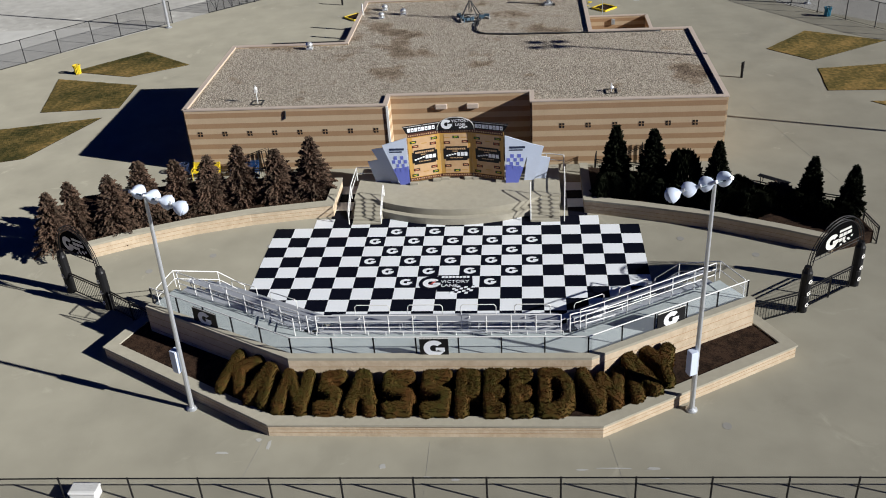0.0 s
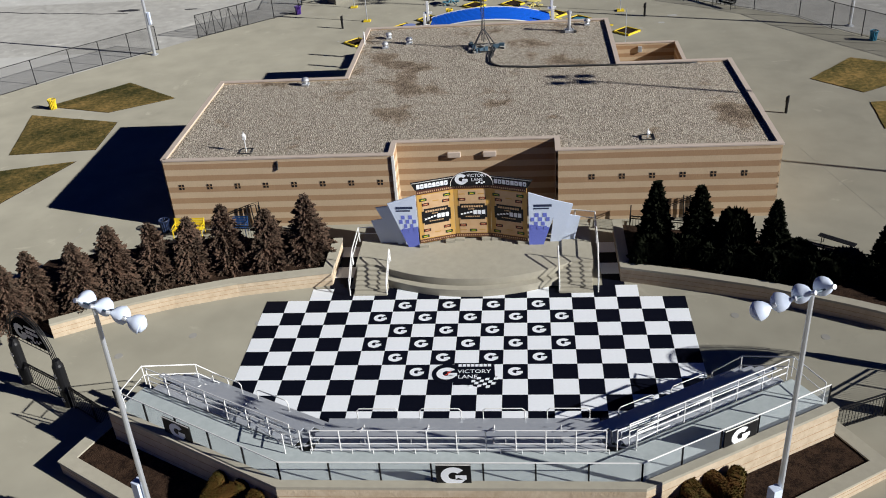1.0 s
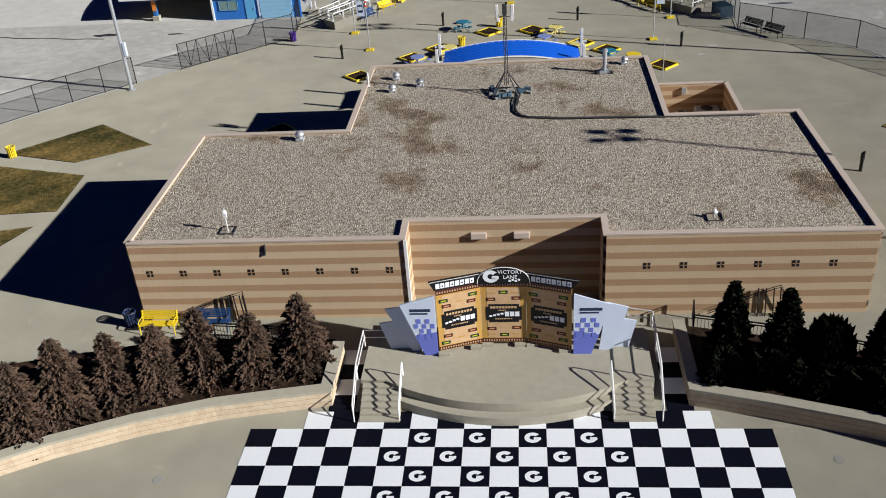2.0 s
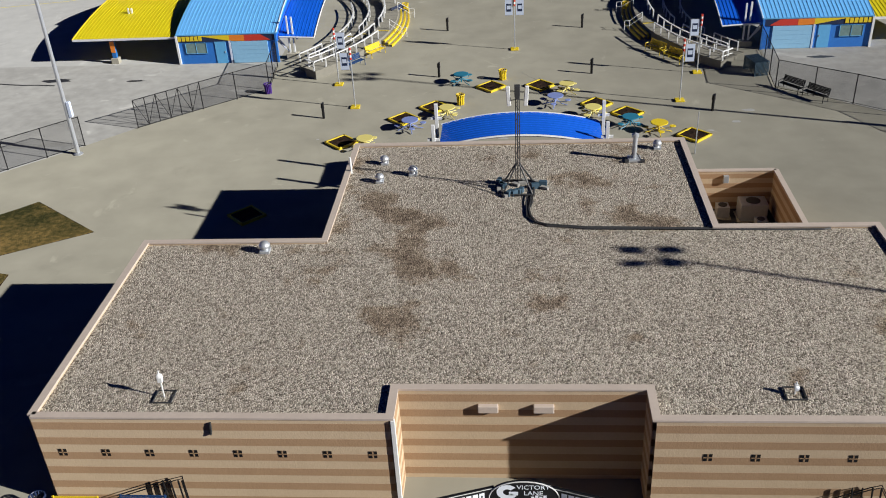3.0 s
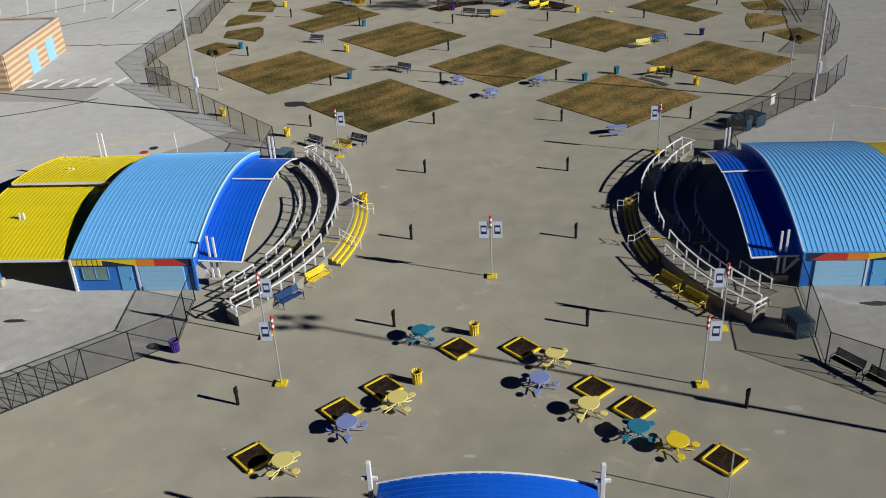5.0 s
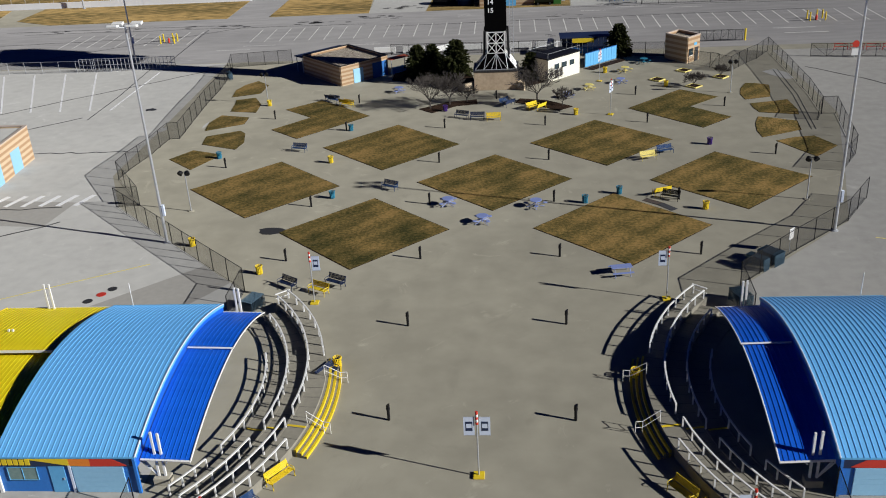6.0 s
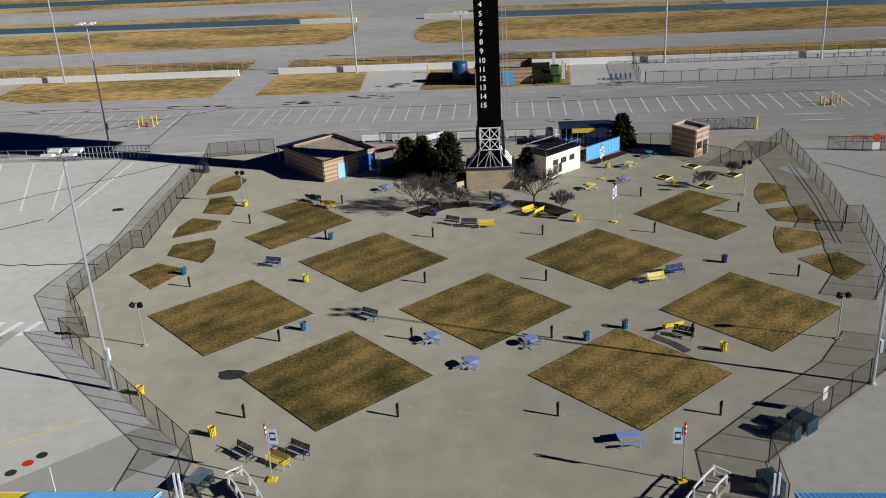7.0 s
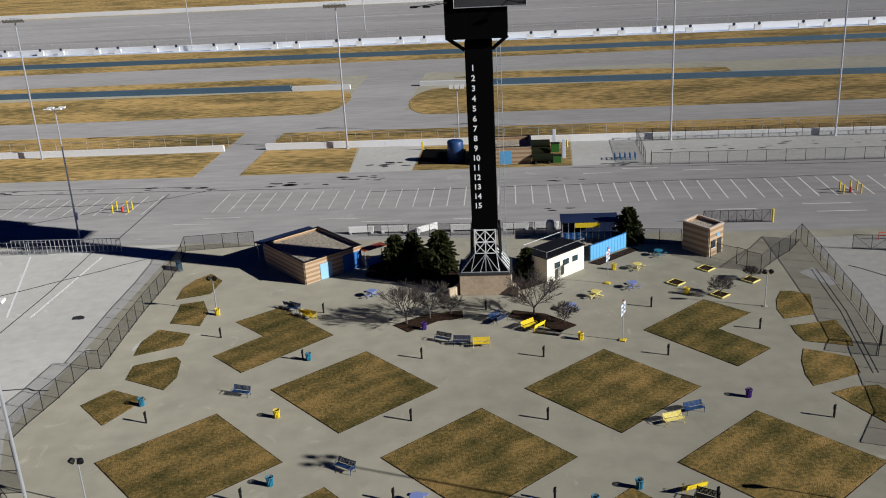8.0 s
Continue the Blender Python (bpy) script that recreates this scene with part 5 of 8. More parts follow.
# ---- pavilions ----
def pavilion(s):
    pv = thing("pavilion", "blue-walled pavilion with arched light blue, yellow and deep blue metal roofs", "pavilion", group="twin pavilions")
    S = Matrix.Diagonal((s, 1, 1, 1))
    X = lambda a, b: (min(s * a, s * b), max(s * a, s * b))
    zb = lambda y: 2.6 + 1.75 * (1 - ((y - 106.1) / 9.3) ** 2)
    zy1 = lambda y: 2.35 + 0.95 * (1 - ((y - 107) / 10.0) ** 2)
    zy2 = lambda y: 2.35 + 1.45 * (1 - ((y - 105.5) / 10.2) ** 2)
    zd1 = lambda y: 3.52 - 0.0162 * (y - 107.3) ** 2
    zd2 = lambda y: 3.72 - 0.02295 * (y - 106.5) ** 2

    def slope(f, y, k):
        inner = zb(y) - 0.27
        return f(y) + k * 0.25 * max(0.1, inner - f(y))

    for nm, f, x0, x1, y0, y1, m_, lab in (("main_roof", zb, 20.1, 28.85, 96.75, 115.4, ROOF_BLUE, "arched light blue standing-seam roof"),
                                          ("yellow_roof", zy1, 28.95, 38.1, 97.0, 107.5, ROOF_YELLOW, "arched yellow standing-seam roof"),
                                          ("upper_yellow_roof", zy2, 28.95, 37.6, 106.9, 115.6, ROOF_YELLOW, "raised yellow standing-seam roof"),
                                          ("canopy_roof", zd1, 17.0, 20.05, 97.3, 107.4, ROOF_DEEP, "low deep blue canopy roof"),
                                          ("upper_canopy_roof", zd2, 16.85, 20.05, 107.15, 114.9, ROOF_DEEP, "raised deep blue canopy roof")):
        rf = part(nm, pipe([(s * (x0 + x1) / 2, y0 + (y1 - y0) * i / 12, f(y0 + (y1 - y0) * i / 12) - 0.15) for i in range(13)], 0.07), STEEL, pv, lab)
        n = round((x1 - x0) / 0.32)
        w = (x1 - x0) / n
        me = to_mesh("roof_panel", barrel_panel(y0, y1, f, w), m_) if m_ is not ROOF_DEEP else None
        for i in range(n):
            if m_ is ROOF_DEEP:  # the canopies climb sideways to the main roof's verge
                k0, k1 = (i / n, (i + 1) / n) if s > 0 else (1 - i / n, 1 - (i + 1) / n)
                me = to_mesh("roof_panel", barrel_panel(y0, y1, lambda y: slope(f, y, k0), w, zr=lambda y: slope(f, y, k1)), m_)
            part("roof_panel", me, None, rf, at=at(min(s * x0, s * x1) + i * w, 0))
        for y in (y0, y1):
            if m_ is ROOF_DEEP:
                part("eave_trim", tube((s * x0, y, slope(f, y, 0) - 0.03), (s * x1, y, slope(f, y, 1) - 0.03), 0.07, n=6), WHITE, rf)
            else:
                part("eave_trim", box(*X(x0, x1), y - 0.03, y + 0.05, f(y) - (0.07 if m_ is ROOF_BLUE else 0.16), f(y) + 0.02), WHITE if m_ is not ROOF_BLUE else SKYBLUE, rf)
        edge_x = s * (x0 if m_ is not ROOF_YELLOW else x1)
        part("rake_trim", pipe([(edge_x, y0 + (y1 - y0) * i / 16, f(y0 + (y1 - y0) * i / 16) + 0.01) for i in range(17)], 0.055), PANEL_PALE if m_ is ROOF_BLUE else (WHITE if m_ is ROOF_DEEP else YELLOW), rf)
    # gable side of the main roof
    bm = bmesh.new()
    ys = [96.9 + 18.4 * i / 16 for i in range(17)]
    a = [bm.verts.new((s * 20.14, y, zb(y) - 0.05)) for y in ys]
    b = [bm.verts.new((s * 20.14, y, min(zb(y) - 0.06, 1.75))) for y in ys]
    c = [bm.verts.new((s * 20.34, y, zb(y) - 0.05)) for y in ys]
    d = [bm.verts.new((s * 20.34, y, min(zb(y) - 0.06, 1.75))) for y in ys]
    for i in range(16):
        bm.faces.new((a[i], a[i + 1], b[i + 1], b[i]))
        bm.faces.new((c[i], d[i], d[i + 1], c[i + 1]))
        bm.faces.new((a[i], c[i], c[i + 1], a[i + 1]))
        bm.faces.new((b[i], b[i + 1], d[i + 1], d[i]))
    part("gable", bm, ROOF_DEEP, pv, "deep blue arched gable face")
    bm = bmesh.new()
    for y0, y1 in zip(ys, ys[1:]):
        q = [bm.verts.new((s * x, y, zb(y) + dz)) for x in (20.06, 20.13) for y, dz in ((y0, -0.22), (y1, -0.22), (y1, 0.03), (y0, 0.03))]
        for f in ((0, 1, 2, 3), (7, 6, 5, 4), (0, 4, 5, 1), (1, 5, 6, 2), (2, 6, 7, 3), (3, 7, 4, 0)):
            bm.faces.new([q[i] for i in f])
    part("verge_board", bm, SKYBLUE, pv, "light blue verge board")
    # walls
    w = part("front_wall", box(*X(20.2, 28.8), 96.8, 97.0, 0, 2.5), WALLBLUE, pv, "blue painted front wall")
    part("fascia", box(*X(20.15, 28.85), 96.74, 96.8, 1.94, 2.5), NAVY, w)
    fl = [(20.7, 1.99, 2.03, RED), (21.5, 1.96, 2.475, RED), (22.3, 1.95, 2.475, RED), (22.9, 1.95, 2.475, ORANGE), (23.4, 1.96, 2.475, ORANGE), (24.2, 2.0, 2.475, YELLOW), (25.0, 2.13, 2.475, YELLOW), (25.9, 2.3, 2.475, YELLOW), (26.9, 2.46, 2.475, YELLOW)]
    for k, ((x, z, u, m_), (x2, z2, u2, _m)) in enumerate(zip(fl, fl[1:])):
        bm = bmesh.new()
        q = [(s * x, z), (s * x2, z2), (s * x2, u2), (s * x, u)]
        v = [bm.verts.new((px, 96.728 - 0.002 * k, pz)) for px, pz in q]
        v2 = [bm.verts.new((px, 96.741, pz)) for px, pz in q]
        for i in range(4):
            j = (i + 1) % 4
            bm.faces.new((v[i], v[j], v2[j], v2[i]))
        bm.faces.new(v), bm.faces.new(v2[::-1])
        part("flame_stripe", bm, m_, w, "painted flame stripe")
    for i in range(6):
        x = 26.6 + i * 0.36
        part("fascia_letter", box(*X(x, x + 0.28), 96.70, 96.739, 2.04, 2.44), YELLOW, w, "yellow lettering bar")
    dr = part("garage_door", box(*X(20.95, 24.1), 96.74, 96.8, 0.02, 1.92), DOORBLUE, w, "pale blue roller door")
    for i in range(5):
        part("door_slat", box(*X(20.97, 24.08), 96.725, 96.739, 0.06 + i * 0.37, 0.415 + i * 0.37), DOORBLUE, dr)
    part("door_jamb", box(*X(24.15, 24.3), 96.7, 96.8, 0, 2.0), PANEL_PALE, w)
    door = part("door", box(*X(24.6, 25.55), 96.75, 96.8, 0.02, 1.98), SKYBLUE, w, "light blue steel door")
    part("door_handle", box(*X(24.68, 24.74), 96.7, 96.748, 0.95, 1.1), STEEL, door)
    win = part("window", box(*X(26.3, 28.1), 96.74, 96.8, 0.95, 1.85), PANE, w, "wide window with a pale frame")
    for x0, x1, z0, z1 in ((26.25, 28.15, 0.9, 0.97), (26.25, 28.15, 1.83, 1.9), (26.25, 26.32, 0.9, 1.9), (28.08, 28.15, 0.9, 1.9), (27.17, 27.23, 0.9, 1.9)):
        part("window_frame", box(*X(x0 + 0.015, x1 - 0.015), 96.71, 96.745, z0 + 0.02, z1 - 0.02), SKYBLUE, win)
    part("corner_post", box(*X(28.72, 28.9), 96.66, 96.84, 0, 2.5), WHITE, w, "white corner post")
    part("corner_post", box(*X(20.1, 20.26), 96.66, 96.84, 0, 2.5), WALLBLUE, w)
    part("side_wall", box(*X(28.6, 28.8), 97.0, 115.2, 0, 2.45), WALLBLUE, pv, "blue painted side wall")
    part("rear_wall", box(*X(20.2, 28.8), 115.0, 115.2, 0, 2.45), WALLBLUE, pv, "blue painted rear wall")
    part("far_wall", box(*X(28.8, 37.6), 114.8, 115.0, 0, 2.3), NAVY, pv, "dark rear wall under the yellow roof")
    for y in (97.4, 106.5, 114.4):
        cb = part("column", box(*X(34.7, 35.05), y, y + 0.35, 0.5, 2.4), BLUE, pv, "blue and orange roof column")
        part("column_base", box(*X(34.55, 35.2), y - 0.12, y + 0.47, 0, 0.5, 0.02), PALE_CONC, cb)
        part("column_stripe", box(*X(34.68, 35.07), y - 0.02, y + 0.02, 1.0, 2.0), ORANGE, cb)
    for x, y, z0, h in ((19.3, 97.7, 0.5, 3.2), (18.9, 97.7, 0.5, 3.1), (18.9, 115.7, 0.0, 3.8), (19.2, 115.7, 0.0, 3.85), (33.6, 115.3, 1.0, 3.6), (34.0, 115.3, 1.0, 3.6), (34.0, 110.0, 2.6, 1.1), (34.3, 110.0, 2.6, 1.1), (34.4, 102.0, 2.4, 1.15), (34.7, 102.0, 2.4, 1.15)):
        part("mast", box(*X(x - 0.07, x + 0.07), y - 0.07, y + 0.07, z0, z0 + h, 0.01), WHITE, pv, "white twin mast")
    part("mast_base", box(*X(18.6, 19.6), 97.35, 98.05, 0, 0.5, 0.03), PALE_CONC, pv, "concrete mast footing")
    for dx in (0.0, 0.35):
        part("brace", tube((s * 19.3, 97.7, 0.5), (s * (20.6 + dx), 97.9, 2.2), 0.06, n=6), WHITE, pv)
    part("spire", tube((s * 27.2, 115.3, 2.4), (s * 27.2, 115.3, 4.6), 0.03, n=6), WHITE, pv)


pavilion(-1)
pavilion(1)


# ---- curved terraces ----
def terrace(s):
    cx, cy = s * 32.0, 106.0
    fl = -s
    tr = thing("terrace", "curved stepped terrace of grey concrete tiers with yellow-edged steps", "terrace", group="twin terraces")
    for r0, r1, z, a in ((19.75, 21.1, 0.72, 41), (18.25, 19.75, 0.34, 39), (16.7, 18.25, 0.06, 37)):
        tier = part("tier", ring_sector(cx, cy, r0, r1, -a, a, 0, z, 40, fl), TERRACE, tr, "curved concrete tier")
        part("tier_edge", ring_sector(cx, cy, r0 - 0.03, r0 + 0.12, -a, a, z - 0.05, z + 0.03, 40, fl), TERRACE, tier)
        for k in range(int(a * 2 / 3.2)):
            b = -a + 1.5 + 3.2 * k
            part("tier_joint", ring_sector(cx, cy, r0 + 0.14, r1 - 0.02, b, b + 0.08, z - 0.01, z + 0.004, 1, fl), RUBBER, tier)
        part("aisle_nosing", ring_sector(cx, cy, r0 - 0.05, r1, -10.5, -10.0, z - 0.02, z + 0.02, 2, fl), YELLOW, tier, "yellow step nosing")
    for k in range(3):
        sp = part("step", ring_sector(cx, cy, 21.1, 22.1 - 0.34 * k, -16, 13, 0, 0.18 + 0.17 * k, 18, fl), TERRACE, tr)
        part("step_nosing", ring_sector(cx, cy, 21.96 - 0.34 * k, 22.12 - 0.34 * k, -16, 13, 0.0, 0.19 + 0.17 * k, 18, fl), YELLOW, sp, "yellow step nosing")

    def arc_rail(r, z, a0, a1, h=0.72):
        rl = thing("terrace_railing", "white curved terrace railing with square posts", "railing", group="terrace railings")
        n = max(3, round(abs(a1 - a0) * r * math.pi / 180 / 1.35))
        P = [(cx + fl * r * math.cos(radians(a0 + (a1 - a0) * i / n)), cy + r * math.sin(radians(a0 + (a1 - a0) * i / n))) for i in range(n + 1)]
        for x, y in P:
            part("post", box(x - 0.05, x + 0.05, y - 0.05, y + 0.05, z, z + h), WHITE, rl)
        part("top_rail", wall_strip(P, 0.055, z + h, z + h + 0.07), WHITE, rl)

    arc_rail(20.95, 0.72, -41, -16.5)
    arc_rail(20.95, 0.72, 13.5, 41)
    arc_rail(19.85, 0.72, -40, -11)
    arc_rail(19.85, 0.72, -7, 40)
    arc_rail(18.35, 0.34, -36, -17)
    arc_rail(18.35, 0.34, -11, 35)
    arc_rail(16.8, 0.06, -35, -25)
    arc_rail(16.8, 0.06, -20, 18)
    for a in (-41, 41):
        rl = thing("terrace_railing", "white end railing of the terrace", "railing", group="terrace railings")
        p, q = [(cx + fl * r * math.cos(radians(a)), cy + r * math.sin(radians(a))) for r in (19.8, 21.1)]
        part("top_rail", wall_strip([p, q], 0.055, 1.44, 1.51), WHITE, rl)
        part("mid_rail", wall_strip([p, q], 0.02, 1.05, 1.1), WHITE, rl)
    for a in (-9, 6):
        p = [(cx + fl * r * math.cos(radians(a)), cy + r * math.sin(radians(a)), z) for r, z in ((21.05, 0.72), (22.15, 0.02), (22.6, 0.02))]
        hand_rail(p, "white handrail down the yellow-edged steps", WHITE, 0.9)


terrace(-1)
terrace(1)


# ---- fences ----
def fence(pts, h=2.2, step=2.9, label="black chain-link fence on thin round posts", mesh=None, steel=None, group="chain-link fences"):
    f = thing("chain_link_fence", label, "fence", group=group)
    mesh, steel = mesh or LINK, steel or BLACK
    for a, b in zip(pts, pts[1:]):
        n = max(1, round(math.dist(a, b) / step))
        P = [(a[0] + (b[0] - a[0]) * i / n, a[1] + (b[1] - a[1]) * i / n) for i in range(n + 1)]
        for i, (x, y) in enumerate(P):
            if i or a is pts[0]:
                part("post", tube((x, y, 0), (x, y, h + 0.03), 0.04, n=6), steel, f)
        part("top_rail", tube((*a, h), (*b, h), 0.03, n=5), steel, f)
        part("bottom_rail", tube((*a, 0.08), (*b, 0.08), 0.02, n=5), steel, f)
        for p, q in zip(P, P[1:]):
            part("mesh_panel", wall_strip([p, q], 0.003, 0.06, h), mesh, f)
    return f


def gate(a, b, h=2.2, label="black chain-link gate leaf with cross braces", n=3):
    g = thing("gate", label, "gate", group="fence gates")
    P = [(a[0] + (b[0] - a[0]) * i / n, a[1] + (b[1] - a[1]) * i / n) for i in range(n + 1)]
    for x, y in P:
        part("upright", tube((x, y, 0.05), (x, y, h), 0.035, n=6), BLACK, g)
    for z in (0.1, h):
        part("frame_rail", tube((*a, z), (*b, z), 0.035, n=6), BLACK, g)
    for i, (p, q) in enumerate(zip(P, P[1:])):
        part("brace", tube((*p, 0.1 if i % 2 else h), (*q, h if i % 2 else 0.1), 0.022, n=5), BLACK, g)
        part("mesh_panel", wall_strip([p, q], 0.003, 0.08, h), LINK, g)


fence([(-62, 50), (-48.8, 61.0), (-40.8, 69.3), (-36.4, 74.3), (-30.6, 80.0)])
gate((-27.7, 82.9), (-23.8, 86.4), n=6)
fence([(-23.8, 86.4), (-19.5, 90.2), (-20.0, 95.4)])
fence([(-20.6, 117.5), (-20.7, 122.5), (-28.5, 130.4), (-39.7, 141.9)])
fence([(-39.7, 141.9), (-37.2, 142.1), (-42.7, 150.2)])
fence([(-42.7, 150.2), (-42.6, 153.0), (-41.9, 158.2), (-41.6, 164.3), (-40.3, 164.4), (-40.5, 167.4), (-40.8, 171.0), (-41.4, 179.4), (-41.7, 187.5), (-42.3, 194.6)])
fence([(-42.3, 194.6), (-43.6, 201.0), (-38.4, 202.0), (-34.0, 202.6)])
fence([(20.0, 96.5), (19.3, 88.0), (23.9, 84.7), (27.2, 82.0), (29.0, 78.5), (36, 69), (48, 58)])
fence([(20.2, 116.8), (20.4, 122.2), (26.5, 128.6), (32.8, 134.7), (36.2, 140.0)])
fence([(36.4, 147.6), (39.2, 152.5), (41.6, 167.2), (39.9, 167.2)])
fence([(38.8, 164.9), (39.9, 167.4), (40.7, 175.7), (41.1, 188.2), (41.3, 199.8)])
fence([(41.3, 199.8), (38.6, 195.3), (36.6, 193.0), (33.3, 188.5), (31.9, 189.8)])
gate((31.9, 189.8), (30.9, 191.0), 2.3, n=1)
fence([(30.9, 191.0), (28.2, 193.5)])
fence([(19.8, 199.5), (25.4, 198.9)])
fence([(-30, 13.6 + 2.2), (-20, 16.4), (-14, 16.55), (14, 17.0), (24, 17.1), (34, 17.0)], 1.2, 2.75, "low black fence in front of the planter", LINK_THIN)
fence([(-64, 200.9), (-94, 202), (-150, 204)], 1.9, 3.0, "grey fence along the lot edge", LINK_THIN, STEEL)
bg = thing("rolling_gate", "long galvanised rolling gate with close uprights", "gate")
for i in range(26):
    x = -69.5 + 16.3 * i / 25
    part("upright", tube((x, 201.4, 0.1), (x, 201.4, 2.1), 0.045, n=6), STEEL, bg)
for z in (0.15, 1.1, 2.1):
    part("frame_rail", tube((-69.5, 201.4, z), (-53.2, 201.4, z), 0.05, n=6), STEEL, bg)
part("mesh_panel", wall_strip([(-69.5, 201.4), (-53.2, 201.4)], 0.004, 0.15, 2.1), LINK_THIN, bg)
gate((30.0, 207.7), (39.2, 207.5), 1.8, "long grey swing gate beside the booth", 8)
solid("gate_stop", tube((39.6, 207.6, 0), (39.6, 207.6, 1.9), 0.16, n=10), YELLOW, "stout yellow post at the gate end", "post")
gate((46.5, 195.5), (60, 193.5), 2.0, "long grey swing gate at the lot", 6)
fence([(27.5, 242.5), (27.2, 240.9), (70, 240.2), (140, 239)], 2.2, 3.2, "black fence along the pit lane", LINK_THIN)
fence([(-300, 266), (-56, 264.6)], 2.4, 3.4, "trackside fence with tan posts", LINK_THIN, STEEL, "trackside fences")
fence([(-46, 264.4), (160, 262.6)], 2.4, 3.4, "trackside fence with tan posts", LINK_THIN, STEEL, "trackside fences")
fence([(-260, 446), (-60, 436), (160, 432)], 4.5, 8.0, "tall catch fence along the pit wall", LINK_THIN, STEEL, "trackside fences")


# ---- barriers ----
def barrier(pts, h, material, label, half=0.25):
    b = thing("barrier_wall", label, "barrier", group="track barriers", kind="structure")
    for p, q in zip(pts, pts[1:]):
        n = max(1, round(math.dist(p, q) / 12))
        for i in range(n):
            a = (p[0] + (q[0] - p[0]) * i / n, p[1] + (q[1] - p[1]) * i / n)
            c = (p[0] + (q[0] - p[0]) * (i + 1) / n - 0.03, p[1] + (q[1] - p[1]) * (i + 1) / n)
            part("barrier_section", wall_strip([a, c], half, 0, h), material, b)


barrier([(-220, 264.0), (-106, 262.4), (-56.3, 262.4)], 1.25, TRACK_WHITE, "white concrete track wall", 0.3)
barrier([(-47.6, 262.6), (26.4, 261.0), (76, 259.4), (200, 257)], 1.25, TRACK_WHITE, "white concrete track wall", 0.3)
barrier([(-300, 341), (-145, 337), (-58.5, 333)], 1.5, STRIP_BLUE, "long blue-grey barrier along the grass", 0.45)
barrier([(-58, 333), (-41.7, 332.2)], 1.2, WHITE, "white barrier end by the link road", 0.6)
barrier([(-22.5, 333.2), (-6, 331.5)], 1.2, WHITE, "white barrier end by the link road", 0.6)
barrier([(-6, 331), (98, 324.8), (300, 318)], 1.5, STRIP_BLUE, "long blue-grey barrier along the grass", 0.45)
barrier([(-320, 404), (-36, 395), (300, 384)], 1.5, STRIP_BLUE, "long blue-grey barrier along the grass", 0.45)
barrier([(-260, 445), (-84, 432), (136, 429), (300, 424)], 1.9, TRACK_WHITE, "white pit wall", 0.9)
barrier([(-400, 617), (-82, 611), (300, 604)], 2.4, TRACK_WHITE, "white outer track wall", 0.7)
flat_line("track_line", [(-300, 478), (200, 466)], 0.5, PAINT_WHITE, "white track line", 0.02)
flat_line("track_line", [(-300, 545), (300, 530)], 0.7, PAINT_WHITE, "white track line", 0.02)
sheet("pit_apron", [(-260, 438), (-84, 425), (136, 421), (300, 416), (300, 423.6), (136, 428.6), (-84, 431.4), (-260, 444)], PANEL_PALE, "whitened concrete apron along the pit wall", "pavement", 0.06)
for i in range(32):
    x = -208 + 12.0 * i + (-2.0 if i % 2 else 1.2)
    y = (442 - (x + 208) * 0.089) if x < -84 else (429.6 - (x + 84) * 0.015)
    pb = thing("pit_box", "white pit stall box with a dark round board on top", "pit stall", at(x, y - 2.5), group="pit stalls")
    part("stall_board", box(-1.3, 1.3, -0.5, 0.5, 0.0, 1.7, 0.05), WHITE, pb)
    part("sign_disc", lathe([(0.0, 0), (0.55, 0), (0.55, 0.1), (0, 0.12)], 12), NAVY, pb, at=pose(0.3, -0.45, 2.2, 90, 0, 0))
    part("sign_post", tube((0.3, -0.35, 1.6), (0.3, -0.35, 2.4), 0.1, n=6), RUBBER, pb)
for x in (-19.2, -14.4, -9.6, -4.3, 3.3, 7.6):
    br = thing("white_barrier", "white plastic barrier at the plaza edge", "barrier", at(x, 206.9, 0, 40 if x == -9.6 else 1.5), group="white barriers")
    part("board", box(-1.85, 1.85, -0.2, 0.2, 0.22, 1.1, 0.05), WHITE, br)
    part("foot", box(-1.75, -1.4, -0.33, 0.33, 0, 0.26), WHITE, br)
    part("foot", box(1.4, 1.75, -0.33, 0.33, 0, 0.26), WHITE, br)
fence([(-18, 205.6), (-6, 205.0), (9, 204.6)], 1.8, 2.9, "black fence behind the score tower")
fence([(26.4, 242), (26.9, 259.4), (80, 258.0), (150, 256.0)], 2.4, 3.2, "black fence between the pit lane walls", LINK)


# ---- lamps and poles ----
def flood_pole(x, y, h, heads, label, r=0.13, base=None, group="light poles", turn=0.0, drop=0.0, shift=0.0):
    p = thing("light_pole", label, "light pole", at(x, y, 0, turn), group=group)
    part("pole", tube((0, 0, 0), (0, 0, h), r, r * 0.62, 10), base or STEEL, p)
    part("base_plate", lathe([(r * 2.2, 0), (r * 2.2, 0.05), (r * 1.3, 0.12)]), base or STEEL, p)
    w = 0.75 * (heads - 1)
    part("cross_arm", tube((-w / 2 + 0.05 + shift, 0.06, h - drop), (w / 2 - 0.05 + shift, 0.06, h - drop), 0.035, n=6), STACK if h < 12 else STEEL, p)
    return p


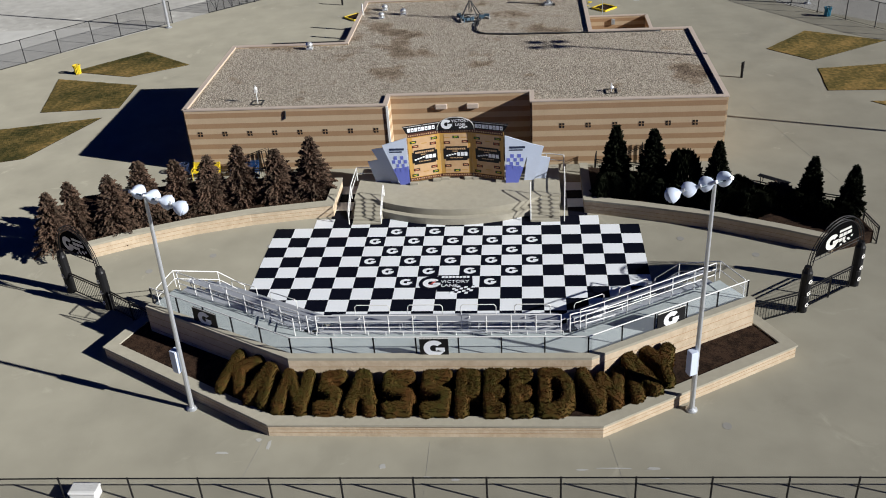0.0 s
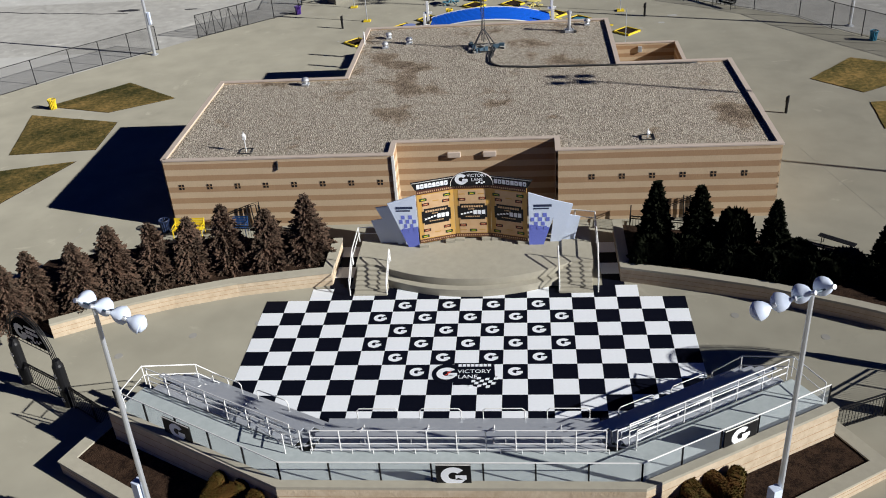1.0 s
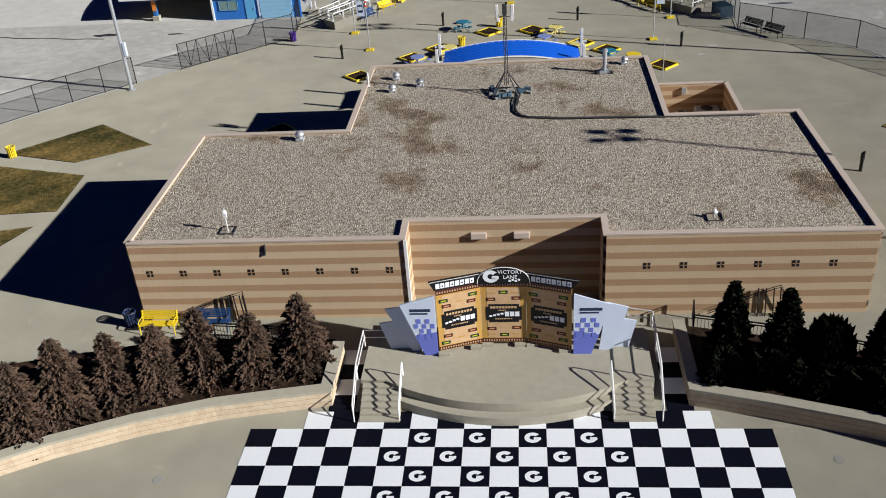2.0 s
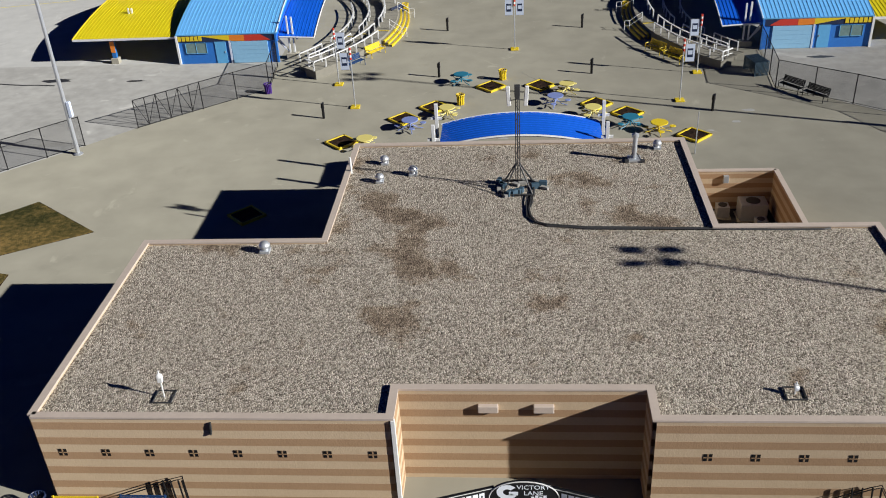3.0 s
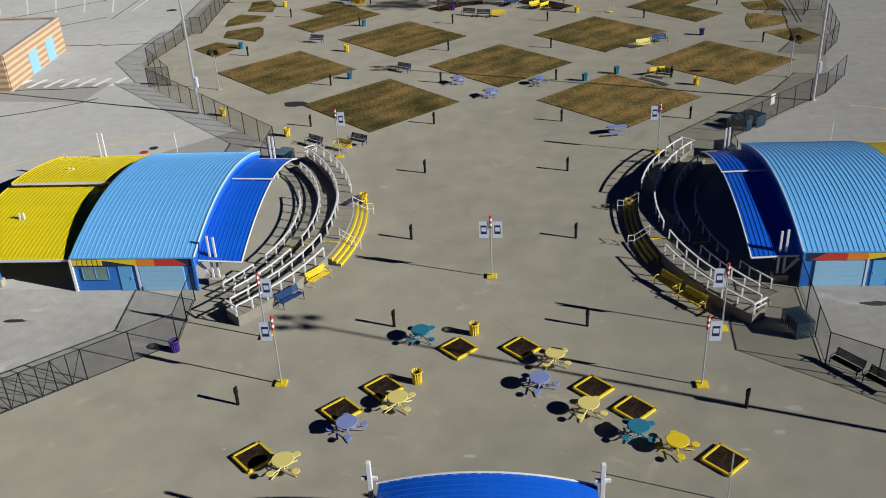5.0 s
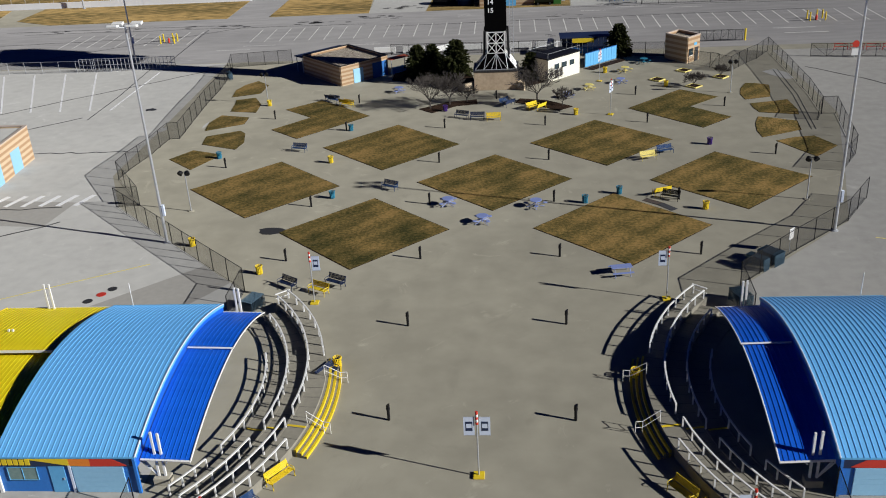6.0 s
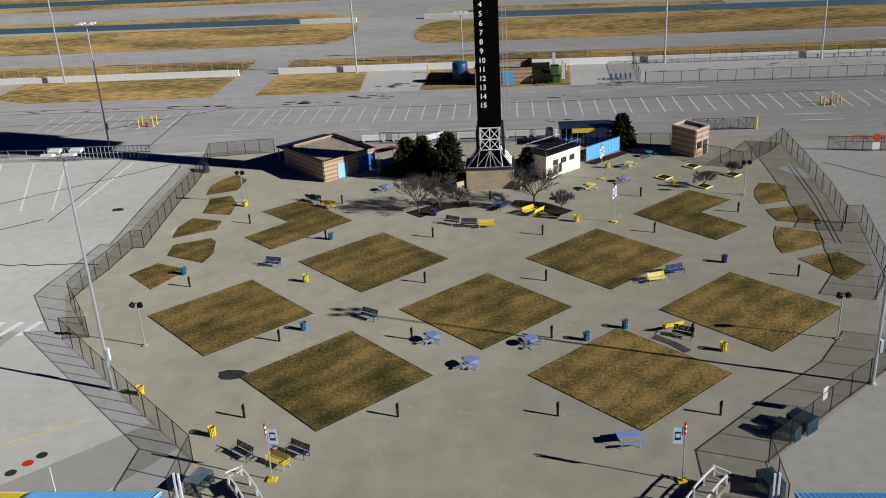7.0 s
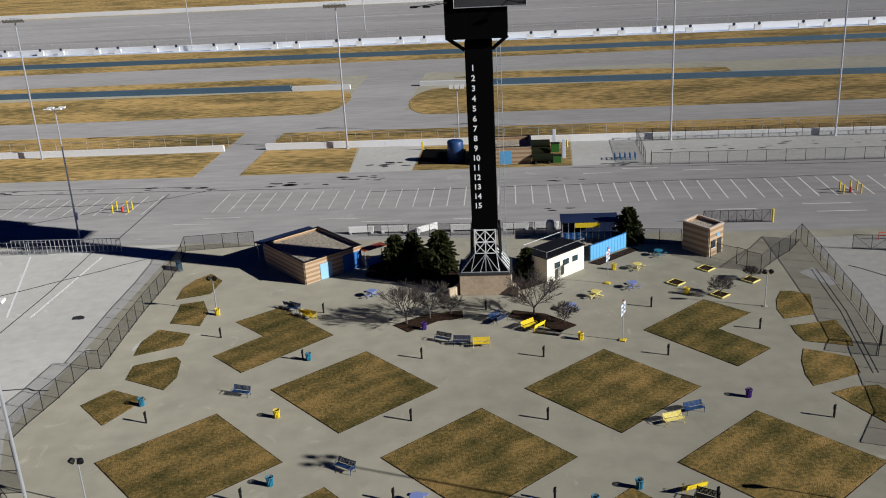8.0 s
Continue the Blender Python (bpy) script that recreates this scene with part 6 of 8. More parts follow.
def sport_heads(p, h, n, size, mat_=None, tilt=55, spread=0.75, shift=0.0, fan=0.0):
    prof = [(0.03, 0), (0.09, 0.02), (0.13, 0.12), (0.36, 0.34), (0.47, 0.56), (0.5, 0.74), (0.5, 0.8), (0.46, 0.8)]
    for i in range(n):
        x = (i - (n - 1) / 2) * spread
        hd = part("lamp_head", lathe([(a * size, b * size) for a, b in prof], 16), mat_ or WHITE, p, "bell-shaped floodlight head", True, at=pose(x + shift, -0.06, h + 0.12, tilt - 180, 0, fan * (i if fan < 0 else n - 1 - i)))
        part("lens", lathe([(0.47 * size, 0.79 * size), (0.36 * size, 0.96 * size), (0.14 * size, 1.08 * size), (0.02, 1.1 * size)], 16), mat_ or WHITE, hd, "bowed frosted lens", True)
        part("ballast_can", lathe([(0.12 * size, -0.16 * size), (0.13 * size, -0.02 * size), (0.1 * size, 0.04 * size)], 10), STEEL, hd)
        part("yoke", box(-0.05, 0.05, -0.05, 0.05, -0.05, 0.1), STEEL, hd)


for x, s in ((-10.54, -1), (11.3, 1)):
    p = flood_pole(x, 22.1, 10.75, 4, "tall grey sports light pole with four round heads", 0.115, STEEL, turn=s * 26, shift=-s * 0.42)
    sport_heads(p, 10.75, 4, 0.6, PANEL_PALE, 62, 0.7, -s * 0.4, s * 20.0)
    p.matrix_basis = p.matrix_basis @ pose(0, 0, 0, 0, 2.2 if s < 0 else 0, 0)
    part("control_box", box(-0.42, -0.08, -0.22, 0.12, 2.1, 3.25, 0.02), PANEL_PALE, p, "pale grey control box on the pole")
for x, y, h in ((-31.0, 132.7, 20.6), (30.95, 132.6, 20.6), (-30.5, 78.6, 20.0), (30.6, 78.9, 20.0), (40.0, 46.4, 20.0), (-62.9, 208.7, 19.6)):
    p = flood_pole(x, y, h, 3, "tall grey parking lot light pole", 0.15, STEEL)
    for i, j in ((-1, -1), (1, -1), (-1, 1), (1, 1)):
        part("lamp_head", box(-0.5, 0.5, -0.28, 0.28, 0, 0.22, 0.05), WHITE, p, "boxy light head", at=pose(i * 0.85, j * 0.6, h + 0.02, j * 10, 0, 0))
        part("head_arm", tube((0, 0, h - 0.1), (i * 0.8, j * 0.55, h + 0.05), 0.04, n=6), STEEL, p)
    part("control_box", box(0.13, 0.36, -0.15, 0.15, 2.8, 3.9, 0.02), PANEL_PALE, p)
for x, y, h in ((-94.4, 260.4, 28.6), (-30.4, 260.8, 28.6), (33.5, 259.3, 34), (64.3, 258.5, 34), (-120, 433, 32), (-5, 431, 32), (55, 429, 34), (-60, 480, 26)):
    p = flood_pole(x, y, h, 4, "very tall grey trackside floodlight pole", 0.21, STEEL, group="trackside poles")
    for i in range(6):
        part("lamp_head", lathe([(0.1, 0), (0.4, 0.25), (0.45, 0.5)], 10), STEEL, p, at=pose((i - 2.5) * 0.75, -0.3, h - 0.2, 130, 0, 0))
p = flood_pole(-8.2, 267.1, 10.8, 3, "mid-height trackside pole with square heads", 0.16, STEEL, group="trackside poles")
for i in range(3):
    part("lamp_head", box(-0.4, 0.4, -0.3, 0.3, 0, 0.7), WHITE, p, at=at((i - 1) * 1.1, -0.2, 10.3))
for x, y in ((-31.1, 140.4), (30.6, 140.1), (-32.4, 179.3), (31.1, 177.7)):
    p = thing("plaza_lamp", "slim grey lamp post with twin black floodlights", "lamp post", at(x, y), group="plaza lamps")
    part("pole", tube((0, 0, 0), (0, 0, 4.3), 0.07, 0.055), STEEL, p)
    part("footing", lathe([(0.3, 0), (0.3, 0.06), (0.2, 0.08)]), PALE_CONC, p)
    for s in (-1, 1):
        hd = part("lamp_head", lathe([(0.08, 0), (0.22, 0.08), (0.27, 0.3), (0.27, 0.42)], 12), BLACK, p, "black floodlight head", at=pose(s * 0.28, -0.05, 4.4, 120, 0, s * 20))
    part("bracket", tube((-0.3, 0, 4.3), (0.3, 0, 4.3), 0.03, n=5), BLACK, p)


# ---- bollards ----
bo = thing("bollard", "black cylindrical bollard light with a sloping top", "bollard", at(6.06, 92.1), group="bollards")
part("shaft", tube((0, 0, 0), (0, 0, 0.98), 0.10, n=12), BLACK, bo)
part("louvre", lathe([(0.11, 0.8), (0.13, 0.82), (0.13, 0.86), (0.11, 0.88), (0.13, 0.9), (0.13, 0.94)], 12), BLACK, bo)
bm = tube((0, 0, 0.96), (0, 0, 1.2), 0.12, 0.12, 12)
for v in bm.verts:
    if v.co.z > 1.1:
        v.co.z += v.co.x * 0.7
part("cap", bm, BLACK, bo)
BOL = [(-6.06, 92.1), (-14.05, 84.1), (14.0, 84.0), (-6.1, 104.0), (6.06, 103.9), (-6.1, 116.3), (6.1, 116.3)]
for y, xs in ((128.2, (-18.4, -6.2, 6.15, 18.35)), (140.9, (-18.6, -6.4, 6.15, 18.45)), (153.2, (-31.1, -6.3, 6.05, 30.9)), (165.8, (-19.0, -6.5, 6.05, 18.6)), (178.1, (-19.2, -0.2, 18.6)), (171.7, (-29.6, 29.1)), (60.6, (21.0,))):
    BOL += [(x, y) for x in xs]
for x, y in BOL:
    copy_thing(bo, at(x, y))


# ---- tables, benches, bins ----
def picnic_table(m, paint, word):
    t = thing("picnic_table", "round %s metal picnic table with attached seats" % word, "picnic table", m, group="picnic tables")
    part("tabletop", lathe([(0.56, 0.72), (0.60, 0.735), (0.60, 0.765), (0.57, 0.78)], 20), paint, t)
    part("column", tube((0, 0, 0.1), (0, 0, 0.73), 0.05), paint, t)
    for k in range(4):
        a = k * math.tau / 4 + 0.3
        c, s = math.cos(a), math.sin(a)
        part("leg", pipe([(0.05 * c, 0.05 * s, 0.5), (0.45 * c, 0.45 * s, 0.16), (0.9 * c, 0.9 * s, 0.05)], 0.03), paint, t)
        part("arm", pipe([(0.1 * c, 0.1 * s, 0.3), (0.8 * c, 0.8 * s, 0.3), (0.92 * c, 0.92 * s, 0.43)], 0.025), paint, t)
        part("seat", lathe([(0.19, 0.43), (0.22, 0.44), (0.22, 0.465), (0.19, 0.475)], 12), paint, t, at=at(0.92 * c, 0.92 * s))
    return t


TAB = {}
for word, paint in (("blue", PERI), ("pale yellow", PALE_YELLOW), ("teal", TEAL), ("yellow", YELLOW)):
    TAB[word] = (paint, word)
for x, y, w in ((-4.2, 90.6, "teal"), (3.9, 88.1, "pale yellow"), (2.95, 85.7, "blue"), (5.5, 83.4, "pale yellow"), (7.95, 81.5, "teal"), (9.75, 80.4, "yellow"),
                (-4.9, 83.9, "pale yellow"), (-7.4, 81.7, "blue"), (-10.2, 78.7, "pale yellow"),
                (-4.5, 140.5, "blue"), (-0.9, 135.9, "blue"), (4.3, 139.6, "blue"), (-14.2, 182.9, "blue"), (9.4, 177.6, "blue"), (12.6, 181.3, "pale yellow"), (17.2, 183.9, "blue"), (18.5, 190.1, "pale yellow"), (21.8, 194.8, "teal")):
    picnic_table(at(x, y, 0, (x * 37 + y * 11) % 90), *TAB[w])
rect = thing("rectangular_table", "faded blue rectangular metal picnic table", "picnic table", at(11.1, 124.6, 0, 10), group="picnic tables")
part("tabletop", box(-0.9, 0.9, -0.38, 0.38, 0.72, 0.76, 0.012), PERI, rect)
for s in (-1, 1):
    part("seat", box(-0.9, 0.9, s * 0.72 - 0.14, s * 0.72 + 0.14, 0.43, 0.46, 0.01), PERI, rect)
    part("leg_frame", pipe([(s * 0.65, -0.75, 0.02), (s * 0.65, -0.3, 0.72), (s * 0.65, 0.3, 0.72), (s * 0.65, 0.75, 0.02)], 0.03), PERI, rect)


def bench(m, paint, word):
    b = thing("bench", "%s slatted metal park bench" % word, "bench", m, group="park benches")
    for i in range(5):
        part("seat_slat", box(-0.92, 0.92, -0.25 + i * 0.1, -0.17 + i * 0.1, 0.43, 0.455), paint, b)
    for i in range(5):
        part("back_slat", box(-0.92, 0.92, 0.27 + i * 0.03, 0.295 + i * 0.03, 0.5 + i * 0.09, 0.58 + i * 0.09), paint, b)
    for s in (-0.86, 0.86):
        part("side_frame", pipe([(s, -0.32, 0.0), (s, -0.27, 0.44), (s, 0.24, 0.44), (s, 0.42, 0.96)], 0.028), paint, b)
        part("armrest", pipe([(s, -0.3, 0.05), (s, -0.34, 0.62), (s, -0.2, 0.68), (s, 0.32, 0.66)], 0.025), paint, b)
        part("back_leg", tube((s, 0.24, 0.44), (s, 0.32, 0.0), 0.028, n=6), paint, b)


for x, y, a, paint, word in ((-16.7, 45.2, 0, YELLOW, "yellow"), (-14.1, 45.3, 0, BENCH_BLUE, "dark blue"), (-11.9, 97.8, 55, YELLOW, "yellow"), (-13.3, 95.0, 52, BENCH_BLUE, "dark blue"),
                             (11.6, 96.6, -55, YELLOW, "yellow"), (12.85, 94.5, -52, YELLOW, "yellow"), (20.25, 87.45, -52, BLACK, "black"), (21.55, 85.75, -52, BLACK, "black"),
                             (-17.1, 123.0, -35, NAVY, "dark"), (-14.2, 121.9, -30, YELLOW, "yellow"), (-13.0, 123.2, -30, NAVY, "dark"), (-11.0, 109.0, 60, NAVY, "dark"),
                             (-11.0, 145.2, -30, BENCH_BLUE, "dark blue"), (16.95, 142.15, 202, YELLOW, "yellow"), (17.6, 140.75, -28, BLACK, "black"), (17.0, 152.4, 20, PALE_YELLOW, "pale yellow"), (19.1, 154.3, 20, BENCH_BLUE, "dark blue"),
                             (-23.5, 158.3, -15, BENCH_BLUE, "dark blue"), (-23.4, 179.6, 150, NAVY, "dark"), (-23.0, 178.9, 330, BENCH_BLUE, "dark blue"), (-21.0, 177.2, 150, YELLOW, "yellow"), (-20.6, 176.5, 330, YELLOW, "yellow"),
                             (-4.6, 169.8, -25, NAVY, "dark"), (-2.5, 168.9, -4, NAVY, "dark"), (-0.4, 168.4, 4, YELLOW, "yellow"), (4.7, 172.8, 40, YELLOW, "yellow"), (5.6, 172.5, 230, YELLOW, "yellow"), (1.1, 175.2, 50, BENCH_BLUE, "dark blue"), (1.5, 174.6, 230, NAVY, "dark")):
    bench(at(x, y, 0, a), paint, word)


for x, y, a, w, m_, lab in ((15.78, 140.3, -42, 1.85, RUST_MAT, "flat brownish rubber mat on the pavement"), (17.05, 138.92, -54, 2.0, GREY_MAT, "flat dark grey rubber mat on the pavement")):
    mt = thing("ground_mat", lab, "mat", at(x, y, 0, a), group="ground mats")
    part("sheet", box(-w / 2, w / 2, -0.4, 0.4, 0.0, 0.022, 0.006), m_, mt)
    for e in (-1, 1):
        part("edge_strip", box(-w / 2, w / 2, e * 0.38 - 0.02, e * 0.38 + 0.02, 0.022, 0.03), RUBBER, mt)

slab = thing("flat_bench", "backless black slatted bench behind the picket railing", "bench", at(19.28, 42.53, 0, -39))
for i in range(3):
    part("seat_slat", box(-0.98, 0.98, -0.19 + i * 0.13, -0.07 + i * 0.13, 0.43, 0.47, 0.006), BLACK, slab)
for e in (-0.75, 0.75):
    part("leg", pipe([(e, -0.17, 0.0), (e, -0.17, 0.41), (e, 0.17, 0.41), (e, 0.17, 0.0)], 0.025), BLACK, slab)


def bin_(x, y, paint, word):
    b = thing("litter_bin", "%s slatted metal litter bin" % word, "litter bin", at(x, y) @ Matrix.Diagonal((0.85, 0.85, 0.82, 1)), group="litter bins")
    part("liner", lathe([(0.24, 0.04), (0.26, 0.8), (0.2, 0.8)], 12), RUBBER, b)
    n = 14
    for i in range(n):
        a = i * math.tau / n
        part("slat", pipe([(0.27 * math.cos(a), 0.27 * math.sin(a), 0.03), (0.28 * math.cos(a), 0.28 * math.sin(a), 0.7), (0.36 * math.cos(a), 0.36 * math.sin(a), 0.98)], 0.055, 4), paint, b)
    part("rim", pipe([(0.36 * math.cos(i * math.tau / 16), 0.36 * math.sin(i * math.tau / 16), 0.98) for i in range(17)], 0.03), paint, b)


for x, y, paint, word in ((-0.95, 91.2, YELLOW, "yellow"), (-4.05, 86.2, YELLOW, "yellow"), (-19.4, 89.4, PURPLE, "purple"), (-20.2, 125.7, YELLOW, "yellow"), (-28.2, 131.8, YELLOW, "yellow"),
                          (20.6, 138.2, YELLOW, "yellow"), (12.8, 142.6, TEAL, "teal"), (9.2, 140.4, TEAL, "teal"), (-16.8, 143.1, TEAL, "teal"), (-18.9, 154.0, YELLOW, "yellow"), (-32.8, 156.5, TEAL, "teal"),
                          (-31.9, 178.1, YELLOW, "yellow"), (-18.4, 165.8, TEAL, "teal"), (10.1, 169.8, YELLOW, "yellow"), (24.5, 157.0, PURPLE, "purple"), (23.2, 181.7, YELLOW, "yellow"), (15.6, 190.1, YELLOW, "yellow"),
                          (-34.5, 66.1, YELLOW, "yellow"), (-18.3, 45.7, NAVY, "dark blue"), (-10.6, 110.5, YELLOW, "yellow"), (10.4, 108.7, YELLOW, "yellow"), (31.3, 75.0, TEAL, "teal"), (-6.9, 173.0, PURPLE, "purple")):
    bin_(x, y, paint, word)


def rack(x, y, a, n=12):
    r = thing("barricade_stack", "stack of dark blue-grey steel crowd barriers", "barricade", at(x, y, 0, a), group="barrier stacks")
    for i in range(n):
        part("barrier", pipe([(i * 0.1, -0.9, 0.0), (i * 0.1, -0.9, 1.1), (i * 0.1, 0.9, 1.1), (i * 0.1, 0.9, 0.0)], 0.03), STACK, r)
        for k in range(9):
            part("bar", tube((i * 0.1, -0.8 + k * 0.2, 0.15), (i * 0.1, -0.8 + k * 0.2, 1.1), 0.02, n=4), STACK, r)


rack(18.1, 91.4, 15)
rack(-19.6, 119.4, -20)
rack(19.2, 119.0, 15)
rack(23.3, 126.0, 42, 14)
rack(22.2, 125.2, 42, 8)
rack(-42.2, 193.6, 30, 6)
wbd = thing("white_notice", "white notice board tied to the fence", "notice board", at(25.9, 128.4, 0, 45))
part("board", box(-0.35, 0.35, -0.03, 0.03, 1.2, 2.2), WHITE, wbd)
part("post", tube((0, 0.05, 0), (0, 0.05, 2.2), 0.03, n=6), STEEL, wbd)


# ---- flag signs ----
def sign_pole(x, y, single=0, turn=0):
    s = thing("banner_pole", "grey banner pole with pale printed flags on a yellow base", "banner pole", at(x, y, 0, turn), group="banner poles")
    part("pole", tube((0, 0, 0), (0, 0, 4.6), 0.05, n=8), STEEL, s)
    part("base", box(-0.33, 0.33, -0.33, 0.33, 0, 0.12, 0.02), YELLOW, s, "yellow square footing")
    for i in range(5):
        part("cap_band", tube((0, 0, 3.75 + i * 0.18), (0, 0, 3.92 + i * 0.18), 0.085, n=8), RED if i % 2 == 0 else WHITE, s)
    for sd in ((-1, 1) if not single else (single,)):
        b = part("banner", box(min(sd * 0.14, sd * 0.78), max(sd * 0.14, sd * 0.78), -0.015, 0.015, 3.0, 4.25), PANEL_PALE, s, "pale banner with a dark print")
        part("banner_print", box(min(sd * 0.26, sd * 0.66), max(sd * 0.26, sd * 0.66), -0.022, -0.016, 3.3, 3.95), NAVY, b)
        part("banner_patch", box(min(sd * 0.3, sd * 0.62), max(sd * 0.3, sd * 0.62), -0.026, -0.023, 3.5, 3.8), PANEL_PALE, b)
        for z in (2.98, 4.27):
            part("arm", tube((0, 0, z), (sd * 0.8, 0, z), 0.018, n=5), STEEL, b)


sign_pole(0, 98.35)
sign_pole(-11.98, 86.05, -1)
sign_pole(12.0, 86.0, 1)
sign_pole(-14.0, 90.9, 1)
sign_pole(14.2, 91.7, -1)
sign_pole(-14.2, 120.2, 1)
sign_pole(14.2, 120.1, -1)
sign_pole(14.45, 169.4, 0, 68)
sign_pole(14.4, 185.5, 0, 68)
solid("whip_post", tube((11.6, 76.9, 0), (11.6, 76.9, 2.9), 0.035, n=6), STEEL, "slim grey post with a small head", "post")


# ---- small square planters ----
def tree_pit(x, y):
    t = thing("square_planter", "low yellow-edged square planter filled with dark mulch", "planter", at(x, y, 0, 45), group="square planters")
    for k in range(4):
        part("kerb", box(-0.86, 0.86, -0.86, -0.73, 0, 0.16, 0.015), PALE_YELLOW if y > 180 else YELLOW, t, at=at(0, 0, 0, 90 * k))
    part("mulch", box(-0.73, 0.73, -0.73, 0.73, 0, 0.11), MULCH, t)


for x, y in ((-1.85, 89.55), (1.95, 89.6), (5.95, 85.6), (8.0, 83.75), (12.0, 79.7), (-8.05, 83.5), (-5.95, 85.6), (-12.0, 79.6), (-16.1, 69.2), (22.5, 185.2), (26.9, 189.7), (26.9, 181.2), (31.4, 185.6)):
    tree_pit(x, y)
# ---- entrance arches ----
def arch_gate(p, q, label):
    a = thing("entrance_arch", label, "arch", group="entrance arches")
    P, Q = Vector((*p, 0)), Vector((*q, 0))
    up, n, top = Vector((0, 0, 1)), 18, 2.52
    mid, half = (P + Q) / 2, (Q - P) / 2
    d = half.normalized()
    nr = Vector((d.y, -d.x, 0))
    ang = math.degrees(math.atan2(d.y, d.x))
    for c in (P, Q):
        po = part("pillar", lathe([(0.25, 0), (0.25, 0.9), (0.235, 0.93), (0.25, 0.96), (0.25, top - 0.3), (0.2, top - 0.2), (0.16, top)], 14), BLACK, a, "black padded pillar", at=Matrix.Translation(c))
        for i in range(3):
            bolt_mark(po, 0.24, 0.0, PAINT_WHITE, pose(nr.x * 0.256, nr.y * 0.256, 0.45 + 0.66 * i, 90, 0, ang))

    def bow(k, z0, rise):
        return [mid - half * k * math.cos(math.pi * i / n) + up * (z0 + rise * math.sin(math.pi * i / n)) for i in range(n + 1)]

    outer, inner = bow(1.0, top, 1.95), bow(0.9, top, 1.75)
    for line in (outer, inner):
        for e in (-0.07, 0.07):
            part("bow", pipe([tuple(v + nr * e) for v in line], 0.022), BLACK, a, "bent black steel tube")
    for i in range(1, n):
        part("rung", tube(tuple(outer[i]), tuple(inner[i]), 0.014, n=5), BLACK, a)
    for z in (top + 0.16, top + 0.34):
        part("chord", tube(tuple(mid - half * 0.88 + up * z), tuple(mid + half * 0.88 + up * z), 0.02, n=6), BLACK, a)
    for i in range(9):
        v = mid + half * (-0.8 + 0.2 * i)
        part("rung", tube(tuple(v + up * (top + 0.16)), tuple(v + up * (top + 0.34)), 0.012, n=5), BLACK, a)
    bm = bmesh.new()
    edge = bow(0.8, top + 0.37, 1.28)
    f1 = [bm.verts.new(v + nr * 0.03) for v in edge]
    f2 = [bm.verts.new(v - nr * 0.03) for v in edge]
    bm.faces.new(f1), bm.faces.new(f2[::-1])
    for i in range(n):
        bm.faces.new((f1[i], f1[i + 1], f2[i + 1], f2[i]))
    bm.faces.new((f1[n], f1[0], f2[0], f2[n]))
    bd = part("board", bm, TOWER_BLACK, a, "black half-round arch board with a white emblem")
    along = lambda u: (mid.x + nr.x * 0.045 + d.x * u, mid.y + nr.y * 0.045 + d.y * u)
    bolt_mark(bd, 0.82, 0.0, PAINT_WHITE, pose(*along(-0.5), top + 0.83, 90, 0, ang))
    for u0, u1, z0, z1 in ((-0.05, 0.8, 1.18, 1.3), (-0.02, 0.22, 0.9, 1.08), (0.27, 0.5, 0.9, 1.08), (0.55, 0.86, 0.92, 1.08), (-0.02, 0.2, 0.66, 0.82), (0.25, 0.45, 0.66, 0.82)):
        part("board_print", wall_strip([along(u0), along(u1)], 0.006, top + z0, top + z1), PAINT_WHITE, bd, "white lettering bar")
    for i in range(6):
        for r in range(2):
            u = 0.12 + 0.14 * i + 0.05 * r
            if (i + r) % 2 == 0:
                part("board_check", wall_strip([along(u), along(u + 0.13)], 0.006, top + 0.42 + 0.1 * r + 0.03 * i, top + 0.51 + 0.1 * r + 0.03 * i), PAINT_WHITE, bd)


arch_gate((-20.25, 31.68), (-17.45, 30.05), "black arched entrance gate with a white emblem")
arch_gate((17.65, 29.4), (20.75, 31.65), "black arched entrance gate with a white emblem")


def picket_rail(pts, h, label):
    """A black picket railing on square posts, following plan points."""
    r = thing("picket_railing", label, "railing", group="black railings")
    for z, t in ((h, 0.03), (h - 0.14, 0.018), (0.12, 0.022)):
        part("rail", wall_strip(pts, t, z - 0.03, z + 0.02), BLACK, r)
    bm = bmesh.new()
    for a, b in zip(pts, pts[1:]):
        n = max(1, round(math.dist(a, b) / 0.16))
        for i in range(n):
            x, y = a[0] + (b[0] - a[0]) * i / n, a[1] + (b[1] - a[1]) * i / n
            bm_box(bm, x - 0.009, x + 0.009, y - 0.009, y + 0.009, 0.12, h - 0.14)
        m = max(1, round(math.dist(a, b) / 1.9))
        for i in range(m + 1):
            x, y = a[0] + (b[0] - a[0]) * i / m, a[1] + (b[1] - a[1]) * i / m
            part("post", box(x - 0.03, x + 0.03, y - 0.03, y + 0.03, 0, h + 0.02), BLACK, r)
    part("pickets", bm, BLACK, r)


picket_rail([(8.73, 44.52), (12.8, 43.5), (16.4, 42.0), (19.8, 40.05), (22.6, 38.9), (23.1, 35.6)], 1.05, "black picket railing behind the conifer bed")
picket_rail([(-20.1, 31.6), (-17.7, 30.2)], 1.25, "low black picket gate under the entrance arch")
picket_rail([(17.95, 29.6), (20.45, 31.4)], 1.25, "low black picket gate under the entrance arch")
picket_rail([(-17.1, 29.8), (-14.4, 28.0)], 1.2, "low black picket fence beside the deck")
picket_rail([(17.35, 29.2), (15.0, 28.2)], 1.2, "low black picket fence beside the deck")
picket_rail([(8.73, 44.52), (8.9, 45.7)], 1.05, "short black picket railing beside the stage")
